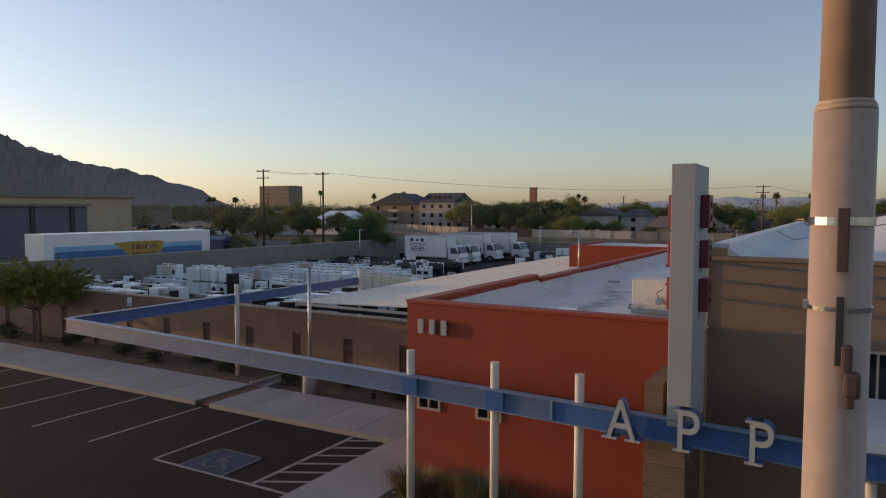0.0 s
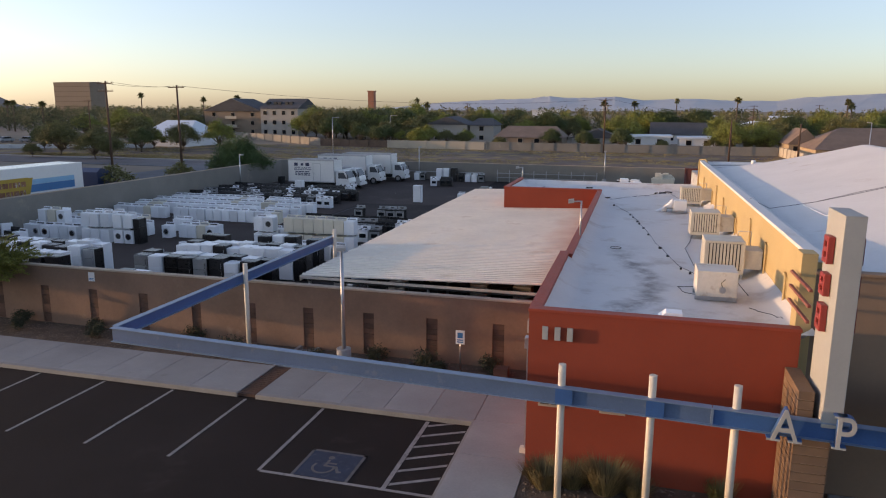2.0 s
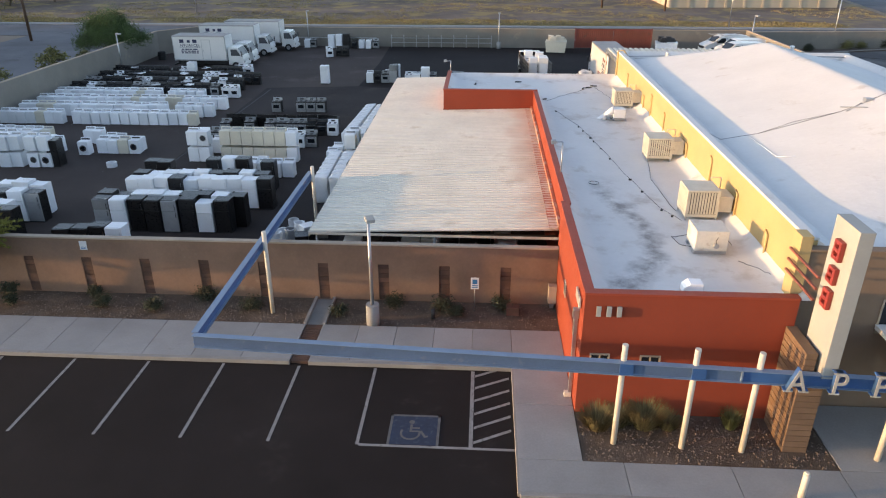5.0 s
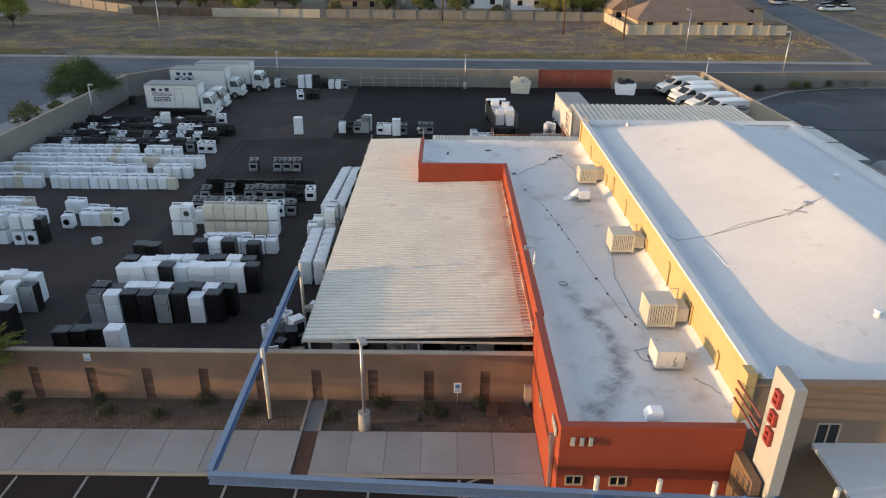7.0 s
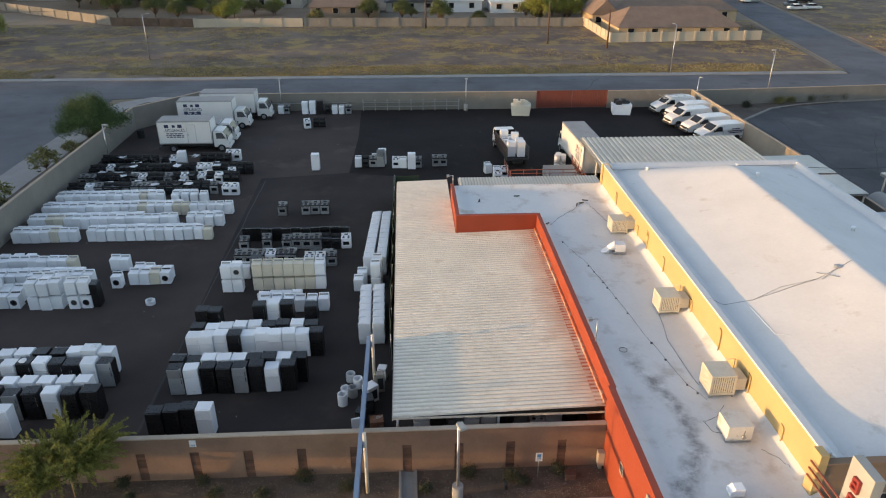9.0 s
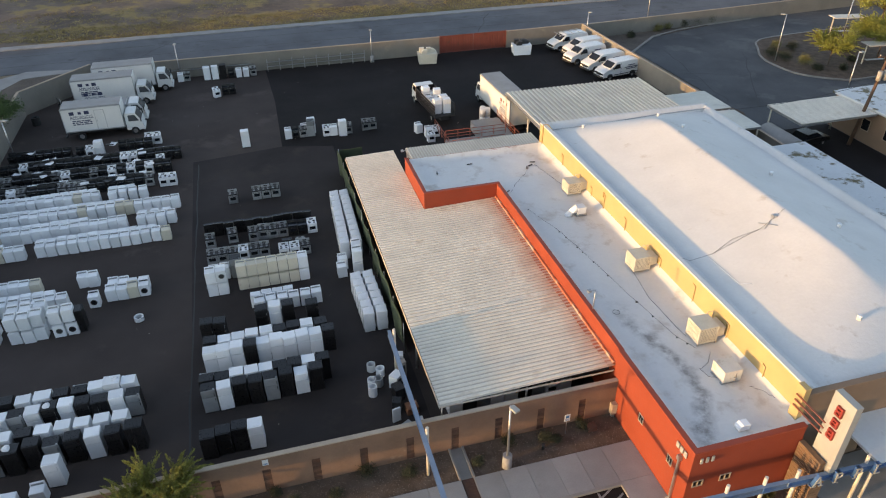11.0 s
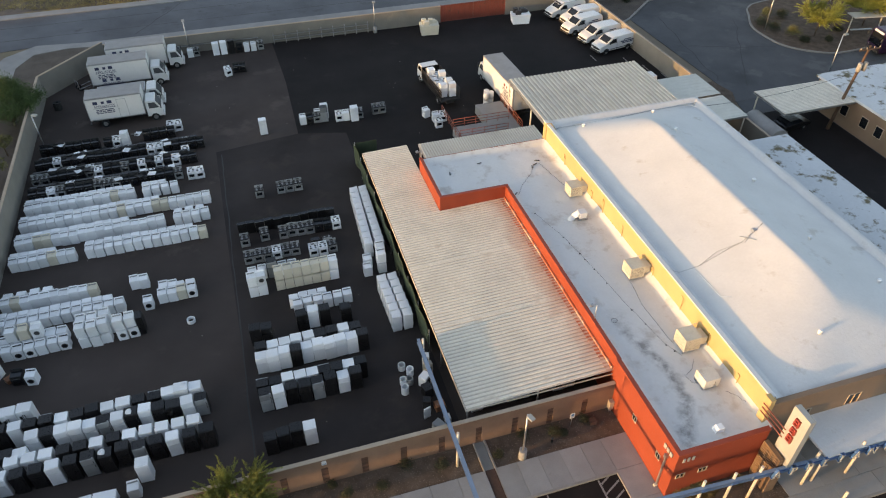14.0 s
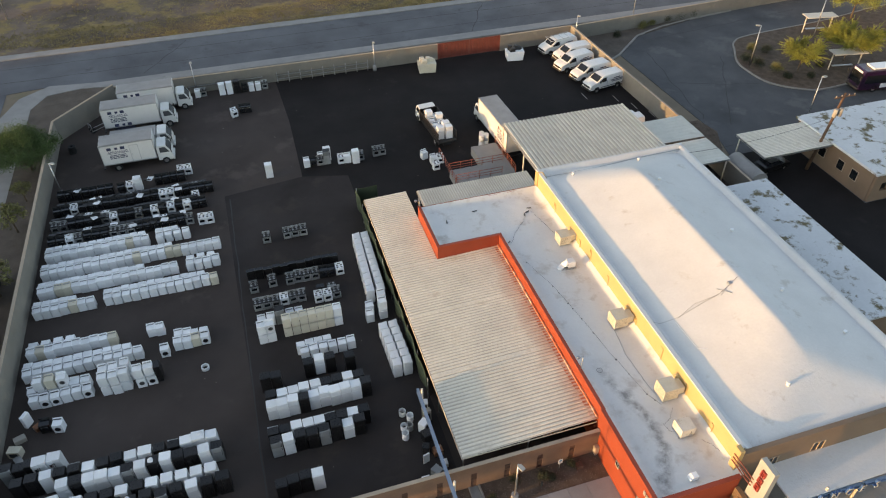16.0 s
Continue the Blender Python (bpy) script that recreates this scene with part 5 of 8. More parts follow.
def box_truck(length=5.7, side_door=True, high=3.45):
    """Cab-over box truck, nose towards +x, its rear at x = 0."""
    t = thing("box_truck", "white cab-over box truck with red and blue sign shapes", "truck")
    body = part("cargo_box", box(B(), 0.0, -1.15, 0.95, length, 1.15, high, 0.03), M_VEHICLE, t, "white cargo box")
    part("box_roof", box(B(), 0.04, -1.11, high, length - 0.04, 1.11, high + 0.03, 0.01), M_BOXGREY, body, "dusty grey roof skin")
    edge = B()
    for y in (-1.165, 1.135):
        box(edge, -0.01, y, 0.95, length + 0.01, y + 0.03, 1.06)
        box(edge, -0.01, y, high - 0.1, length + 0.01, y + 0.03, high + 0.01)
        for x in (-0.02, length - 0.05):
            box(edge, x, y, 1.06, x + 0.07, y + 0.03, high - 0.1)
    part("edge_rail", edge, M_STEEL, body)
    for s in (-1, 1):
        sg = B()
        for k in range(3):
            if k == 1:
                box(sg, 0.95 + 0.62 * k, s * 1.156 - 0.003, 2.78, 1.25 + 0.62 * k, s * 1.156 + 0.003, 3.05)
            else:
                box(sg, 0.75 + 0.7 * k, s * 1.156 - 0.003, 2.75, 1.2 + 0.7 * k, s * 1.156 + 0.003, 3.1)
        part("sign_shape", sg, M_DARKRED if length > 8 else M_INK, body, "red sign shapes" if length > 8 else "dark sign shapes")
        word = text_mesh("APPLIANCES", 0.38, 0.006)
        word.materials.append(M_INK)
        wob = new("sign_word", word)
        wob.parent = body
        wob.matrix_basis = pose(1.8, s * 1.157, 2.38, 90, 0, 0 if s < 0 else 180)
        part("underline", box(B(), 0.7, s * 1.156 - 0.004, 2.31, 2.9, s * 1.156 + 0.004, 2.35), M_INK, body)
        part("sign_bar", bars(B(), "y", s * 1.156, 0.8, 2.8, 1.65, 2.2, 3), M_INK, body, "dark blue sign bar")
    if side_door:
        dr = B()
        for a in ((3.05, 3.09, 1.1, 3.05), (3.95, 3.99, 1.1, 3.05), (3.05, 3.99, 3.05, 3.09)):
            box(dr, a[0], -1.165, a[2], a[1], -1.15, a[3])
        box(dr, 3.14, -1.18, 1.9, 3.2, -1.15, 2.05)
        part("side_door", dr, M_STEEL, body, "framed side door outline")
    part("chassis", box(B(), 0.1, -0.45, 0.5, length + 1.5, 0.45, 0.95), M_PLASTIC, t)
    c0 = length + 0.12
    cab = part("cab", prism_y(B(), [(c0, 0.55), (c0, 2.2), (c0 + 0.15, 2.32), (c0 + 1.0, 2.3), (c0 + 1.5, 1.45), (c0 + 1.62, 1.1), (c0 + 1.62, 0.5), (c0 + 1.2, 0.45)], -1.0, 1.0), M_VEHICLE, t, "white truck cab")
    part("windscreen", prism_y(B(), [(c0 + 1.06, 2.2), (c0 + 1.48, 1.5), (c0 + 1.505, 1.5), (c0 + 1.075, 2.22)], -0.88, 0.88), M_CARGLASS, cab)
    for s in (-1, 1):
        part("side_window", prism_y(B(), [(c0 + 0.3, 1.45), (c0 + 0.3, 2.1), (c0 + 0.95, 2.1), (c0 + 1.32, 1.45)], s * 1.004 - 0.004, s * 1.004 + 0.004), M_CARGLASS, cab)
        mb = box(B(), c0 + 1.45, s * 1.12 - 0.07, 1.4, c0 + 1.55, s * 1.12 + 0.07, 1.95, 0.02)
        part("mirror", mb, M_PLASTIC, cab)
        part("headlight", box(B(), c0 + 1.6, s * 0.75 - 0.15, 0.75, c0 + 1.635, s * 0.75 + 0.15, 0.92, 0.01), M_CHROME, cab)
        wheel(t, 1.35, s * 0.95, 0.41)
        wheel(t, c0 + 0.75, s * 0.92, 0.41)
    part("bumper", box(B(), c0 + 1.56, -1.0, 0.42, c0 + 1.72, 1.0, 0.68, 0.02), M_VEHICLE, t)
    part("rear_bumper", box(B(), -0.15, -1.1, 0.45, 0.0, 1.1, 0.6), M_PLASTIC, t)
    return t


for i, (x, y, ln, hi, dr) in enumerate(((-43.6, 71.2, 5.6, 3.45, True), (-43.9, 79.6, 6.4, 3.45, False), (-42.2, 83.4, 6.6, 3.45, False))):
    tr = box_truck(ln, dr, hi)
    tr.matrix_basis = pose(x, y, 0, 0, 0, 0)
    tr["group"] = "box trucks parked in the yard"
tr = box_truck(5.0, False, 2.3)
tr.matrix_basis = pose(-42.9, 74.1, 0)
tr["group"] = "box trucks parked in the yard"
tr = box_truck(8.6, False, 3.6)
tr.matrix_basis = pose(0.9, 59.0, 0, 0, 0, 92)
tr["group"] = "box trucks parked in the yard"


def van_half(z):
    """Half width of a van's body at a height: full below the belt line, leaning in above it."""
    return 1.0 - 0.17 * max(0.0, z - 1.15) ** 1.25


def van():
    t = thing("cargo_van", "white cargo van with dark sign bars, parked by the wall", "van")
    prof = [(0.0, 0.42), (-0.02, 1.15), (0.04, 1.6), (0.1, 1.92), (0.3, 2.07), (1.8, 2.11), (3.3, 2.1), (3.72, 2.02), (4.1, 1.72), (4.5, 1.38), (5.0, 1.28), (5.38, 1.14), (5.52, 0.95), (5.56, 0.42)]
    bm = prism_y(B(), prof, -1.0, 1.0)
    for v in bm.verts:
        v.co.y *= van_half(v.co.z) * (1.0 - 0.09 * max(0.0, v.co.x - 4.4))
    bmesh.ops.bevel(bm, geom=bm.edges[:], offset=0.05, segments=2, affect="EDGES")
    body = part("body", bm, M_VEHICLE, t)

    def pane(outline, s):
        bm = prism_y(B(), outline, -0.01, 0.012)
        for v in bm.verts:
            v.co.y = s * (van_half(v.co.z) + v.co.y)
        return bm

    part("windscreen", prism_y(B(), [(3.79, 1.98), (4.44, 1.45), (4.46, 1.49), (3.82, 2.02)], -0.74, 0.74), M_DARKGLASS, body)
    for s in (-1, 1):
        part("side_window", pane([(3.05, 1.36), (3.1, 1.86), (3.62, 1.86), (4.06, 1.48), (4.06, 1.36)], s), M_DARKGLASS, body)
        part("door_seam", pane([(2.92, 0.55), (2.92, 1.9), (2.95, 1.9), (2.95, 0.55)], s), M_PLASTIC, body)
        part("rub_strip", pane([(0.2, 0.62), (0.2, 0.7), (3.9, 0.7), (3.9, 0.62)], s), M_PLASTIC, body)
        for k, (z, w) in enumerate(((1.5, 0.52), (1.28, 1.0), (1.1, 0.8))):
            bm2 = pane([(1.4 - w, z), (1.4 - w, z + 0.1), (1.4 + w, z + 0.1), (1.4 + w, z)], s)
            part("sign_bar", bm2, M_INK, body)
        part("headlight", box(B(), 5.47, s * 0.68 - 0.15, 0.78, 5.57, s * 0.68 + 0.15, 0.95, 0.02), M_CHROME, body)
        part("mirror", box(B(), 4.1, s * 1.08 - 0.1, 1.35, 4.2, s * 1.08 + 0.1, 1.62, 0.02), M_PLASTIC, body)
        for x in (1.15, 4.55):
            part("wheel_arch", pane([(x - 0.46, 0.42), (x - 0.36, 0.72), (x - 0.16, 0.84), (x + 0.16, 0.84), (x + 0.36, 0.72), (x + 0.46, 0.42)], s * (1.0 if x < 2 else 0.985)), M_PLASTIC, body)
            wheel(t, x, s * 0.9, 0.37, 0.24)
    part("grille", box(B(), 5.5, -0.5, 0.7, 5.58, 0.5, 0.96, 0.02), M_PLASTIC, body)
    part("bumper", box(B(), 5.45, -0.88, 0.38, 5.66, 0.88, 0.6, 0.04), M_PLASTIC, t)
    part("rear_step", box(B(), -0.12, -0.9, 0.42, 0.02, 0.9, 0.56, 0.02), M_PLASTIC, t)
    return t


for x, y, a in ((21.2, 72.1, 191), (20.8, 75.2, 191), (19.9, 78.6, 192), (21.0, 81.0, 188), (20.0, 84.0, 190)):
    put("van", van, x, y, 0, a, "cargo vans along the wall")
rack = thing("ladder_rack", "steel ladder rack on a van roof", "roof rack")
for k in range(4):
    part("crossbar", cyl(B(), (15.7 + 1.0 * k, 82.3 + 0.18 * k, 2.2), (15.5 + 1.0 * k, 84.1 + 0.18 * k, 2.2), 0.03, n=6), M_STEEL, rack)
for s in (0, 1):
    part("side_rail", cyl(B(), (15.55, 82.35 + 1.7 * s, 2.12), (19.3, 83.0 + 1.7 * s, 2.2), 0.03, n=6), M_STEEL, rack)


def flatbed():
    t = thing("stake_truck", "dark stake-bed truck loaded with old appliances", "truck")
    part("bed", box(B(), 0, -1.15, 0.85, 6.2, 1.15, 1.0), M_PLASTIC, t)
    for y in (-1.15, 1.1):
        for k in range(4):
            part("side_board", box(B(), 0.0, y, 1.05 + 0.3 * k, 6.2, y + 0.04, 1.28 + 0.3 * k), M_BLACK, t)
    part("headboard", box(B(), 6.16, -1.1, 1.0, 6.2, 1.1, 2.25), M_BLACK, t)
    c0 = 6.35
    cab = part("cab", prism_y(B(), [(c0, 0.55), (c0, 2.15), (c0 + 0.15, 2.25), (c0 + 1.0, 2.23), (c0 + 1.5, 1.45), (c0 + 1.62, 0.5)], -1.0, 1.0), M_VEHICLE, t, "white truck cab")
    part("windscreen", prism_y(B(), [(c0 + 1.05, 2.14), (c0 + 1.47, 1.5), (c0 + 1.5, 1.5), (c0 + 1.07, 2.16)], -0.88, 0.88), M_DARKGLASS, cab)
    for s in (-1, 1):
        part("side_window", prism_y(B(), [(c0 + 0.3, 1.45), (c0 + 0.3, 2.05), (c0 + 0.95, 2.05), (c0 + 1.3, 1.45)], s * 1.004 - 0.004, s * 1.004 + 0.004), M_DARKGLASS, cab)
        wheel(t, 1.4, s * 0.95, 0.41)
        wheel(t, c0 + 0.75, s * 0.92, 0.41)
    part("chassis", box(B(), 0.1, -0.45, 0.5, 7.2, 0.45, 0.85), M_PLASTIC, t)
    return t


fb = flatbed()
fb.matrix_basis = pose(-5.8, 63.3, 0, 0, 0, 95)
for i, (c, dx, dy) in enumerate((("Fw", -0.5, 0.4), ("Fw", 0.45, 0.3), ("Ww", -0.5, 1.4), ("Fw", 0.5, 1.3), ("Ww", -0.45, 2.2), ("Rw", 0.4, 2.3), ("Ww", -0.5, 3.2), ("Fw", 0.45, 3.3), ("Ww", 0.4, 4.2), ("Fw", -0.4, 4.3), ("Rs", -0.4, 5.1))):
    unit(c, -5.85 + dx - 0.087 * dy, 63.5 + dy, 1.0, ry.uniform(-8, 8))

# sliding gate in the gap of the rear wall
gate = thing("yard_gate", "rust-red corrugated steel gate closing the gap in the rear wall", "gate")
for x0, x1 in ((0.14, 4.68), (4.72, 9.26)):
    bm, n, w = B(), 19, (x1 - x0) / 19
    outline = []
    for i in range(n):
        outline += [(x0 + w * i, 86.2), (x0 + w * (i + 0.32), 86.2), (x0 + w * (i + 0.5), 86.24), (x0 + w * (i + 0.82), 86.24)]
    outline.append((x1, 86.2))
    ring_pts = [(x, y - 0.012) for x, y in outline] + [(x, y + 0.012) for x, y in outline[::-1]]
    lo, hi = [bm.verts.new((x, y, 0.08)) for x, y in ring_pts], [bm.verts.new((x, y, 2.3)) for x, y in ring_pts]
    m = len(ring_pts)
    for i in range(m):
        bm.faces.new((lo[i], lo[(i + 1) % m], hi[(i + 1) % m], hi[i]))
    h = len(outline)
    for i in range(h - 1):
        bm.faces.new((hi[i], hi[i + 1], hi[m - 2 - i], hi[m - 1 - i]))
    leaf = part("leaf", bm, M_CONTAINER, gate)
    for z in (0.1, 2.28):
        part("rail", box(B(), x0, 86.15, z, x1, 86.29, z + 0.07, 0.008), M_CONTAINER, leaf)
for x in (0.02, 9.28):
    part("post", box(B(), x, 86.14, -0.02, x + 0.1, 86.3, 2.42, 0.01), M_CONTAINER, gate)


def dumpster(x, y, m, label):
    t = thing("dumpster", label, "dumpster", (x, y, 0), ry.uniform(-15, 15))
    bm = prism_y(B(), [(-1.1, 0.1), (-1.25, 1.35), (1.25, 1.35), (1.1, 0.1)], -0.8, 0.8)
    part("bin", bm, m, t)
    bm = B()
    for k in range(9):
        a = random.Random(k)
        cx, cy = a.uniform(-0.9, 0.9), a.uniform(-0.5, 0.5)
        box(bm, cx - 0.3, cy - 0.25, 1.2, cx + 0.3, cy + 0.25, 1.2 + a.uniform(0.3, 0.85), 0.02)
    part("scrap", bm, m if m is M_BISQUE else M_PLASTIC, t, "heap of scrap boxes")
    for s in (-0.7, 0.7):
        part("rail", box(B(), s - 0.05, -0.9, 0.0, s + 0.05, 0.9, 0.1), M_PLASTIC, t)


dumpster(-2.5, 83.2, M_BISQUE, "cream bin heaped with cardboard and scrap")
dumpster(10.4, 83.0, M_WHITE, "white bin heaped with dark scrap")

trailer = thing("semi_trailer", "white semi-trailer with blue band and yellow sign shape", "trailer", (-53.2, 32.2, 0.3))
body = part("box", box(B(), -1.25, 0, 1.1, 1.25, 16.2, 4.15, 0.03), M_VEHICLE, trailer)
M_BLUEBAND = mat("trailer_blue", (0.03, 0.16, 0.36), 0.5, var=0.1, world_space=False)
M_YELLOWSIGN = mat("trailer_yellow", (0.40, 0.26, 0.03), 0.5, var=0.1, world_space=False)
M_SKYBAND = mat("trailer_light_blue", (0.20, 0.42, 0.60), 0.5, var=0.1, world_space=False)
part("blue_band", box(B(), 1.25, 0.8, 2.15, 1.256, 15.2, 2.75), M_BLUEBAND, body)
part("pale_band", box(B(), 1.25, 0.8, 2.76, 1.256, 15.2, 3.15), M_SKYBAND, body)
bm = B()
a, b = [bm.verts.new((1.262, y, z)) for y, z in ((5.9, 3.3), (10.9, 3.3), (10.4, 1.7), (8.0, 1.7))], None
bm.faces.new(a)
part("sign_shape", slab(bm, [(1.256, 7.2), (1.266, 7.2), (1.266, 10.4), (1.256, 10.4)], 1.75, 3.35), M_YELLOWSIGN, body, "yellow sign shape")
part("sign_bar", bars(B(), "x", 1.27, 7.5, 10.2, 1.85, 3.2, 2), M_BROWN, body, "red sign bar")
for y in (1.5, 2.8):
    for s in (-1, 1):
        wh = new("wheel")
        wh.parent, wh.location = trailer, (s * 1.0, y, 0.5)
        part("tyre", ring(B(), (-0.14, 0, 0), (1, 0, 0), 0.28, 0.5, 0.28, 20), M_RUBBER, wh)
for s in (-1, 1):
    part("landing_leg", box(B(), s * 0.8 - 0.08, 12.5, 0, s * 0.8 + 0.08, 12.7, 1.1), M_PLASTIC, trailer)
tractor = thing("tractor_unit", "dark blue truck tractor unit with rounded fairing", "truck", (-53.2, 50.2, 0))
M_NAVY = mat("navy_vehicle_paint", (0.02, 0.035, 0.09), 0.35, var=0.1, world_space=False, coat=0.3)
prof = [(0.0, 0.6), (0.0, 3.4), (0.5, 3.75), (1.4, 3.5), (2.4, 2.4), (3.6, 1.8), (4.2, 1.2), (4.2, 0.5)]
bm = B()
a, b = [bm.verts.new((-1.15, y, z)) for y, z in prof], [bm.verts.new((1.15, y, z)) for y, z in prof]
bm.faces.new(a)
bm.faces.new(b[::-1])
for i in range(len(prof)):
    j = (i + 1) % len(prof)
    bm.faces.new((a[j], a[i], b[i], b[j]))
part("cab", bm, M_NAVY, tractor)
part("windscreen", box(B(), -0.95, 1.95, 2.35, 0.95, 2.0, 2.75), M_DARKGLASS, tractor)
for y in (0.7, 3.4):
    for s in (-1, 1):
        wh = new("wheel")
        wh.parent, wh.location = tractor, (s * 1.0, y, 0.5)
        part("tyre", ring(B(), (-0.14, 0, 0), (1, 0, 0), 0.28, 0.5, 0.28, 20), M_RUBBER, wh)


# ---- trees ----
def leaves(rnd, centres, n, size, droop=0.0, slim=0.3, rise=0.0):
    """Many small leaf blades scattered round crown clumps (x, y, z, radius)."""
    verts, faces = [], []
    for i in range(n):
        cx, cy, cz, r = centres[i % len(centres)]
        d = Vector((rnd.gauss(0, 1), rnd.gauss(0, 1), rnd.gauss(0, 0.75))).normalized() * r * min(1.08, abs(rnd.gauss(0.62, 0.36)))
        p = Vector((cx, cy, cz)) + d
        a = Vector((rnd.gauss(0, 1), rnd.gauss(0, 1), rnd.gauss(0, 0.6) - droop)).normalized()
        if rise:
            a = (a + rise * (d.normalized() + Vector((0, 0, 0.7)))).normalized()
        b = a.cross(Vector((rnd.gauss(0, 1), rnd.gauss(0, 1), rnd.gauss(0, 1)))).normalized()
        s = size * rnd.uniform(0.6, 1.4)
        k = len(verts)
        verts += [p - a * s, p + b * s * slim, p + a * s, p - b * s * slim]
        faces.append((k, k + 1, k + 2, k + 3))
    me = bpy.data.meshes.new("crown")
    me.from_pydata(verts, [], faces)
    return me


def tree(label, h, spread, seed, leaf, n=2600, size=0.16, trunk_h=0.35, droop=0.4, clumps=16, slim=0.3, rise=0.0):
    rnd = random.Random(seed)
    t = thing("tree", label, "tree")
    bm = B()
    top = Vector((rnd.uniform(-0.2, 0.2), rnd.uniform(-0.2, 0.2), h * trunk_h))
    r = 0.03 * h
    cyl(bm, (0, 0, -0.1), top * 0.55, r, r * 0.8, 9)
    cyl(bm, top * 0.55, top, r * 0.8, r * 0.65, 9)
    cs = []
    for i in range(clumps):
        a, q = i * 2.399, math.sqrt((i + 0.6) / clumps)
        rad = spread * 0.5 * q * rnd.uniform(0.75, 1.1)
        z = h * (trunk_h + (0.95 - trunk_h) * (1 - 0.55 * q * q) * rnd.uniform(0.7, 1.0))
        c = Vector((rad * math.cos(a), rad * math.sin(a), z))
        cs.append((c.x, c.y, c.z, spread * rnd.uniform(0.13, 0.21)))
        mid = top.lerp(c, 0.5) + Vector((0, 0, 0.05 * h))
        cyl(bm, top, mid, r * 0.42, r * 0.28, 6)
        cyl(bm, mid, c, r * 0.28, r * 0.08, 5)
    part("trunk", bm, M_BARK, t)
    me = leaves(rnd, cs, n, size, droop, slim, rise)
    me.materials.append(leaf)
    ob = new("crown", me)
    ob.parent = t
    return t


def stand(key, label, x, y, turn=0.0, scale=1.0, group="", **kw):
    if key not in PROTO:
        PROTO[key] = tree(label, **kw)
        ob = PROTO[key]
    else:
        ob = copy_thing(PROTO[key], pose(0, 0, 0))
    ob.matrix_basis = pose(x, y, 0, 0, 0, turn) @ Matrix.Scale(scale, 4)
    if group:
        ob["group"] = group
    return ob


def wispy_tree(label, h, spread, seed, leaf, wands=150):
    """A desert tree: short pale trunk, fanned limbs, and many upswept wands set with fine twigs."""
    rnd = random.Random(seed)
    t = thing("tree", label, "tree")
    bm, verts, faces = B(), [], []
    fork = Vector((0.08, -0.05, 0.3 * h))
    pipe(bm, [(0, 0, -0.1), (0.05, 0, 0.14 * h), fork], 0.075, 8)
    limbs = []
    for i in range(9 if wands < 370 else 22):
        a = 2.399 * i + rnd.uniform(-0.3, 0.3)
        out = spread * rnd.uniform(0.16, 0.3)
        tip = fork + Vector((out * math.cos(a), out * math.sin(a), h * rnd.uniform(0.16, 0.36)))
        mid = fork.lerp(tip, 0.5) + Vector((0, 0, -0.04 * h))
        pipe(bm, [fork, mid, tip], 0.028, 6)
        limbs.append((mid, tip))
    part("trunk", bm, M_BARK, t)
    for i in range(wands):
        mid, tip = limbs[i % len(limbs)]
        p = mid.lerp(tip, rnd.random())
        away = Vector((p.x, p.y, 0)).normalized()
        d = (away * rnd.uniform(0.1, 1.1) + Vector((rnd.gauss(0, 0.45), rnd.gauss(0, 0.45), rnd.uniform(0.05, 1.25)))).normalized()
        ln = h * rnd.uniform(0.16, 0.36)
        for k in range(130):
            u = rnd.random() ** 0.8
            q = p + d * ln * u + Vector((0, 0, -0.22 * ln * u * u)) + Vector((rnd.gauss(0, 1), rnd.gauss(0, 1), rnd.gauss(0, 1))) * 0.085 * (1.15 - u)
            a = (d + 0.55 * Vector((rnd.gauss(0, 1), rnd.gauss(0, 1), rnd.gauss(0, 1)))).normalized()
            b = a.cross(Vector((rnd.gauss(0, 1), rnd.gauss(0, 1), rnd.gauss(0, 1)))).normalized()
            s = rnd.uniform(0.05, 0.12)
            m = len(verts)
            verts += [q - a * s, q + b * 0.014, q + a * s, q - b * 0.014]
            faces.append((m, m + 1, m + 2, m + 3))
    me = bpy.data.meshes.new("crown")
    me.from_pydata(verts, [], faces)
    me.materials.append(leaf)
    ob = new("crown", me)
    ob.parent = t
    return t


wispy_tree("feathery yellow-green palo verde tree in the gravel bed", 5.1, 5.4, 3, M_LEAF_L, 360).matrix_basis = pose(-32.3, 20.1, 0.08)
stand("street", "dense green tree on the verge outside the wall", -51.7, 73.2, h=5.5, spread=6.4, seed=5, leaf=M_LEAF_M, n=52000, size=0.12, trunk_h=0.1, droop=0.0, clumps=34, slim=0.16, rise=0.7)
stand("street2", "small thin tree on the verge outside the wall", -51.6, 61.5, h=3.6, spread=3.0, seed=8, leaf=M_LEAF_O, n=1200, size=0.16, trunk_h=0.4)
stand("street2", "", -51.8, 52.0, 70, 1.1)
stand("street2", "", -51.5, 67.0, 170, 0.7)
wispy_tree("small yellow-green palo verde tree on the traffic island", 5.8, 8.0, 12, M_LEAF_Y, 380).matrix_basis = pose(45.9, 67.3, 0.1)
wispy_tree("large yellow-green palo verde tree on the traffic island", 6.9, 11.0, 14, M_LEAF_Y, 1000).matrix_basis = pose(54.2, 68.0, 0.1)
stand("isle", "yellow-green palo verde tree on the traffic island", 66, 80, h=5.5, spread=7.2, seed=12, leaf=M_LEAF_Y, n=16000, size=0.13, slim=0.2, rise=0.5, trunk_h=0.42, droop=0.3, clumps=18)
KINDSOF = (("mid_green", "round green tree among the houses", M_LEAF_G, 7.0, 6.5), ("mid_olive", "olive-green mesquite tree among the houses", M_LEAF_O, 6.0, 7.0), ("mid_yellow", "yellow-green palo verde tree among the houses", M_LEAF_Y, 6.5, 7.0))
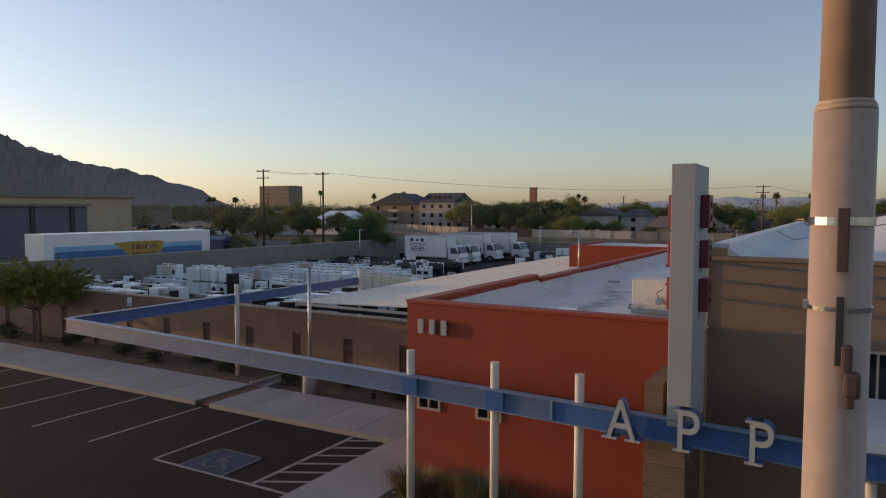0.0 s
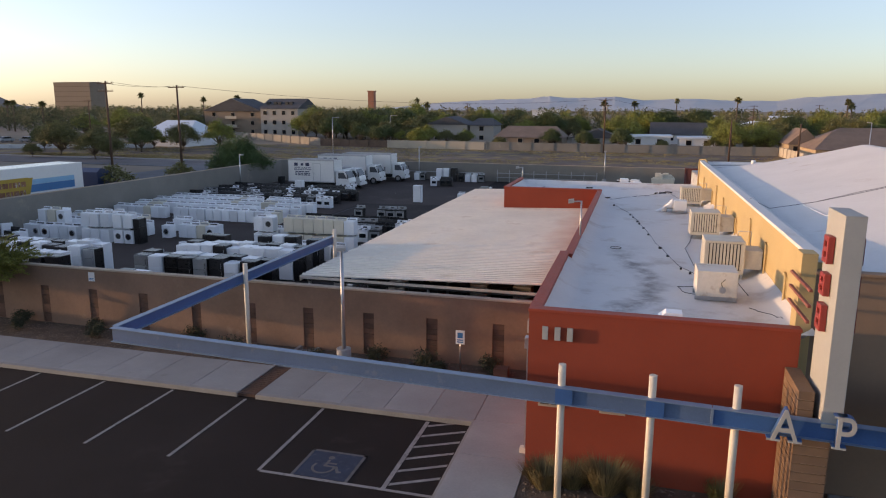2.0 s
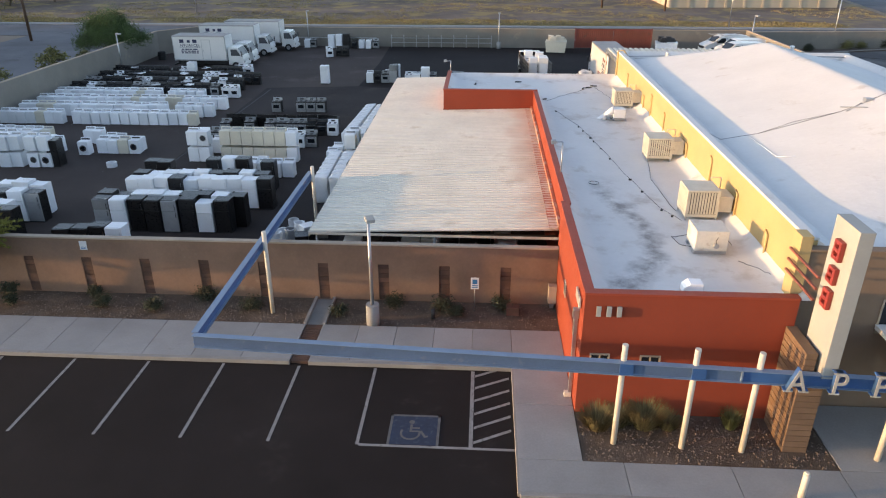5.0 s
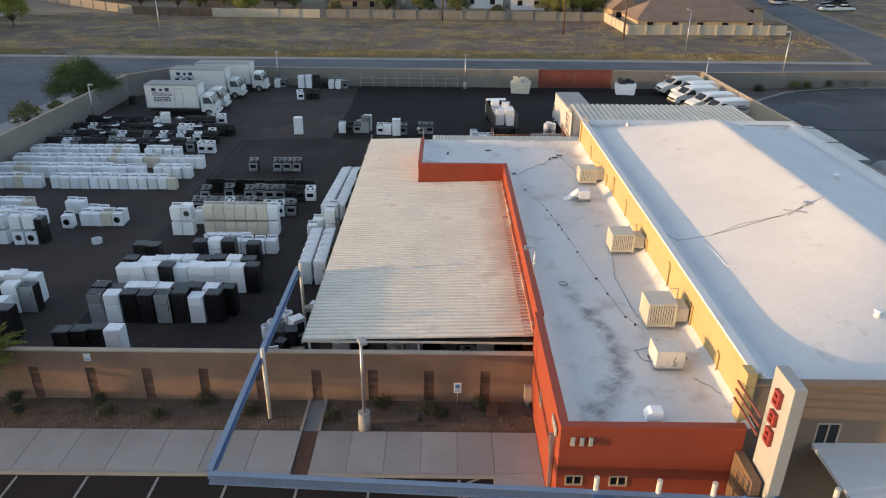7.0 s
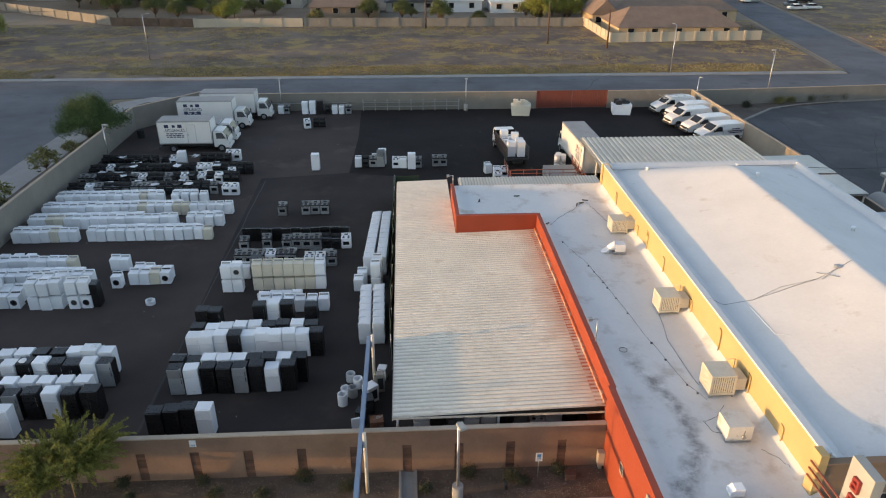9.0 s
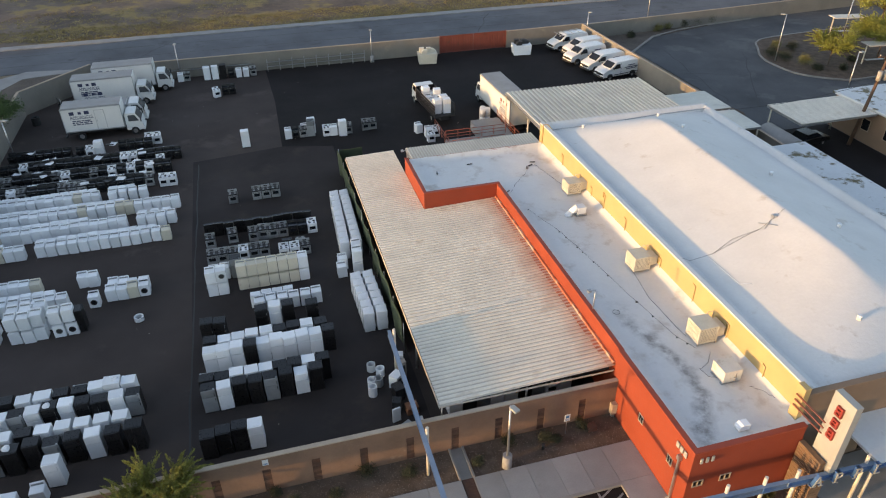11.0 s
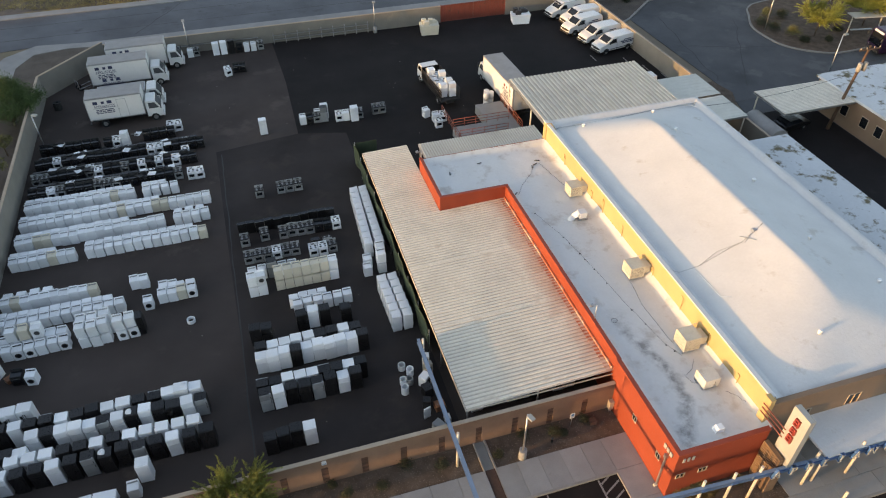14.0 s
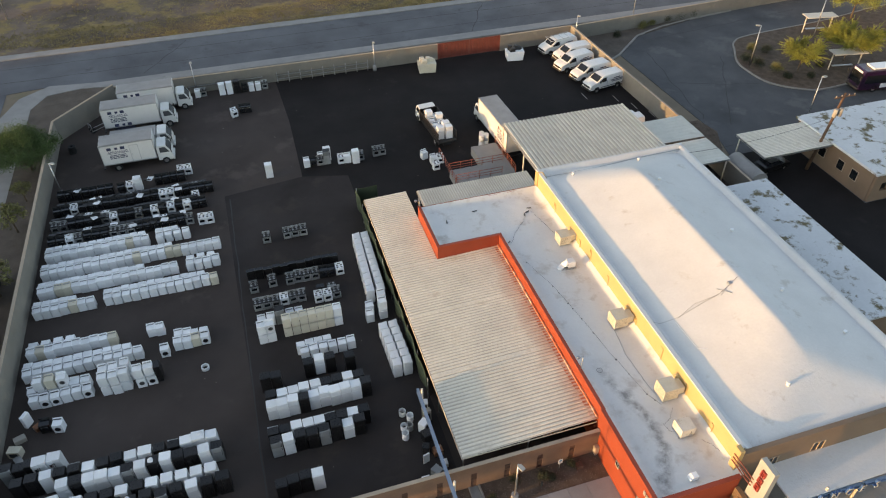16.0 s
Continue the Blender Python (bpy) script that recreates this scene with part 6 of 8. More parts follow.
rt = random.Random(21)
spots = [(-98, 206, 1, 1.0), (-90, 196, 2, 0.9), (-81, 194, 1, 1.0), (-74, 190, 0, 0.9), (-70, 205, 1, 1.2), (-62, 205, 2, 1.3), (-85, 215, 0, 1.3), (-54, 210, 1, 1.2), (-36, 195, 2, 1.0), (-30, 205, 0, 1.2), (-6, 222, 2, 1.5), (-2, 218, 2, 1.2), (-9, 158, 0, 0.75), (13.5, 160, 2, 1.0), (20.5, 162, 2, 0.9), (26, 172, 1, 1.0), (-100, 130, 1, 1.0), (-96, 138, 2, 0.9), (-104, 122, 0, 0.8), (-110, 128, 1, 1.1)]
for x0, x1, y0, y1, num, kinds, lo, hi in ((-101, -64, 186, 214, 17, (0, 1, 1, 2), 1.15, 1.5), (-112, -66, 216, 240, 9, (0, 1, 2), 1.2, 1.6), (-15, -5, 186, 198, 3, (2, 0), 1.0, 1.25), (12, 24, 164, 196, 5, (2, 2, 1), 0.8, 1.1),
                                       (27, 75, 192, 236, 14, (0, 1, 2), 1.0, 1.4), (-172, -142, 178, 206, 8, (0, 2, 1), 1.0, 1.3), (-60, -18, 202, 240, 10, (0, 1, 2), 1.0, 1.4), (-8, 26, 214, 240, 6, (0, 1), 1.1, 1.4), (-128, -104, 100, 134, 5, (1, 0, 2), 0.4, 1.05), (-150, -92, 86, 130, 3, (1, 0, 2), 0.5, 1.1), (34, 72, 160, 226, 6, (0, 1, 2), 0.9, 1.2), (-66, -40, 158, 180, 8, (1, 0, 2), 0.5, 0.85), (-38, 20, 157, 168, 8, (0, 1), 0.4, 0.7), (-90, -64, 160, 184, 7, (1, 0), 0.6, 1.0)):
    for _ in range(num):
        spots.append((rt.uniform(x0, x1), rt.uniform(y0, y1), rt.choice(kinds), rt.uniform(lo, hi)))
for x, y, k, s in spots:
    if s:
        key, lab, leaf, h, sp = KINDSOF[k]
        stand(key, lab, x, y, rt.uniform(0, 360), s * rt.uniform(0.9, 1.1), "trees among the houses", h=h, spread=sp, seed=30 + k, leaf=leaf, n=11000, size=0.15, slim=0.42, trunk_h=0.14, clumps=24)

# woods of the city behind, too many to count
rnd = random.Random(77)
M_WOODS_D = mat("far_dark_leaf", (0.070, 0.080, 0.034), 0.85, var=0.35, scale=0.05, fine=0.4, tint=0.45, island=True)
M_WOODS_L = mat("far_olive_leaf", (0.20, 0.165, 0.070), 0.85, var=0.35, scale=0.05, fine=0.4, tint=0.45, island=True)
verts, faces, tones = [], [], []
for i in range(2700):
    y = 222 + 1100 * rnd.random() ** 1.7
    x = rnd.uniform(-1.25, 1.15) * (y + 60) * 0.95 - 40
    if rnd.random() < 0.25:
        x, y = rnd.uniform(-520, -150), rnd.uniform(40, 420)
    h, w = 4.0 + 6.5 * rnd.random() ** 1.6 + (2.0 if y > 500 else 0), rnd.uniform(4.0, 9.0)
    n = 300 if y < 420 else 40
    s = 0.27 if y < 420 else 0.95
    tone = rnd.choice((0, 0, 1, 1, 2))
    for k in range(n):
        d = Vector((rnd.gauss(0, 1), rnd.gauss(0, 1), rnd.gauss(0, 1))).normalized() * rnd.random() ** 0.4
        p = Vector((x + d.x * w / 2, y + d.y * w / 2, h * 0.55 + d.z * h * 0.45))
        a = Vector((rnd.gauss(0, 1), rnd.gauss(0, 1), rnd.gauss(0, 1))).normalized() * s * rnd.uniform(0.6, 1.3)
        b = a.cross(Vector((rnd.gauss(0, 1), rnd.gauss(0, 1), rnd.gauss(0, 1)))).normalized() * s * 0.6
        q = len(verts)
        verts += [p - a, p + b, p + a, p - b]
        faces.append((q, q + 1, q + 2, q + 3))
        tones.append(tone)
me = bpy.data.meshes.new("woods")
me.from_pydata(verts, [], faces)
for m in (M_WOODS, M_WOODS_D, M_WOODS_L):
    me.materials.append(m)
me.polygons.foreach_set("material_index", tones)
tagged(new("woods", me), "distant green and olive trees across the town", "woods", kind="stuff")

# dry grass of the vacant field
verts, faces = [], []
for i in range(24000):
    x = rnd.uniform(-150, 110)
    y = 106.3 + (7.5 * rnd.random() ** 1.3 if rnd.random() < 0.42 else 48 * rnd.random())
    if noise.noise(Vector((x * 0.05, y * 0.09, 2))) + 0.25 * noise.noise(Vector((x * 0.3, y * 0.4, 5))) < (-0.25 if y < 113 or y > 142 else 0.02) or (20 < x < 54 and y > 132) or (51.5 + 0.175 * (y - 104) < x < 68 + 0.165 * (y - 104)):
        continue
    for k in range(7):
        a, s = rnd.uniform(0, 6.28), rnd.uniform(0.07, 0.19)
        p, q = Vector((x + rnd.gauss(0, 0.28), y + rnd.gauss(0, 0.28), 0.0)), len(verts)
        d = Vector((math.cos(a), math.sin(a), 0)) * s * 0.5
        verts += [p - d, p + d, p + Vector((rnd.uniform(-0.15, 0.15), rnd.uniform(-0.15, 0.15), s * 1.1))]
        faces.append((q, q + 1, q + 2))
me = bpy.data.meshes.new("grass")
me.from_pydata(verts, [], faces)
me.materials.append(M_GRASS)
tagged(new("grass", me), "dry yellow grass tufts on the vacant lot", "grass", kind="stuff")


# ---- houses and fences beyond the field ----
M_PALEWALL = mat("pale_block_wall", (0.46, 0.40, 0.31), 0.9, var=0.1, scale=0.3)


def house(name, label, x0, x1, y0, y1, eave, ridge, wall, roof, axis="x", wins=4, storeys=1, hip=0.0, category="house"):
    t = thing(name, label, category)
    part("wall", box(B(), x0, y0, -0.05, x1, y1, eave), wall, t)
    bm = B()
    o = 0.45
    xa, xb, ya, yb = x0 - o, x1 + o, y0 - o, y1 + o
    if ridge <= eave + 0.5:
        box(bm, xa, ya, eave, xb, yb, ridge)
    elif axis == "x":
        hx = hip * (x1 - x0)
        cy = (ya + yb) / 2
        vs = [bm.verts.new(p) for p in ((xa, ya, eave - 0.1), (xb, ya, eave - 0.1), (xb, yb, eave - 0.1), (xa, yb, eave - 0.1), (xa + hx, cy, ridge), (xb - hx, cy, ridge))]
        for f in ((0, 1, 5, 4), (2, 3, 4, 5), (3, 0, 4), (1, 2, 5), (3, 2, 1, 0)):
            bm.faces.new([vs[i] for i in f])
    else:
        hy = hip * (y1 - y0)
        cx = (xa + xb) / 2
        vs = [bm.verts.new(p) for p in ((xa, ya, eave - 0.1), (xb, ya, eave - 0.1), (xb, yb, eave - 0.1), (xa, yb, eave - 0.1), (cx, ya + hy, ridge), (cx, yb - hy, ridge))]
        for f in ((0, 4, 5, 3), (1, 2, 5, 4), (0, 1, 4), (2, 3, 5), (3, 2, 1, 0)):
            bm.faces.new([vs[i] for i in f])
    part("roof", bm, roof, t)
    if axis == "y" and ridge > eave + 0.5 and not hip:
        bm = B()
        for y in (y0 + 0.02, y1 - 0.02):
            vs = [bm.verts.new(p) for p in ((x0, y, eave - 0.1), (x1, y, eave - 0.1), ((x0 + x1) / 2, y, ridge - 0.2))]
            bm.faces.new(vs)
        part("gable", bm, wall, t)
    for s in range(storeys):
        for i in range(wins):
            wx = x0 + (x1 - x0) * (i + 0.5) / wins
            wz = (eave / storeys) * s + 0.95
            wh = min(1.2, eave / storeys - 1.3)
            if wh < 0.3:
                continue
            if y0 > 222:
                part("window", box(B(), wx - 0.6, y0 - 0.05, wz, wx + 0.6, y0 - 0.0, wz + wh), M_DARKGLASS, t)
                continue
            wn_ = new("window")
            wn_.parent = t
            part("frame", box(B(), wx - 0.65, y0 - 0.05, wz - 0.06, wx + 0.65, y0 - 0.0, wz + wh + 0.06), M_CAP, wn_)
            part("pane", box(B(), wx - 0.57, y0 - 0.07, wz, wx + 0.57, y0 - 0.04, wz + wh), M_DARKGLASS, wn_)
    return t


apt = house("apartment_building", "three-storey brown gabled apartment building with balconies", -143, -122, 203, 216, 8.0, 12.0, M_HOUSE3, M_ROOFD, "y", 3, 3, category="apartment building")
for s in range(2):
    bal = part("balcony", box(B(), -134.5, 201.6, 2.7 + 2.7 * s, -130.5, 203, 2.85 + 2.7 * s), M_CAP, apt)
    part("railing", box(B(), -134.5, 201.6, 2.85 + 2.7 * s, -130.5, 201.68, 3.7 + 2.7 * s), M_PALEWALL, bal)
apt2 = house("apartment_building", "grey three-storey apartment wing with rooftop units", -121.9, -109, 202, 216, 8.9, 12.0, M_HOUSE1, M_ROOFD, "x", 4, 3, category="apartment building")
for i in range(5):
    part("rooftop_unit", box(B(), -121 + 2.0 * i + 0.5 * (i % 2), 204.4, 10.0, -119.9 + 2.0 * i + 0.5 * (i % 2), 205.6, 10.9), M_PLASTIC, apt2)
M_STOREGREY = mat("grey_purple_stucco", (0.15, 0.135, 0.15), 0.9, var=0.15, scale=0.4, fine=6, spec=0.25)
M_STOREGREEN = mat("dark_green_trim", (0.045, 0.055, 0.045), 0.8, var=0.15, scale=1)
house("cottage", "low white cottage with a pale blue-white metal roof", -119, -107, 141, 156, 2.7, 6.0, M_HOUSEW, M_ROOFW, "x", 3, hip=0.2)
house("house", "two-storey grey stucco house with shingle roof", -61, -50, 183.5, 196, 5.0, 7.0, M_HOUSE1, M_ROOFD, "y", 2, 1)
house("house", "two-storey grey house wing with hipped roof", -49.5, -43, 185, 196, 4.8, 6.6, M_HOUSE1, M_ROOFD, "x", 1, 2, hip=0.25)
house("house", "low brown house with a broad shingle roof", -39, -23, 168, 180, 2.5, 5.0, M_HOUSE3, M_ROOFT, "x", 4, hip=0.15)
house("house", "small grey gabled house", -21.5, -9, 177, 189, 2.3, 4.4, M_HOUSE1, M_ROOFD, "y", 3)
house("house", "white flat-roofed block house", -47, -37, 283, 295, 8.6, 8.9, M_HOUSEW, M_HOUSEW, "x", 3, 2)
house("house", "long house with dark shingle roof and white walls", -2, 15, 200, 212, 2.5, 5.7, M_HOUSEW, M_ROOFD, "x", 5)
house("shed", "cluttered white-roofed shed behind the wall", -8, 2, 176, 186, 2.6, 3.0, M_HOUSEW, M_ROOFW, "x", 2, category="shed")
house("shed", "cluttered white-roofed shed behind the wall", 4, 12, 174, 184, 2.4, 2.8, M_HOUSEW, M_ROOFW, "x", 2, category="shed")
house("house", "tan stucco house with brown tiled hip roof", 25, 49, 136.5, 150, 2.4, 5.4, M_HOUSE2, M_ROOFT, "x", 5, hip=0.18)
house("house", "tan stucco house with brown tiled gable roof", 23.5, 29, 152, 162, 2.6, 5.6, M_HOUSE2, M_ROOFT, "y", 2)
house("house", "tan stucco house with brown tiled hip roof", 30, 58, 158, 170, 2.6, 5.6, M_HOUSE2, M_ROOFT, "x", 5, hip=0.2)
# stretched south, out of view, to keep the low sun off the yard
house("store_building", "low grey-purple commercial building with dark green pilasters", -112, -93, 11, 63.2, 6.7, 7.05, M_STOREGREY, M_HOUSE3, "x", 0, category="building")
store = next(o for o in bpy.data.objects if o.name == "store_building")
for k in range(9):
    part("pilaster", box(B(), -93.0, 60.6 - 5.6 * k, 0, -92.72, 61.2 - 5.6 * k, 6.65, 0.02), M_STOREGREEN, store, "dark green pilaster")
house("store_building", "tan flat-roofed commercial building behind the street", -140, -118, 58, 89, 8.3, 8.7, M_HOUSE2, M_HOUSE3, "x", 0, category="building")
house("store_building", "low tan commercial building with flat roof", -190, -165, 108, 124, 6.5, 6.9, M_HOUSE2, M_HOUSE3, "x", 4, category="building")
house("store_building", "low brown commercial building with flat roof", -230, -205, 150, 170, 6.5, 6.9, M_HOUSE3, M_HOUSE3, "x", 4, category="building")
house("stepped_hotel", "large flat-topped building on a far rise", -874, -808, 905, 940, 45.0, 46.0, M_HOUSE3, M_HOUSE3, "x", 14, 6, category="building")
tower = thing("brick_tower", "square red brick tower over the trees", "tower")
part("shaft", box(B(), -134.9, 329, -0.05, -131.9, 332, 17.0), M_BRICKT, tower)
part("cap", box(B(), -135.1, 328.8, 17.0, -131.7, 332.2, 17.5), M_BRICKT, tower)


def palm(x, y, h, seed):
    rnd = random.Random(seed)
    t = thing("palm_tree", "tall fan palm over the distant roofs", "palm tree", (x, y, 0), group="palms across the town")
    part("trunk", cyl(B(), (0, 0, -0.05), (0.2, 0, h), 0.28, 0.2, 8), M_BARK, t)
    verts, faces = [], []
    for i in range(60):
        a, e = rnd.uniform(0, 6.28), rnd.uniform(-0.9, 1.2)
        d = Vector((math.cos(a) * math.cos(e), math.sin(a) * math.cos(e), math.sin(e)))
        s = Vector((-math.sin(a), math.cos(a), 0)) * 0.3
        o, q = Vector((0.2, 0, h)), len(verts)
        ln = rnd.uniform(1.2, 1.9)
        verts += [o, o + d * ln * 0.6 + s, o + d * ln - Vector((0, 0, 0.35)), o + d * ln * 0.6 - s]
        faces.append((q, q + 1, q + 2, q + 3))
    me = bpy.data.meshes.new("crown")
    me.from_pydata(verts, [], faces)
    me.materials.append(M_LEAF_O)
    ob = new("crown", me)
    ob.parent = t


for i, (x, y, h) in enumerate(((60.2, 260, 11.8), (63, 266, 10.5), (-7.4, 260, 11.2), (26.4, 260, 12.4), (-17.9, 258, 11.4), (90, 262, 11), (-211.7, 260, 14), (-182.7, 262, 12.4), (-167, 262, 13.2), (-170, 268, 12.6), (-84, 260, 10.6), (-205, 200, 10), (-228, 210, 10.5), (-236, 215, 10.2), (-190, 300, 12), (-110, 330, 13), (130, 290, 12), (10, 330, 13))):
    palm(x, y, h, 400 + i)
rh = random.Random(5)
for i in range(46):
    x, y = rh.uniform(-330, 330), rh.uniform(225, 520)
    if -150 < x < -90 and y < 240:
        continue
    w, d = rh.uniform(9, 20), rh.uniform(8, 14)
    house("house", rh.choice(("far single-storey house with shingle roof", "far single-storey house with pale roof")), x, x + w, y, y + d, 2.8, rh.uniform(4.4, 6.0), rh.choice((M_HOUSE1, M_HOUSE2, M_HOUSEW)), rh.choice((M_ROOFT, M_ROOFD, M_ROOFW, M_HOUSE1)), rh.choice("xy"), 3)


def fence_line(name, label, pts, h, m, post=2.6):
    w = tagged(new(name), label, "wall", kind="structure")
    for (xa, ya), (xb, yb) in zip(pts, pts[1:]):
        d = Vector((xb - xa, yb - ya, 0))
        nn = max(1, int(d.length / post))
        nrm = Vector((-d.y, d.x, 0)).normalized()
        for i in range(nn):
            a, b = Vector((xa, ya, 0)) + d * i / nn, Vector((xa, ya, 0)) + d * (i + 1) / nn
            o = nrm * 0.08
            part("panel", slab(B(), [((a + o).x, (a + o).y), ((b + o).x, (b + o).y), ((b - o).x, (b - o).y), ((a - o).x, (a - o).y)], 0, h), m, w)
            part("pier", box(B(), a.x - 0.2, a.y - 0.2, 0, a.x + 0.2, a.y + 0.2, h + 0.08), m, w)


M_FENCE = mat("weathered_wood_fence", (0.13, 0.085, 0.06), 0.9, var=0.3, scale=0.6)
fence_line("wall_field_1", "grey block wall beside the apartments", [(-140, 200), (-81, 158.5)], 1.9, M_GREYWALL, 5)
fence_line("wall_field_2", "weathered brown timber fence", [(-80.5, 158), (-62.5, 155.5)], 1.7, M_FENCE, 2.4)
fence_line("wall_field_3", "pale cream block wall with piers", [(-62, 154.8), (-39, 154.8)], 1.8, M_PALEWALL, 4.4)
fence_line("wall_field_4", "grey block wall behind the houses", [(-38.5, 155), (21.8, 153.2)], 1.8, M_GREYWALL, 5)
fence_line("wall_field_5", "pale block wall round the tan house", [(22.2, 153), (22.6, 133.4), (53, 134.8)], 1.8, M_PALEWALL, 3.2)
fence_line("wall_far_street", "white picket posts along a far verge", [(-150, 118), (-112, 136)], 0.9, M_HOUSEW, 3)


# ---- poles, lamps, wires ----
def utility_pole(x, y, h, arms=2, lean=0.0, transformer=False, steel=False):
    t = thing("utility_pole", "tall wooden utility pole with crossarms" if not steel else "grey utility pole with crossarms", "utility pole", (x, y, 0))
    m = M_STEEL if steel else M_WOODPOLE
    part("shaft", cyl(B(), (0, 0, -0.1), (lean, 0, h), 0.19, 0.12, 10), m, t)
    for k in range(arms):
        z = h - 0.4 - 1.1 * k
        part("crossarm", box(B(), lean * z / h - 1.3, -0.18, z, lean * z / h + 1.3, -0.08, z + 0.13), m, t)
        for s in (-1.15, -0.45, 0.45, 1.15) if y < 140 else ():
            part("insulator", cyl(B(), (lean * z / h + s, -0.13, z + 0.13), (lean * z / h + s, -0.13, z + 0.3), 0.05, n=6), M_CAP, t)
    if transformer:
        for s in (-0.34, 0.34):
            part("transformer", cyl(B(), (lean * 0.8 + s, -0.2, h - 2.6), (lean * 0.8 + s, -0.2, h - 1.7), 0.22, n=12), M_HOUSE1, t)
    return t


for a in ((-80.0, 85.0, 12.8, 2), (-70.7, 88.5, 12.3, 1), (-12.5, 151.5, 11.4, 2), (33.4, 271, 10.8, 2), (10.2, 132.5, 7.4, 0), (-61, 230, 11, 1), (52, 260, 11, 2), (95, 300, 11, 2), (-30, 330, 11, 2), (-150, 160, 11, 1)):
    utility_pole(*a, transformer=a[0] == -12.5)
utility_pole(20.4, 127.5, 6.9, 0)
utility_pole(31.2, 47.1, 9.2, 1, 1.3, True)


def lamp_post(x, y, h, turn=0.0, arm=0.7, head=0.5, base=True, label="grey steel lamp post on a concrete base"):
    t = thing("lamp_post", label, "street lamp", (x, y, 0), turn)
    if base:
        part("footing", cyl(B(), (0, 0, -0.05), (0, 0, 0.98 if base is True else base), 0.26, 0.25, 20), M_CONC, t, "round concrete footing")
    part("pole", cyl(B(), (0, 0, 0.0), (0, 0, h), 0.075, 0.055, 12), M_STEEL, t)
    part("arm", cyl(B(), (0, 0, h - 0.06), (0, -arm, h), 0.03, n=8), M_STEEL, t)
    part("lamp_head", box(B(), -0.16, -arm - head, h - 0.07, 0.16, -arm + 0.05, h + 0.06, 0.03), M_PYLON, t)
    return t


lamp_post(-15.07, 19.3, 4.58, 20, 0.1, 0.42)
lamp_post(-38.5, 20.1, 4.58, 0, 0.1, 0.42)
lamp_post(-48.0, 67.2, 4.05, 60, 0.15, 0.5, 0.5)
lamp_post(-33.1, 86.2, 4.2, 180, 0.1, 0.5, 0.6)
lamp_post(-9.3, 85.6, 4.2, 0, 0.1, 0.4, 0.8)
lamp_post(21.0, 85.4, 4.1, 30, 0.1, 0.4, 0.6)
lamp_post(31.8, 88.0, 7.0, -60, 0.2, 0.5, 0.7)
lamp_post(24.5, 97.0 + 8.0, 7.6, 180, 1.2, 0.5, False)
lamp_post(-60.9, 121, 7.4, 150, 1.0, 0.5, False)
lamp_post(-72.0, 184.6, 7.2, 90, 1.4, 0.5, False)
lamp_post(40.6, 70.6, 6.0, -120, 0.2, 0.5, False)
lamp_post(38.0, 55.7, 6.0, 100, 0.2, 0.5, False)
lamp_post(56.0, 76.3, 6.0, -120, 0.2, 0.5, False)
wires = thing("overhead_wires", "thin dark overhead cables between poles", "cables")
for p, q, sag in (((-81.1, 84.9, 12.6), (-71.8, 88.4, 12.1), 0.3), ((-78.8, 84.9, 12.6), (-69.5, 88.4, 12.1), 0.3), ((-69.5, 88.4, 12.1), (-13.6, 151.4, 11.2), 1.6), ((-11.4, 151.4, 11.2), (32.3, 270.9, 10.6), 2.2), ((31.9, 47.0, 6.5), (14.4, 46.5, 5.8), 0.5), ((32.2, 47.0, 7.5), (80, 52, 8.0), 1.0)):
    bm = B()
    pts = [Vector(p).lerp(Vector(q), i / 12) - Vector((0, 0, 4 * sag * (i / 12) * (1 - i / 12))) for i in range(13)]
    pipe(bm, pts, 0.02, 5)
    part("cable", bm, M_PLASTIC, wires)

M_POLEDARK = mat("dark_brown_box_paint", (0.085, 0.05, 0.04), 0.6, var=0.12, scale=2, world_space=False)
# near street-lamp pole beside the first view
near = thing("street_light_pole", "tan painted street light pole with steel straps", "street lamp", (0.685, 3.327, 0))
part("shaft", cyl(B(), (0, 0, -0.05), (0, 0, 6.79), 0.096, 0.092, 28), M_POLETAN, near)
bm = B()
for z0, z1, r0, r1 in ((6.79, 6.81, 0.092, 0.089), (6.81, 6.825, 0.089, 0.079)):
    cyl(bm, (0, 0, z0), (0, 0, z1), r0, r1, 28)
part("collar", bm, M_POLETAN, near)
part("upper_shaft", cyl(B(), (0, 0, 6.82), (0, 0, 9.6), 0.078, 0.065, 28), M_POLETAN, near)
for z, h in ((6.425, 0.026), (6.15, 0.014)):
    part("strap", ring(B(), (0, 0, z), (0, 0, 1), 0.091, 0.097, h, 28), M_CHROME, near)
part("buckle", box(B(), -0.105, -0.03, 6.145, -0.088, 0.01, 6.175, 0.004), M_STEEL, near)
part("bracket", box(B(), -0.012, -0.112, 6.28, 0.022, -0.086, 6.48, 0.004), M_POLEDARK, near)
part("back_plate", box(B(), -0.008, -0.106, 5.98, 0.014, -0.088, 6.2, 0.003), M_PLASTIC, near)
bm = box(B(), 0.01, -0.122, 5.94, 0.042, -0.088, 6.05, 0.01)
box(bm, 0.018, -0.14, 5.885, 0.066, -0.08, 5.965, 0.012)
box(bm, 0.026, -0.125, 5.85, 0.05, -0.09, 5.89, 0.006)
part("clamp", bm, M_POLEDARK, near, "rust-brown cast clamp")

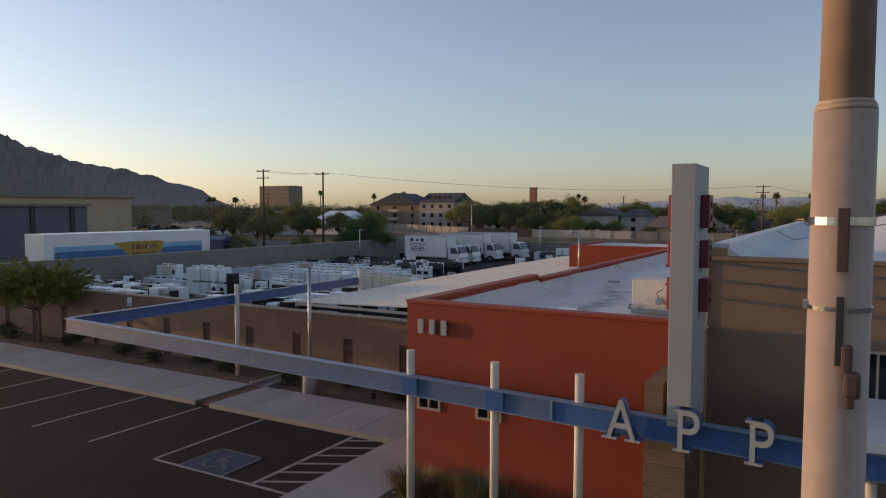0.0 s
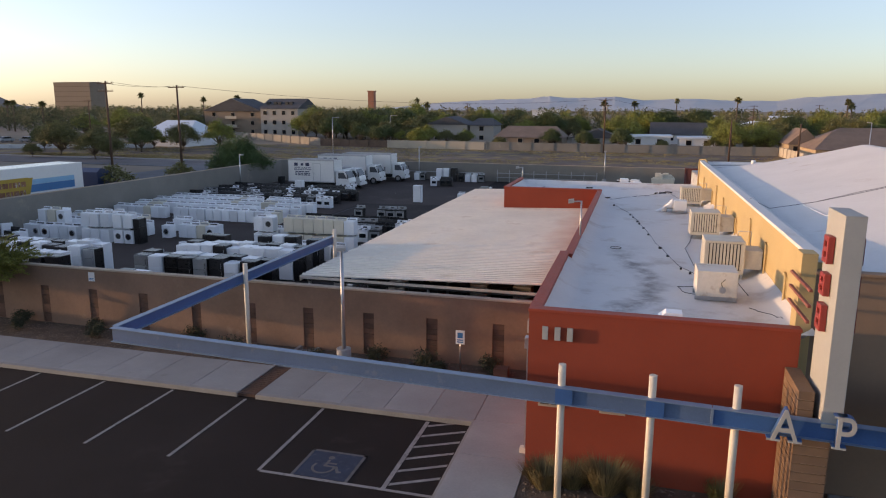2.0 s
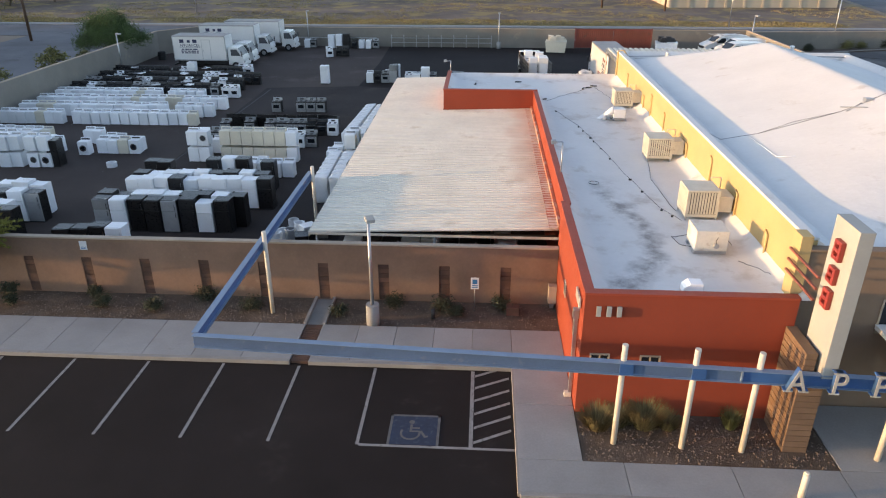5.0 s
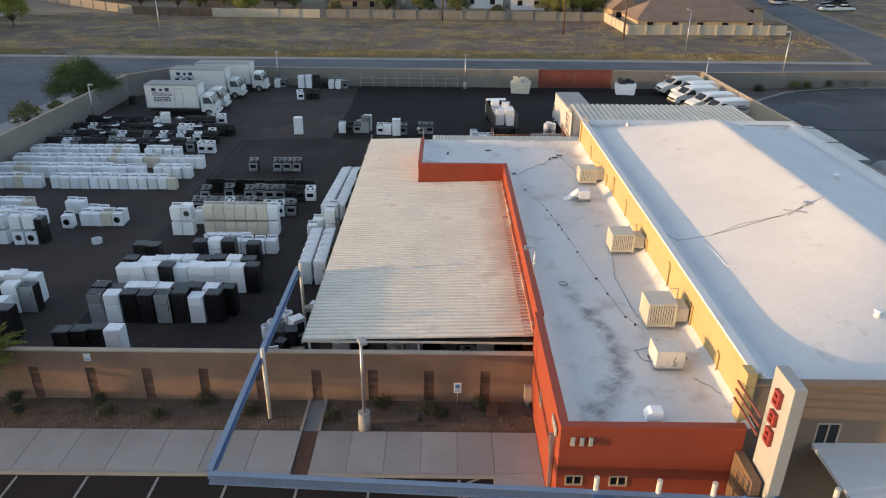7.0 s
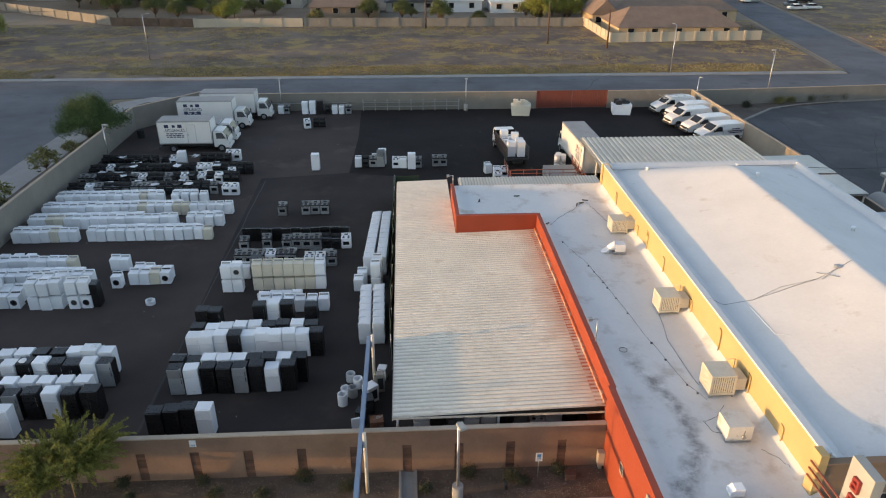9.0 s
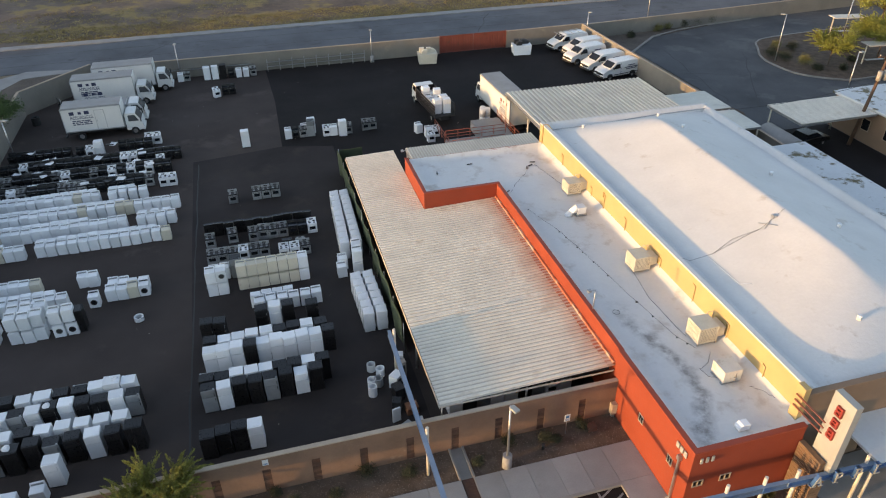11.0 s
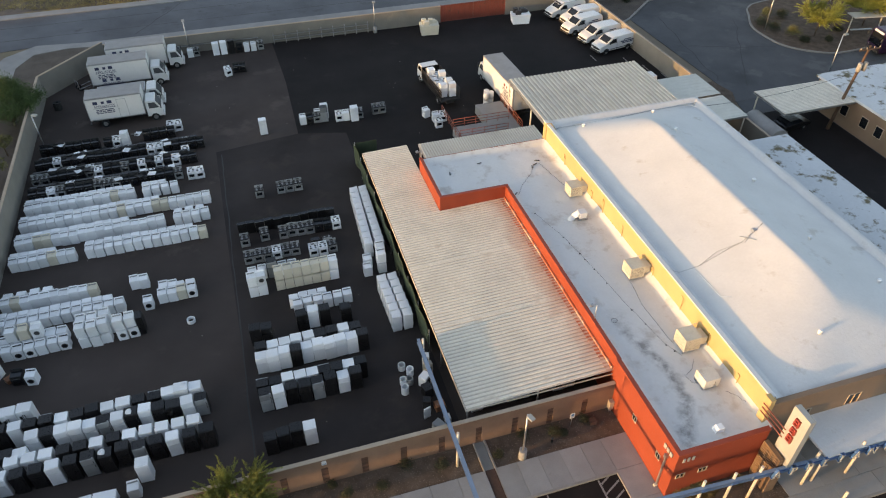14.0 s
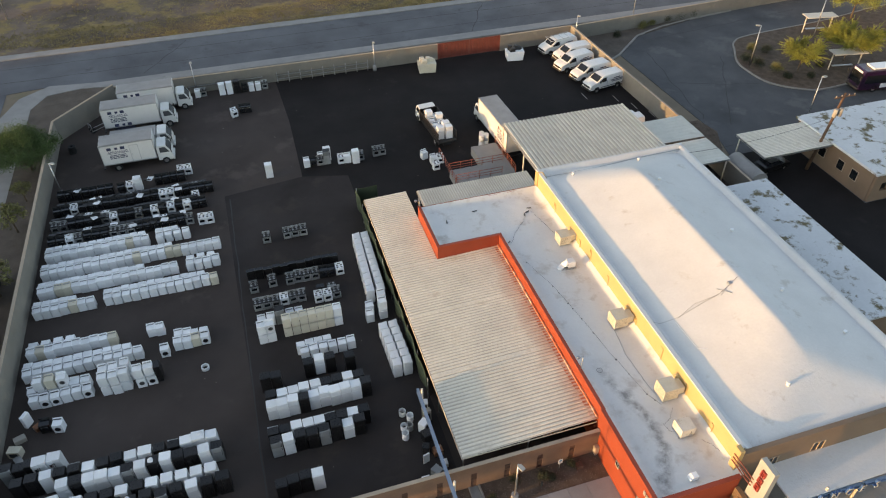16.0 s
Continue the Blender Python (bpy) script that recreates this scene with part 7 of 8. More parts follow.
# ---- mountains ----
def range_mesh(name, label, crest, depth, m, seed, rough):
    """Ridges with foothills from a crest line of (x, y, z)."""
    bm = B()
    pts = []
    for (xa, ya, za), (xb, yb, zb) in zip(crest, crest[1:]):
        k = 14
        for i in range(k):
            s = i / k
            pts.append((xa + (xb - xa) * s, ya + (yb - ya) * s, za + (zb - za) * s))
    pts.append(crest[-1])
    rows = []
    for j in range(9):
        v = j / 8
        rw = []
        for x, y, z in pts:
            r = Vector((x, y, 0)).normalized()
            p = Vector((x, y, 0)) - r * depth * (1 - v)
            nz = noise.fractal(Vector((p.x * 0.008, p.y * 0.008, seed)), 0.8, 2.1, 6)
            zz = z * (v ** 1.1) + rough * z * nz * (0.35 + 0.65 * v)
            rw.append(bm.verts.new((p.x, p.y, max(-2.0, zz) if j else -4.0)))
        rows.append(rw)
    for a, b in zip(rows, rows[1:]):
        for i in range(len(pts) - 1):
            bm.faces.new((a[i], a[i + 1], b[i + 1], b[i])).smooth = False
    struct(name, bm, m, label, "mountains")


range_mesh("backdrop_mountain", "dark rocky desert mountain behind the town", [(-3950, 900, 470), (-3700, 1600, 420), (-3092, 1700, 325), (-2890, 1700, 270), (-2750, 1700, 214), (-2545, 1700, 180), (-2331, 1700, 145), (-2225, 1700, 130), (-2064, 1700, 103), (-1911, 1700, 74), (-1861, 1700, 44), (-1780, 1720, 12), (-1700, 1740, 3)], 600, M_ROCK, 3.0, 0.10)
range_mesh("backdrop_far_range", "mountain range on the horizon, painted pale blue-grey for haze", [(-1500, 4050, 5), (-1147, 4100, 42), (-896, 4130, 58), (-620, 4150, 69), (-507, 4150, 80), (-346, 4150, 70), (-141, 4150, 80), (17, 4150, 58), (263, 4150, 68), (476, 4150, 58), (700, 4150, 56), (816, 4150, 74), (1061, 4150, 90), (1483, 4150, 102), (1717, 4150, 96), (2300, 3600, 77)], 500, M_HAZE, 9.0, 0.05)


# ---- roof things ----
def cooler(x, y, s=1.15, h=0.95):
    t = thing("evaporative_cooler", "beige evaporative cooler with louvred sides on the white roof", "rooftop cooler", (x, y, 3.9), group="coolers on the annex roof")
    for a in (-s / 2 + 0.05, s / 2 - 0.05):
        for b in (0.05, s - 0.05):
            part("leg", box(B(), a - 0.03, b - 0.03, 0, a + 0.03, b + 0.03, 0.16), M_STEEL, t)
    part("pan", box(B(), -s / 2, 0, 0.14, s / 2, s, 0.26, 0.01), M_ACBEIGE, t)
    part("top", box(B(), -s / 2, 0, h, s / 2, s, h + 0.08, 0.015), M_ACBEIGE, t)
    part("core", box(B(), -s / 2 + 0.06, 0.06, 0.26, s / 2 - 0.06, s - 0.06, h), M_PLASTIC, t)
    for a in (-s / 2, s / 2 - 0.06):
        for b in (0, s - 0.06):
            part("corner_post", box(B(), a, b, 0.26, a + 0.06, b + 0.06, h), M_ACBEIGE, t)
    n = 11
    for i in range(n):
        u = -s / 2 + 0.09 + (s - 0.18) * i / (n - 1)
        part("louvre", box(B(), u - 0.034, 0.005, 0.28, u + 0.034, 0.03, h - 0.01), M_ACBEIGE, t)
        part("louvre", box(B(), -s / 2 + 0.005, s / 2 + u - 0.034, 0.28, -s / 2 + 0.03, s / 2 + u + 0.034, h - 0.01), M_ACBEIGE, t)
    part("duct", box(B(), s / 2, 0.15, 0.3, s / 2 + 0.55, s - 0.15, 0.92, 0.02), M_ACBEIGE, t, "beige sheet-metal duct into the wall")
    part("feed_pipe", pipe(B(), [(s / 2 - 0.1, s - 0.1, h), (s / 2 - 0.1, s - 0.1, h + 0.25), (s / 2 + 0.3, s - 0.1, h + 0.25), (s / 2 + 0.3, s - 0.1, 0.2)], 0.02, 6), M_STEEL, t)
    return t


cooler(-2.75, 21.2, 1.2, 1.12)
cooler(-2.7, 28.5, 1.15, 1.02)
cooler(-2.55, 39.0, 1.1, 0.95)
M_DIRTYW = mat("dusty_white_casing", (0.64, 0.60, 0.53), 0.55, var=0.1, scale=1.5, world_space=False, wear=(0.50, 0.43, 0.35), wear_at=0.55, wear_scale=1.8)
plain = thing("condenser_box", "dented white rooftop condenser box with a cable", "rooftop unit", (-3.2, 18.2, 3.9))
part("casing", box(B(), -0.58, 0, 0.12, 0.5, 1.05, 0.85, 0.02), M_DIRTYW, plain)
part("skid", box(B(), -0.6, 0.04, 0.0, 0.5, 0.2, 0.12), M_STEEL, plain)
part("skid", box(B(), -0.6, 0.84, 0.0, 0.5, 1.0, 0.12), M_STEEL, plain)
part("motor", cyl(B(), (0.1, -0.02, 0.35), (0.1, -0.12, 0.35), 0.09), M_STEEL, plain)
part("cable", pipe(B(), [(0.12, -0.1, 0.35), (0.05, -0.12, 0.55), (0.2, 0.05, 0.66), (0.4, 0.5, 0.64), (0.9, 0.7, 0.05)], 0.012, 5), M_PLASTIC, plain)
fan = thing("exhaust_fan", "white exhaust fan with a rounded elbow duct", "rooftop fan", (-3.3, 36.4, 3.9))
part("housing", box(B(), -0.3, -0.3, 0.1, 0.35, 0.35, 0.62, 0.03), M_WHITE, fan)
part("base", box(B(), -0.4, -0.4, 0, 0.4, 0.4, 0.1), M_STEEL, fan)
bm = B()
loops = []
for i in range(9):
    a = math.radians(90 * i / 8)
    c = Vector((-0.3 - 0.6 * math.sin(a), 0, 0.0 + 0.42 * math.cos(a)))
    out = Vector((math.sin(a), 0, math.cos(a)))
    loops.append([bm.verts.new(c + 0.29 * (-out * math.cos(q) + Vector((0, 1, 0)) * math.sin(q))) for q in (2 * math.pi * k / 14 for k in range(14))])
for p, q in zip(loops, loops[1:]):
    for k in range(14):
        bm.faces.new((p[k], p[(k + 1) % 14], q[(k + 1) % 14], q[k])).smooth = True
bm.faces.new(loops[0])
bm.faces.new(loops[-1][::-1])
part("elbow", bm, M_WHITE, fan)
hood = thing("vent_hood", "white hood vent on the roof edge", "roof vent", (-4.6, 15.4, 3.95))
part("box", prism_y(B(), [(-0.28, 0), (-0.28, 0.2), (-0.1, 0.34), (0.28, 0.34), (0.28, 0)], -0.2, 0.2), M_WHITE, hood)
rr = random.Random(9)
# pipes and wires along the roofs
line = thing("roof_conduit", "thin grey conduit on small blocks across the annex roof", "conduit")
pts = [(-6.71, 38.0), (-5.7, 34.2), (-5.2, 30.8), (-4.66, 26.4), (-4.0, 22.3), (-3.32, 20.6)]
for off in (0.0,):
    pp = []
    for (xa, ya), (xb, yb) in zip(pts, pts[1:]):
        for k in range(4):
            s = k / 4
            pp.append((xa + (xb - xa) * s + off + rr.uniform(-0.04, 0.04), ya + (yb - ya) * s, 3.96 + rr.uniform(0, 0.02)))
    part("pipe", pipe(B(), pp, 0.008, 5), M_PLASTIC, line)
for i in range(11):
    s = (i + 1.4 * rr.random()) / 12.2
    k = min(4, int(s * 5))
    f = s * 5 - k
    x, y = pts[k][0] + (pts[k + 1][0] - pts[k][0]) * f, pts[k][1] + (pts[k + 1][1] - pts[k][1]) * f
    part("block", box(B(), x - 0.04, y - 0.035, 3.88, x + rr.uniform(0.03, 0.09), y + 0.035, 3.95, 0.01), M_PLASTIC, line)
coil = thing("hose_coil", "dark hose loop lying on the white roof", "hose", (-6.2, 25.2, 3.93))
part("loop", ring(B(), (0, 0, 0), (0, 0, 1), 0.2, 0.215, 0.02, 20), M_PLASTIC, coil)
for k, y in enumerate((18.0, 21.2, 24.6, 28.3, 33.0, 36.2, 38.2, 43.5)):
    dp = thing("conduit_riser", "thin pipe fixed to the yellow wall", "pipe")
    z1 = 4.75 + 0.25 * (k % 3)
    part("pipe", pipe(B(), [(-1.56, y, 3.95), (-1.56, y, z1), (-1.54, y + 0.25, z1 + 0.08), (-1.54, y + 0.25, z1 - 0.3 * (k % 2))], 0.035, 6), M_YELLOW, dp)
long_pipe = thing("gas_pipe", "white pipe run along the rear roof edge", "pipe")
part("pipe", pipe(B(), [(-1.3, 47.2, 5.6), (4.0, 47.0, 5.75), (9.0, 47.4, 5.72), (14.0, 47.6, 5.62)], 0.04, 6), M_STEEL, long_pipe)
part("pipe", pipe(B(), [(-1.55, 47.8, 4.0), (-1.55, 47.8, 5.9), (-1.2, 47.6, 5.95), (-1.0, 46.9, 5.6)], 0.05, 6), M_YELLOW, long_pipe)
aerial = thing("antenna_mount", "grey metal cross mount with cable run on the roof", "antenna")


def on_roof(x, y, up=0.03):
    return (x, y, main_z(x, y) + up)


part("bar", pipe(B(), [on_roof(4.65, 27.75, 0.04), on_roof(5.0, 27.3, 0.05), on_roof(5.35, 26.85, 0.04)], 0.022, 6), M_STEEL, aerial)
part("bar", pipe(B(), [on_roof(4.6, 27.05, 0.04), on_roof(5.4, 27.55, 0.05)], 0.022, 6), M_STEEL, aerial)
part("box", box(B(), 5.6, 27.6, main_z(5.7, 27.7) - 0.05, 5.9, 27.9, main_z(5.7, 27.7) + 0.14, 0.02), M_STEEL, aerial)
part("cable", pipe(B(), [on_roof(6.6, 28.0), on_roof(5.6, 27.6), on_roof(4.4, 27.2), on_roof(3.2, 27.1), on_roof(2.0, 26.9), on_roof(0.9, 26.7), on_roof(-0.6, 26.8), (-1.3, 26.9, 5.84)], 0.009, 5), M_PLASTIC, aerial)
part("cable", pipe(B(), [on_roof(4.4, 27.2), on_roof(2.6, 27.3), on_roof(0.9, 26.7)], 0.008, 5), M_PLASTIC, aerial)
part("conduit", pipe(B(), [on_roof(0.5, 26.5), on_roof(0.6, 23.6), on_roof(1.2, 23.3)], 0.012, 6), M_WHITE, aerial)
for x, y in ((7.9, 41.8), (10.5, 34.0), (9.6, 26.3), (11.6, 21.5), (4.3, 18.6), (8.8, 46.8), (1.6, 46.6)):
    v = thing("roof_vent", "small white pipe vent coated in roof foam", "roof vent", (x, y, main_z(x, y) - 0.03), group="vents on the main roof")
    part("stub", cyl(B(), (0, 0, 0), (0, 0, 0.22), 0.14, 0.1, 12), M_FOAM, v)
    part("cap", cyl(B(), (0, 0, 0.22), (0, 0, 0.3), 0.16, 0.12, 12), M_WHITE, v)
for x, y, z, h in ((-7.6, 25.5, 3.9, 1.75), (-13.45, 48.0, 4.3, 0.75)):
    fl = thing("flood_light", "galvanised pole with a small flood light", "flood light", (x, y, z))
    part("pole", cyl(B(), (0, 0, -0.1), (0, 0, h), 0.035, n=8), M_STEEL, fl)
    part("arm", cyl(B(), (0, 0, h), (-0.35, 0, h - 0.02), 0.025, n=8), M_STEEL, fl)
    part("lamp", prism_y(B(), [(-0.5, h - 0.1), (-0.5, h + 0.06), (-0.3, h + 0.08), (-0.28, h - 0.06)], -0.1, 0.1), M_STEEL, fl)

# ---- wall fittings, signs ----
num = thing("wall_bars", "raised white bars on the red wall", "wall sign")
for i in range(3):
    x = -7.6 + 0.3 * i
    part("bar", box(B(), x, 14.2, 3.66, x + 0.14, 14.26, 3.99, 0.01), M_PYLON, num)
    part("stud", box(B(), x + 0.08, 14.26, 3.8, x + 0.12, 14.3, 3.84), M_STEEL, num)
num2 = thing("wall_bars", "raised white bars on the orange wall", "wall sign")
for i in range(3):
    y = 15.55 - 0.31 * i
    part("bar", box(B(), -8.04, y - 0.22, 3.62, -7.98, y, 3.95, 0.01), M_PYLON, num2)
spout = thing("downspout", "grey rainwater downspout on the orange wall", "downspout")
part("head", box(B(), -8.14, 15.0, 3.1, -7.95, 15.22, 3.4, 0.01), M_STEEL, spout)
part("pipe", box(B(), -8.08, 15.05, 0.3, -7.97, 15.17, 3.1, 0.01), M_STEEL, spout)
part("shoe", box(B(), -8.2, 15.03, 0.15, -7.97, 15.19, 0.32, 0.02), M_POST, spout)
eb = thing("meter_box", "pale grey electric meter box on the wall corner", "meter box", (-8.1, 20.95, 0.1))
part("cabinet", box(B(), -0.18, -0.12, 0.25, 0.14, 0.2, 1.0, 0.01), M_CAP, eb)
part("stand", box(B(), -0.1, -0.05, 0.0, 0.06, 0.12, 0.25), M_STEEL, eb)


def sign(x, y, z0, z1, w, post, label, blue=True):
    t = thing("sign", label, "sign", (x, y, 0.1))
    part("board", box(B(), -w / 2, -0.01, z0, w / 2, 0.01, z1, 0.004), M_HOUSEW, t)
    if post:
        part("post", cyl(B(), (0, 0.03, 0), (0, 0.03, z1), 0.025, n=8), M_STEEL, t)
    bm = B()
    if blue:
        box(bm, -w * 0.3, -0.014, z0 + (z1 - z0) * 0.45, w * 0.3, -0.011, z0 + (z1 - z0) * 0.85)
    box(bm, -w * 0.35, -0.014, z0 + (z1 - z0) * 0.12, w * 0.35, -0.011, z0 + (z1 - z0) * 0.2)
    box(bm, -w * 0.35, -0.014, z0 + (z1 - z0) * 0.27, w * 0.35, -0.011, z0 + (z1 - z0) * 0.35)
    part("bars", bm, M_BLUEBAND, t)


sign(-11.2, 20.5, 1.0, 1.5, 0.32, True, "white and blue accessible parking sign on a post")
sign(-27.1, 21.17, 1.98, 2.36, 0.3, False, "small white notice fixed to the tan wall", False)
rock = thing("utility_box", "tan utility box among the shrubs", "utility box", (-9.7, 20.4, 0.1))
part("box", box(B(), -0.25, -0.2, 0, 0.25, 0.2, 0.35, 0.02), M_INSET, rock)
bol = thing("irrigation_box", "short black irrigation riser", "irrigation riser", (-12.8, 19.85, 0.1))
part("riser", cyl(B(), (0, 0, 0), (0, 0, 0.4), 0.08, n=10), M_PLASTIC, bol)
for x in (-2.3, 2.15, 6.4):
    b = thing("bollard", "short cream round bollard on the pavement", "bollard", (x, 10.95, 0.12), group="bollards by the kerb")
    part("post", cyl(B(), (0, 0, -0.05), (0, 0, 0.85), 0.09, n=14), M_POST, b)
    part("cap", cyl(B(), (0, 0, 0.85), (0, 0, 0.9), 0.09, 0.05, 14), M_POST, b)


def shrub(x, y, z, r, h, leaf, seed, n=260, spiky=False):
    rnd = random.Random(seed)
    t = thing("shrub", "low dark green desert shrub in the gravel" if not spiky else "clump of dry yellow-green ornamental grass", "shrub", (x, y, z), group="shrubs in the gravel beds")
    if spiky:
        verts, faces = [], []
        for i in range(n):
            a, o = rnd.uniform(0, 6.28), rnd.uniform(0, r * 0.35)
            p = Vector((o * math.cos(a), o * math.sin(a), -0.02))
            tip = Vector((math.cos(a) * r * rnd.uniform(0.4, 1.1), math.sin(a) * r * rnd.uniform(0.4, 1.1), h * rnd.uniform(0.6, 1.1)))
            s = Vector((-math.sin(a), math.cos(a), 0)) * 0.012
            k = len(verts)
            verts += [p - s, p + s, tip]
            faces.append((k, k + 1, k + 2))
        me = bpy.data.meshes.new("blades")
        me.from_pydata(verts, [], faces)
    else:
        cs = [(rnd.uniform(-0.4, 0.4) * r, rnd.uniform(-0.4, 0.4) * r, h * rnd.uniform(0.35, 0.65), r * 0.55) for _ in range(6)]
        me = leaves(rnd, cs, 2 * n, 0.05)
    me.materials.append(leaf)
    ob = new("foliage", me)
    ob.parent = t
    part("stem", cyl(B(), (0, 0, -0.05), (0, 0, h * 0.4), 0.03, n=6), M_BARK, t)


for i, (x, y) in enumerate(((-26.9, 20.9), (-26.1, 20.1), (-20.1, 20.2), (-16.5, 19.9), (-14.5, 20.8), (-12.5, 20.5), (-11.95, 20.1), (-10.1, 20.6), (-22.2, 20.95), (-29.8, 19.9), (-24.0, 20.0), (-34.5, 20.0), (-36.5, 20.8), (-40.5, 20.3), (-43.0, 20.6), (-30.5, 20.8))):
    shrub(x, y, 0.1, 0.42 + 0.12 * (i % 3), 0.5 + 0.12 * (i % 2), M_LEAF_D, 100 + i, 600)
M_DRY = mat("dry_clump_grass", (0.20, 0.16, 0.07), 0.85, var=0.3, scale=1.0, fine=5, world_space=False, tint=0.5, island=True)
for i, (x, y, r, h, n) in enumerate(((-7.35, 13.6, 0.75, 0.62, 1100), (-6.7, 13.8, 0.7, 0.55, 900), (-5.9, 13.75, 0.85, 0.75, 1300), (-5.2, 13.7, 0.6, 0.5, 600), (-3.3, 13.8, 0.45, 0.6, 500))):
    shrub(x, y, 0.13, r, h, M_LEAF_O if i == 4 else M_DRY, 200 + i, n, True)

# ---- yard clutter ----
tub = thing("washer_drum", "empty pale drum lying on the asphalt", "drum", (-34.6, 37.8, 0.0))
part("shell", ring(B(), (0, 0, 0), (0, 0, 1), 0.25, 0.32, 0.3, 20), M_WHITE, tub)
for i, (x, y, m) in enumerate(((-20.7, 27.3, M_WHITE), (-20.05, 28.0, M_WHITE), (-20.8, 26.5, M_WHITE), (-20.5, 28.6, M_HOUSEW), (-20.3, 27.2, M_GREY))):
    t = thing("bucket", "dirty white plastic drum with open top", "bucket", (x, y, 0), group="drums by the screen")
    part("shell", ring(B(), (0, 0, 0), (0, 0, 1), 0.22, 0.27, 0.5 + 0.1 * (i % 3), 18), m, t)
    part("bottom", cyl(B(), (0, 0, 0.01), (0, 0, 0.04), 0.23, n=18), M_PLASTIC, t)
for i, (x, y, w, d, h, a, m) in enumerate(((-19.4, 25.9, 0.6, 0.7, 0.9, 12, M_BLACK), (-19.7, 24.9, 0.5, 0.5, 0.85, -20, M_BLACK), (-18.9, 24.6, 0.7, 0.6, 0.5, 5, M_BROWN), (-19.3, 26.8, 0.7, 0.6, 1.0, 40, M_WHITE), (-19.9, 24.1, 0.5, 0.1, 1.0, 15, M_WHITE), (-19.5, 22.8, 0.6, 0.7, 0.9, 30, M_GREY), (-20.4, 22.4, 0.55, 0.55, 0.7, 0, M_WHITE), (-18.7, 23.5, 0.4, 0.5, 0.4, 0, M_HOUSEW), (-18.8, 27.6, 0.5, 0.4, 1.2, 8, M_HOUSE1), (-18.7, 28.7, 0.5, 0.5, 0.8, -12, M_WHITE),
                                           (-47.6, 36.2, 0.7, 0.3, 1.2, 60, M_WHITE), (-48.0, 34.8, 0.8, 0.5, 0.4, 20, M_HOUSE1), (-46.9, 35.6, 0.5, 0.5, 0.35, 40, M_BROWN), (-48.1, 33.6, 0.9, 0.6, 0.7, -15, M_BISQUE), (-47.8, 32.8, 0.5, 1.0, 0.3, 30, M_GREY))):
    t = thing("scrap_part", "discarded appliance panel leaning in a scrap heap", "scrap", (x, y, 0), a, "scrap by the wall")
    part("shell", box(B(), -w / 2, -d / 2, 0, w / 2, d / 2, h, 0.02), m, t)
    if h > 0.5 and d > 0.3:
        part("opening", box(B(), -w * 0.32, -d / 2 - 0.006, h * 0.2, w * 0.32, -d / 2, h * 0.8), M_PLASTIC, t)
for x, y, z in ((-38.4, 28.9, 1.66), (-35.0, 30.1, 1.66), (-39.9, 26.3, 1.60)):
    t = thing("bundle", "crumpled pale plastic bundle on a refrigerator", "bundle", (x, y, z))
    bm = B()
    bmesh.ops.create_icosphere(bm, subdivisions=2, radius=0.22)
    for v in bm.verts:
        v.co = v.co * (1 + 0.35 * noise.noise(v.co * 7))
        v.co.z = max(0.0, v.co.z * 0.6 + 0.1)
    part("wrap", bm, M_WRAP, t)
drums = thing("pallet_of_drums", "stacked dirty white drums at the dock", "drums", (-2.0, 62.4, 0.0))
for k in range(2):
    for dx, dy in ((0, 0), (0.62, 0.1), (0.25, 0.6)):
        part("drum", cyl(B(), (dx, dy, 0.86 * k + 0.02), (dx, dy, 0.86 * k + 0.84), 0.29, n=16), M_HOUSEW, drums)
rails = thing("rack_rail", "grey steel storage rail along the rear wall", "rail")
for i in range(9):
    x = -22.6 + 1.55 * i
    part("upright", box(B(), x - 0.04, 85.9, 0, x + 0.04, 86.0, 1.5), M_STEEL, rails)
for z in (0.55, 1.1):
    part("bar", box(B(), -22.7, 85.88, z, -10.1, 85.96, z + 0.08), M_STEEL, rails)
part("shelf", box(B(), -43.0 + 2.5, 86.2, 1.0, -24.5, 86.28, 1.12), M_STEEL, rails)
tyre = thing("tyre_stack", "stack of black tyres in the yard corner", "tyres", (-47.6, 75.8, 0))
for k in range(4):
    part("tyre", ring(B(), (0.04 * (k % 2), 0, 0.22 * k), (0, 0, 1), 0.2, 0.42, 0.21, 18), M_RUBBER, tyre)
cart = thing("hand_cart", "galvanised hand cart frame in the yard corner", "cart", (-45.6, 79.5, 0), 30)
part("frame", pipe(B(), [(0, 0, 0.3), (2.6, 0, 0.5), (2.6, 0.8, 0.5), (0, 0.8, 0.3), (0, 0, 0.3), (0, 0, 1.2), (0, 0.8, 1.2), (0, 0.8, 0.3)], 0.04, 6), M_STEEL, cart)
for y in (0.1, 0.7):
    part("wheel", ring(B(), (0.2, y, 0.3), (0, 1, 0), 0.15, 0.3, 0.08, 14), M_RUBBER, cart)
for x, y in ((14.0, 69.2), (17.6, 67.4), (18.9, 64.9), (20.0, 62.4)):
    part("line", box(B(), x + 1.0, y, 0.006, x + 1.12, y + 1.6, 0.01), M_LINE, paint)


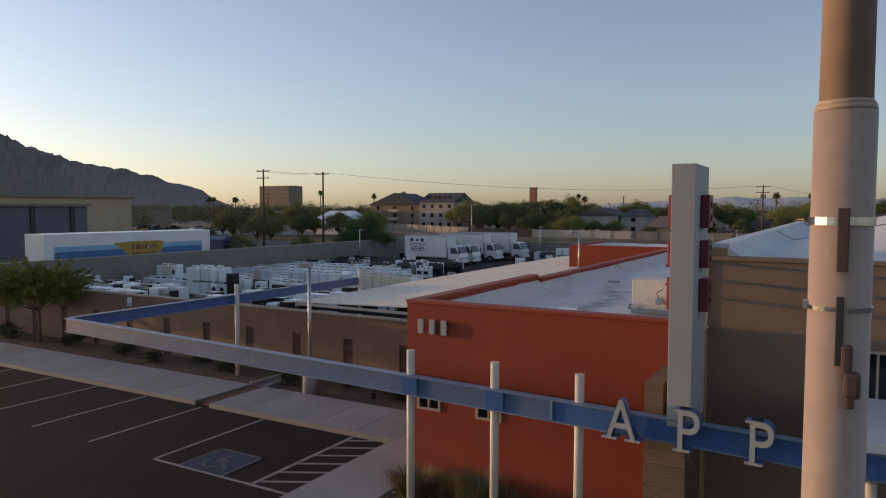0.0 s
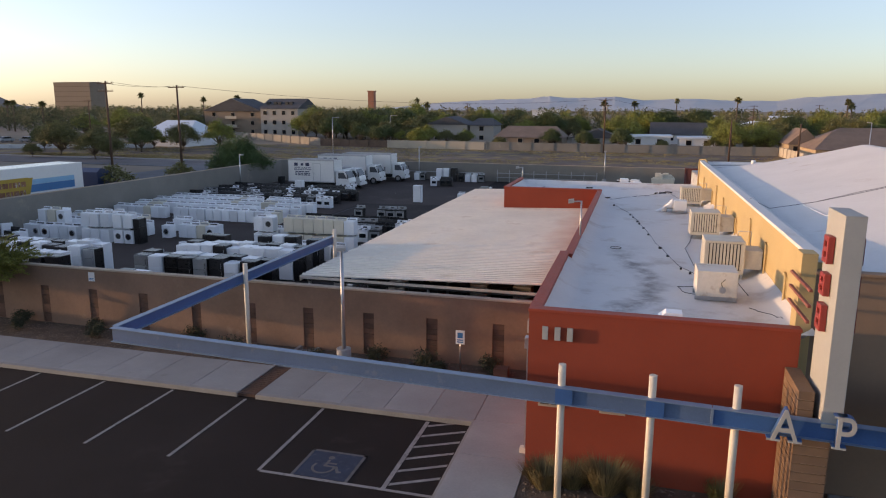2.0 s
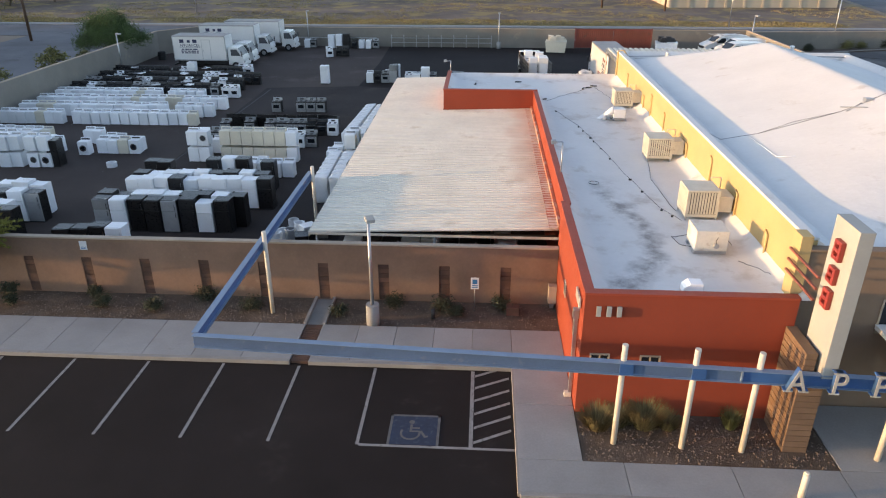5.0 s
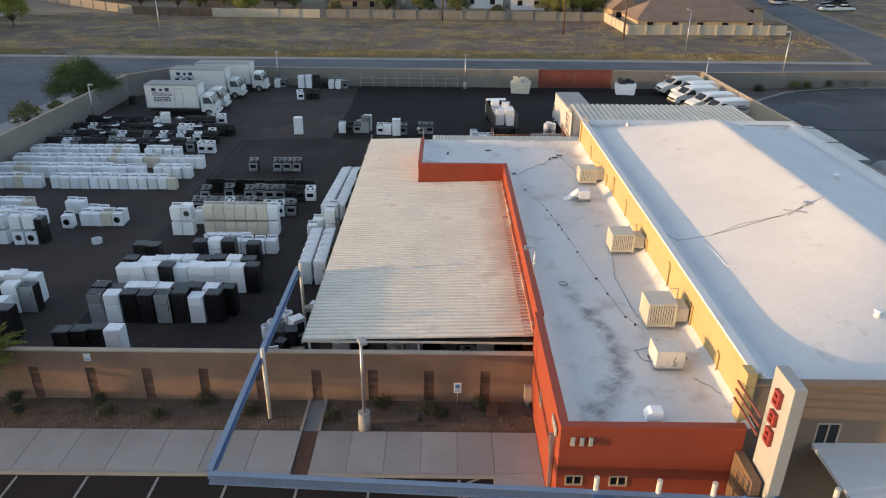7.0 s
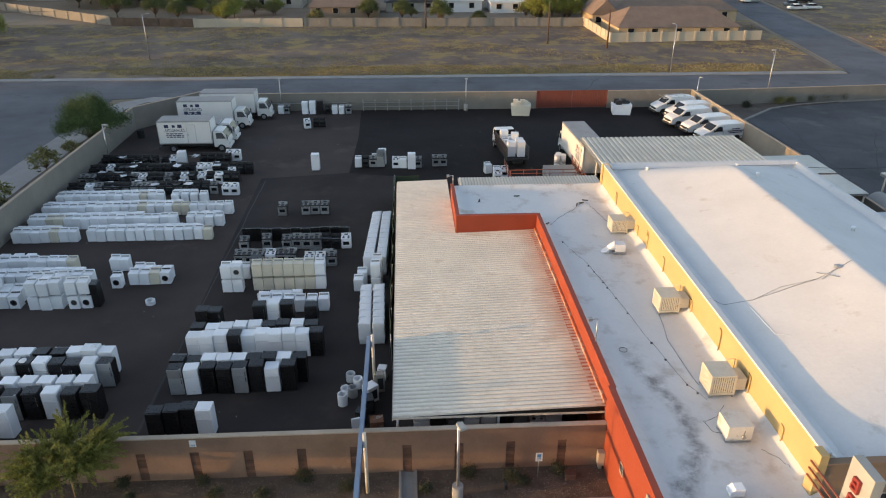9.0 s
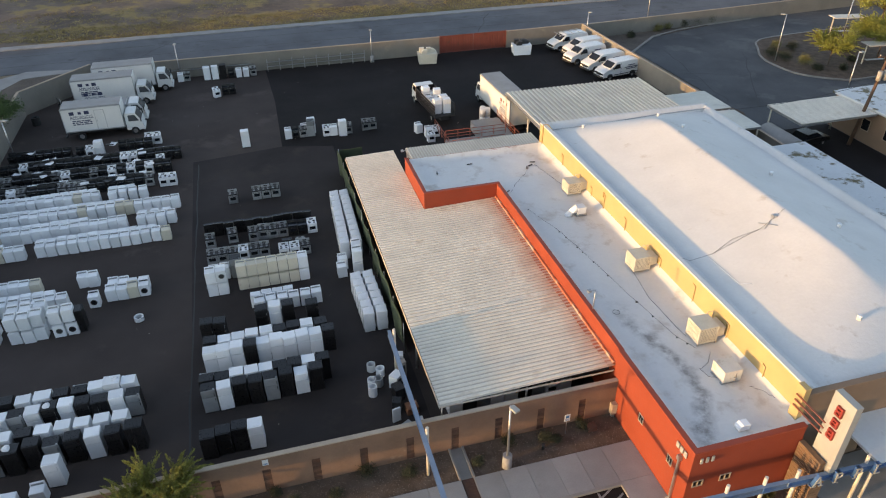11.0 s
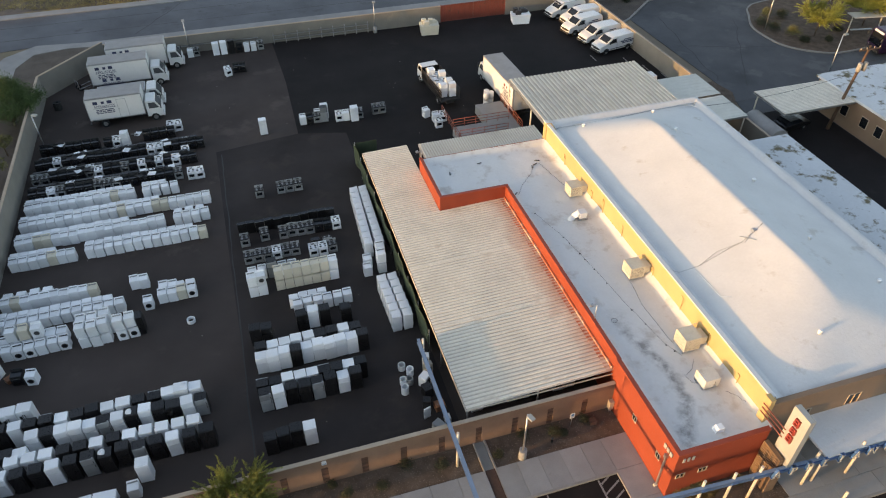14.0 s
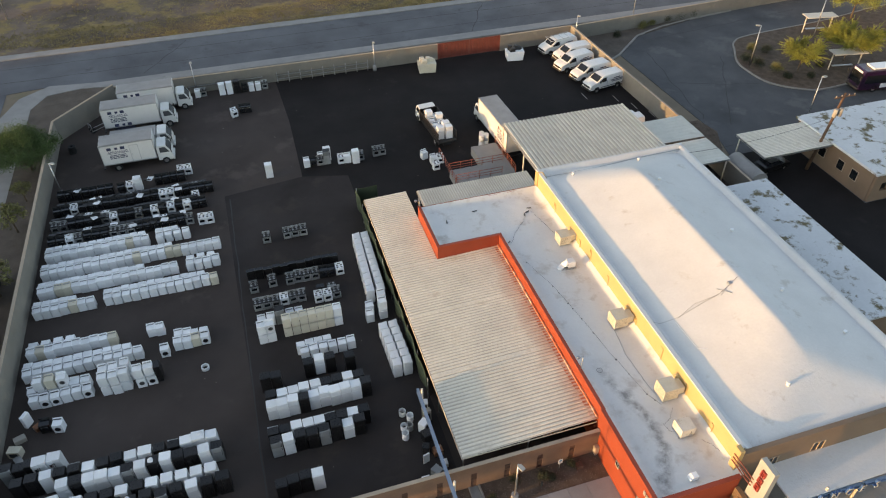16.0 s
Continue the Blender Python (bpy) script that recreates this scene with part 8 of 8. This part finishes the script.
# ---- east side: neighbour, island, bus ----
nb = thing("neighbour_building", "low building with a flaking white flat roof", "building")
M_FLAKE = mat("flaking_white_roof", (0.60, 0.62, 0.63), 0.8, var=0.1, scale=0.3, fine=3, wear=(0.14, 0.115, 0.06), wear_at=0.535, wear_scale=0.6)
part("wall", box(B(), 15.6, 24, -0.05, 21.6, 43.0, 3.1), M_TAN, nb)
part("roof", box(B(), 15.4, 23.8, 3.1, 21.85, 43.2, 3.3, 0.02), M_FLAKE, nb)
nb2 = thing("neighbour_building", "tan building with a white flat roof beyond the car court", "building")
part("wall", holed_wall(B(), "x", 33.0, 60, -0.05, 3.4, 40, 40.3, [(34, 35, 1.2, 2.2), (38, 40.5, 0.0, 2.4), (44, 46.5, 0.0, 2.4)]), M_TAN, nb2)
part("wall", box(B(), 32.9, 40.3, -0.05, 33.2, 52, 3.4), M_TAN, nb2)
part("wall", box(B(), 33.2, 51.7, -0.05, 60, 52, 3.4), M_TAN, nb2)
part("roof", box(B(), 32.6, 39.8, 3.4, 60.3, 52.3, 3.65, 0.02), M_FLAKE, nb2)
for y in (42.6, 44.6, 47.4):
    win = new("window")
    win.parent = nb2
    part("frame", box(B(), 32.86, y - 0.5, 1.2, 32.9, y + 0.5, 2.4), M_CAP, win)
    part("pane", box(B(), 32.83, y - 0.42, 1.28, 32.87, y + 0.42, 2.32), M_DARKGLASS, win)
part("rooftop_cooler", box(B(), 42, 46, 3.65, 43.6, 47.4, 4.7, 0.05), M_GREY, nb2)
canopy("court_canopy", 23.9, 32.55, 46.2, 51.2, 3.45, M_TIN, "x", [(24.3, 50.9), (32.2, 50.9)], "cream ribbed metal canopy over a car court", 0.25, 0.035)
bm = B()
slab(bm, [(21.5, 23), (60, 23), (60, 39.9), (32.8, 39.9), (32.8, 52), (21.6, 52)], -0.05, 0.003)
struct("car_court", bm, M_PATCH, "dark shaded asphalt car court", "yard floor")


def car(x, y, turn, m, label):
    t = thing("car", label, "car", (x, y, 0), turn)
    body = prism_y(B(), [(0, 0.35), (0, 0.85), (0.9, 0.95), (3.4, 0.95), (4.4, 0.8), (4.5, 0.35)], -0.88, 0.88)
    bmesh.ops.bevel(body, geom=body.edges[:], offset=0.05, segments=2, affect="EDGES")
    part("body", body, m, t)
    cabn = prism_y(B(), [(0.7, 0.93), (1.15, 1.42), (2.6, 1.45), (3.4, 0.94)], -0.74, 0.74)
    part("cabin", cabn, M_DARKGLASS, t)
    part("roof", box(B(), 1.2, -0.72, 1.43, 2.6, 0.72, 1.48, 0.02), m, t)
    for s in (-1, 1):
        wheel(t, 0.85, s * 0.78, 0.32, 0.2)
        wheel(t, 3.6, s * 0.78, 0.32, 0.2)
    return t


car(25.0, 48.0, 10, M_BLACK, "black car parked under the canopy")
tank = thing("storage_tank", "dark grey horizontal storage tank beside the canopy", "tank", (22.9, 47.2, 0))
part("shell", cyl(B(), (0, -2.2, 1.3), (0, 2.2, 1.3), 1.15, n=24), M_BOXGREY, tank)
part("cradle", box(B(), -0.9, -1.6, 0, 0.9, -1.3, 0.7), M_PLASTIC, tank)
part("cradle", box(B(), -0.9, 1.3, 0, 0.9, 1.6, 0.7), M_PLASTIC, tank)
pick = thing("pickup_cab", "white pickup parked by the awning", "pickup", (17.2, 58.2, 0), 90)
part("body", prism_y(B(), [(0, 0.4), (0, 1.0), (2.0, 1.05), (2.2, 1.7), (3.5, 1.7), (4.1, 1.1), (5.2, 1.0), (5.3, 0.4)], -0.92, 0.92), M_VEHICLE, pick)
part("side_glass", prism_y(B(), [(2.25, 1.15), (2.35, 1.6), (3.45, 1.6), (3.9, 1.15)], -0.93, 0.93), M_DARKGLASS, pick)
for s in (-1, 1):
    wheel(pick, 1.0, s * 0.8, 0.37, 0.22)
    wheel(pick, 4.3, s * 0.8, 0.37, 0.22)
isle_poly = [(47.1, 79.5), (43.5, 78.2), (41.8, 75.7), (40.0, 72.5), (39.6, 69.5), (40.2, 65.8), (43.0, 63.0), (46.8, 62.0), (60, 63.5), (80, 66), (80, 82), (60, 80.5)]
def smooth_loop(poly, k=6):
    """A closed Catmull-Rom curve through the corners."""
    out, n = [], len(poly)
    for i in range(n):
        p = [Vector(poly[(i + j) % n]) for j in (-1, 0, 1, 2)]
        for s in (q / k for q in range(k)):
            v = 0.5 * (2 * p[1] + (p[2] - p[0]) * s + (2 * p[0] - 5 * p[1] + 4 * p[2] - p[3]) * s * s + (3 * p[1] - p[0] - 3 * p[2] + p[3]) * s ** 3)
            out.append((v.x, v.y))
    return out


isle_poly = smooth_loop(isle_poly)
# verge dirt darkened, the wall's shade put into its colour
M_VERGE = mat("shaded_dirt_verge", (0.095, 0.075, 0.06), 0.95, var=0.35, scale=0.5, fine=9, bump=0.03, bscale=20, wear=(0.13, 0.10, 0.075), wear_at=0.6, wear_scale=0.6)
struct("traffic_island", slab(B(), isle_poly, -0.05, 0.12), M_GRAVEL, "gravel traffic island with desert plants", "traffic island")
kb = B()
for (xa, ya), (xb, yb) in zip(isle_poly, isle_poly[1:] + isle_poly[:1]):
    d = Vector((xb - xa, yb - ya, 0)).normalized()
    o = Vector((d.y, -d.x, 0)) * 0.22
    slab(kb, [(xa - o.x * 0.5, ya - o.y * 0.5), (xb - o.x * 0.5, yb - o.y * 0.5), (xb + o.x * 0.5, yb + o.y * 0.5), (xa + o.x * 0.5, ya + o.y * 0.5)], -0.05, 0.16)
struct("island_kerb", kb, M_KERB, "pale concrete kerb round the island", "kerb")
struct("verge", slab(B(), [(21.6, 60), (25.6, 60), (26.3, 57), (24, 52.2), (21.6, 52.2)], -0.05, 0.1), M_GRAVEL, "brown dirt verge beside the loop", "verge")
struct("verge_rear", slab(B(), [(21.5, 78), (25.2, 79.4), (31, 84.6), (42.5, 87.6), (44, 88.0), (21.5, 86.2)], -0.05, 0.1), M_VERGE, "brown dirt verge by the rear wall", "verge")
verge_kerb = B()
edge = [(21.6, 78.1), (23.4, 78.5), (25.2, 79.5), (27.6, 81.6), (31, 84.6), (36, 86.4), (42.5, 87.7), (50, 88.6)]
for (xa, ya), (xb, yb) in zip(edge, edge[1:]):
    d = Vector((yb - ya, xa - xb, 0)).normalized() * 0.14
    slab(verge_kerb, [(xa - d.x, ya - d.y), (xb - d.x, yb - d.y), (xb + d.x, yb + d.y), (xa + d.x, ya + d.y)], -0.05, 0.15)
bmesh.ops.remove_doubles(verge_kerb, verts=verge_kerb.verts[:], dist=0.02)
struct("verge_edging", verge_kerb, M_KERB, "concrete edging of the dirt verge", "kerb")
struct("verge_west", slab(B(), [(-53.6, 24), (-49.15, 24), (-49.25, 79.1), (-43.2, 86.7), (-43, 91.4), (-48, 92.1), (-52, 91.3), (-53.6, 88)], -0.05, 0.1), M_VERGE, "brown dirt verge along the west wall", "verge")
for i, (x, y, r, h) in enumerate(((41.6, 70.2, 1.0, 1.3), (42.9, 67.9, 0.9, 1.2), (43.3, 66.0, 0.6, 0.7), (45.5, 73.5, 0.9, 1.1), (49.8, 67.7, 0.6, 0.6), (43.6, 74.6, 0.8, 1.0), (52, 71, 0.7, 0.7), (46.4, 65.2, 0.6, 0.6), (41.0, 72.0, 0.9, 1.2), (33, 87.0, 0.8, 0.8), (38, 88.0, 0.9, 0.9), (40, 88.4, 1.1, 1.0), (42.5, 88.6, 1.0, 0.9), (35, 87.6, 0.7, 0.7), (28, 85.4, 0.7, 0.6))):
    shrub(x, y, 0.1, 1.3 * r, 1.25 * h, M_LEAF_O if i % 4 == 1 else M_LEAF_D, 300 + i, 2200)
bus = thing("coach_bus", "dark purple city bus with a white roof unit", "bus", (49.4, 61.0, 0), -8)
M_PURPLE = mat("purple_vehicle_paint", (0.026, 0.008, 0.032), 0.3, var=0.1, world_space=False, coat=0.3)
hull = prism_y(B(), [(0.0, 0.35), (-0.05, 1.1), (0.12, 2.7), (0.35, 2.98), (12.0, 3.0), (12.0, 0.35)], -1.25, 1.25)
bmesh.ops.bevel(hull, geom=hull.edges[:], offset=0.09, segments=2, affect="EDGES")
part("body", hull, M_PURPLE, bus)
part("destination_sign", prism_y(B(), [(0.09, 2.62), (0.13, 2.86), (0.1, 2.86), (0.05, 2.62)], -0.85, 0.85), M_HOUSEW, bus, "pale destination sign")
part("front_bumper", box(B(), -0.14, -1.2, 0.36, 0.05, 1.2, 0.68, 0.05), M_PLASTIC, bus)
for s in (-0.9, 0.9):
    part("headlight", box(B(), -0.08, s - 0.18, 0.78, 0.0, s + 0.18, 0.95, 0.02), M_CHROME, bus)
    part("mirror", box(B(), -0.35, s * 1.5 - 0.1, 1.9, -0.22, s * 1.5 + 0.1, 2.4, 0.03), M_PLASTIC, bus)
for k in range(4):
    part("roof_hatch", box(B(), 7.2 + 1.1 * k, -0.6, 2.98, 8.0 + 1.1 * k, 0.6, 3.12, 0.03), M_WHITE, bus)
part("roof_unit", box(B(), 1.6, -0.8, 3.0, 6.5, 0.8, 3.2, 0.04), M_WHITE, bus)
part("windscreen", prism_y(B(), [(-0.065, 1.15), (0.07, 2.55), (0.12, 2.55), (0.0, 1.15)], -1.08, 1.08), M_DARKGLASS, bus)
part("side_window", box(B(), 0.6, -1.27, 1.3, 11.5, -1.24, 2.4), M_DARKGLASS, bus)
part("white_panel", box(B(), 3.0, -1.275, 0.6, 10, -1.25, 1.2), M_WHITE, bus)
for x in (2.2, 9.0):
    for s in (-1, 1):
        wheel(bus, x, s * 1.1, 0.48, 0.3)
for x, y in ((52.3, 66.0), (57.2, 77.5)):
    sh = thing("bus_shelter", "pale bus shelter with a slanted roof", "bus shelter", (x, y, 0.1), -10)
    part("roof", box(B(), -2.4, -0.9, 2.5, 2.4, 0.9, 2.62, 0.02), M_POST, sh)
    for px in (-2.1, 2.1):
        part("post", box(B(), px - 0.06, -0.06, 0, px + 0.06, 0.06, 2.5), M_POST, sh)
    part("bench", box(B(), -1.5, 0.1, 0.4, 1.5, 0.5, 0.48), M_STEEL, sh)
rc = random.Random(3)
for i in range(16):
    cx, cy = -150 - rc.uniform(0, 60), 108 + rc.uniform(0, 40)
    car(cx, cy, rc.choice((0, 90, 180, 270)), rc.choice((M_VEHICLE, M_BLACK, M_GREY, M_NAVY)), "far parked car in a street-side car park")
for i in range(10):
    car(70 + rc.uniform(0, 40), 175 + rc.uniform(0, 30), rc.choice((0, 90)), rc.choice((M_VEHICLE, M_GREY, M_BLACK)), "far parked car beside the side street")

# ---- small litter and wear ----
rl = random.Random(31)
for x, y, a in ((-3.9, 44.6, 20), (-4.3, 44.3, 70), (-3.5, 45.1, -15), (-7.2, 40.9, 40), (-8.6, 46.2, 5), (-11.6, 45.4, 80)):
    t = thing("pipe_fitting", "small dark pipe fitting lying on the white roof", "pipe fitting", (x, y, 3.9), a, "fittings on the annex roof")
    part("body", cyl(B(), (-0.22, 0, 0.06), (0.22, 0, 0.06), 0.045, n=8), M_PLASTIC, t)
    part("foot", box(B(), -0.06, -0.08, -0.03, 0.06, 0.08, 0.05), M_STEEL, t)
lead = thing("roof_cable", "thin dark cable lying across the annex roof", "cable")
for pts in ([(-3.9, 44.6), (-4.8, 43.4), (-6.0, 42.2), (-7.0, 40.8)], [(-3.5, 44.8), (-3.0, 42.4), (-2.6, 40.3)], [(-2.9, 20.6), (-3.6, 19.8), (-4.2, 19.6), (-4.0, 18.9), (-3.4, 18.7)], [(-3.0, 30.0), (-3.6, 26.0), (-3.4, 22.2)], [(-2.4, 17.8), (-1.95, 17.2), (-1.8, 16.6)]):
    bm = B()
    fine = []
    for (xa, ya), (xb, yb) in zip(pts, pts[1:]):
        fine += [(xa + (xb - xa) * s / 5 + rl.uniform(-0.05, 0.05), ya + (yb - ya) * s / 5 + rl.uniform(-0.05, 0.05)) for s in range(5)]
    fine.append(pts[-1])
    pipe(bm, [(x, y, annex_z(x, y) + 0.015) for x, y in fine], 0.009, 5)
    part("cable", bm, M_PLASTIC, lead)
verts, faces = [], []
for i in range(90):
    x, y = rl.uniform(-47, 19), rl.uniform(23, 84)
    if -18.5 < x < 15.5 and y < 52:
        continue
    s, q = rl.uniform(0.02, 0.06), len(verts)
    a = rl.uniform(0, 6.28)
    c, e = math.cos(a) * s, math.sin(a) * s
    verts += [(x - c, y - e, 0.008), (x + e, y - c, 0.008), (x + c, y + e, 0.008), (x - e, y + c, 0.008), (x, y, 0.008 + s * 0.6)]
    faces += [(q, q + 1, q + 4), (q + 1, q + 2, q + 4), (q + 2, q + 3, q + 4), (q + 3, q, q + 4)]
me = bpy.data.meshes.new("litter")
me.from_pydata(verts, [], faces)
me.materials.append(M_HOUSE1)
tagged(new("litter", me), "small pale scraps scattered on the yard asphalt", "litter", kind="stuff")
M_SEAL = mat("tar_crack_seal", (0.030, 0.029, 0.029), 0.7, var=0.2, scale=1.0)
seams = tagged(new("road_seams"), "dark tar seams sealed along the street and the loop", "road marking", kind="structure")
for x0, y0, x1, y1, z, wob in ((-120, 97.2, 50, 96.9, 0.004, 0.12), (-90, 101.5, 50, 101.2, 0.004, 0.15), (-40, 94.6, -34, 104, 0.004, 0.4), (8, 94, 13, 104, 0.004, 0.4), (26.5, 60, 29.5, 79, 0.0, 0.7), (29, 58, 39, 75, 0.0, 0.8), (27, 70, 39, 66, 0.0, 0.7), (33, 83, 60, 86, 0.0, 0.5), (-31.2, 24, -30.9, 61, 0.009, 0.12)):
    n = max(8, int(math.hypot(x1 - x0, y1 - y0) / 1.2))
    pts = [(x0 + (x1 - x0) * i / n + wob * noise.noise(Vector((i * 0.4, y0, 3))), y0 + (y1 - y0) * i / n + wob * noise.noise(Vector((i * 0.4, x0, 8)))) for i in range(n + 1)]
    dx, dy = (y0 - y1), (x1 - x0)
    ln = math.hypot(dx, dy)
    w = [0.035 + 0.03 * rl.random() for _ in pts]
    bm = B()
    lo = [bm.verts.new((x - dx / ln * k, y - dy / ln * k, z)) for (x, y), k in zip(pts, w)]
    hi = [bm.verts.new((x + dx / ln * k, y + dy / ln * k, z)) for (x, y), k in zip(pts, w)]
    for i in range(n):
        bm.faces.new((lo[i], lo[i + 1], hi[i + 1], hi[i]))
    part("seam", bm, M_SEAL, seams)
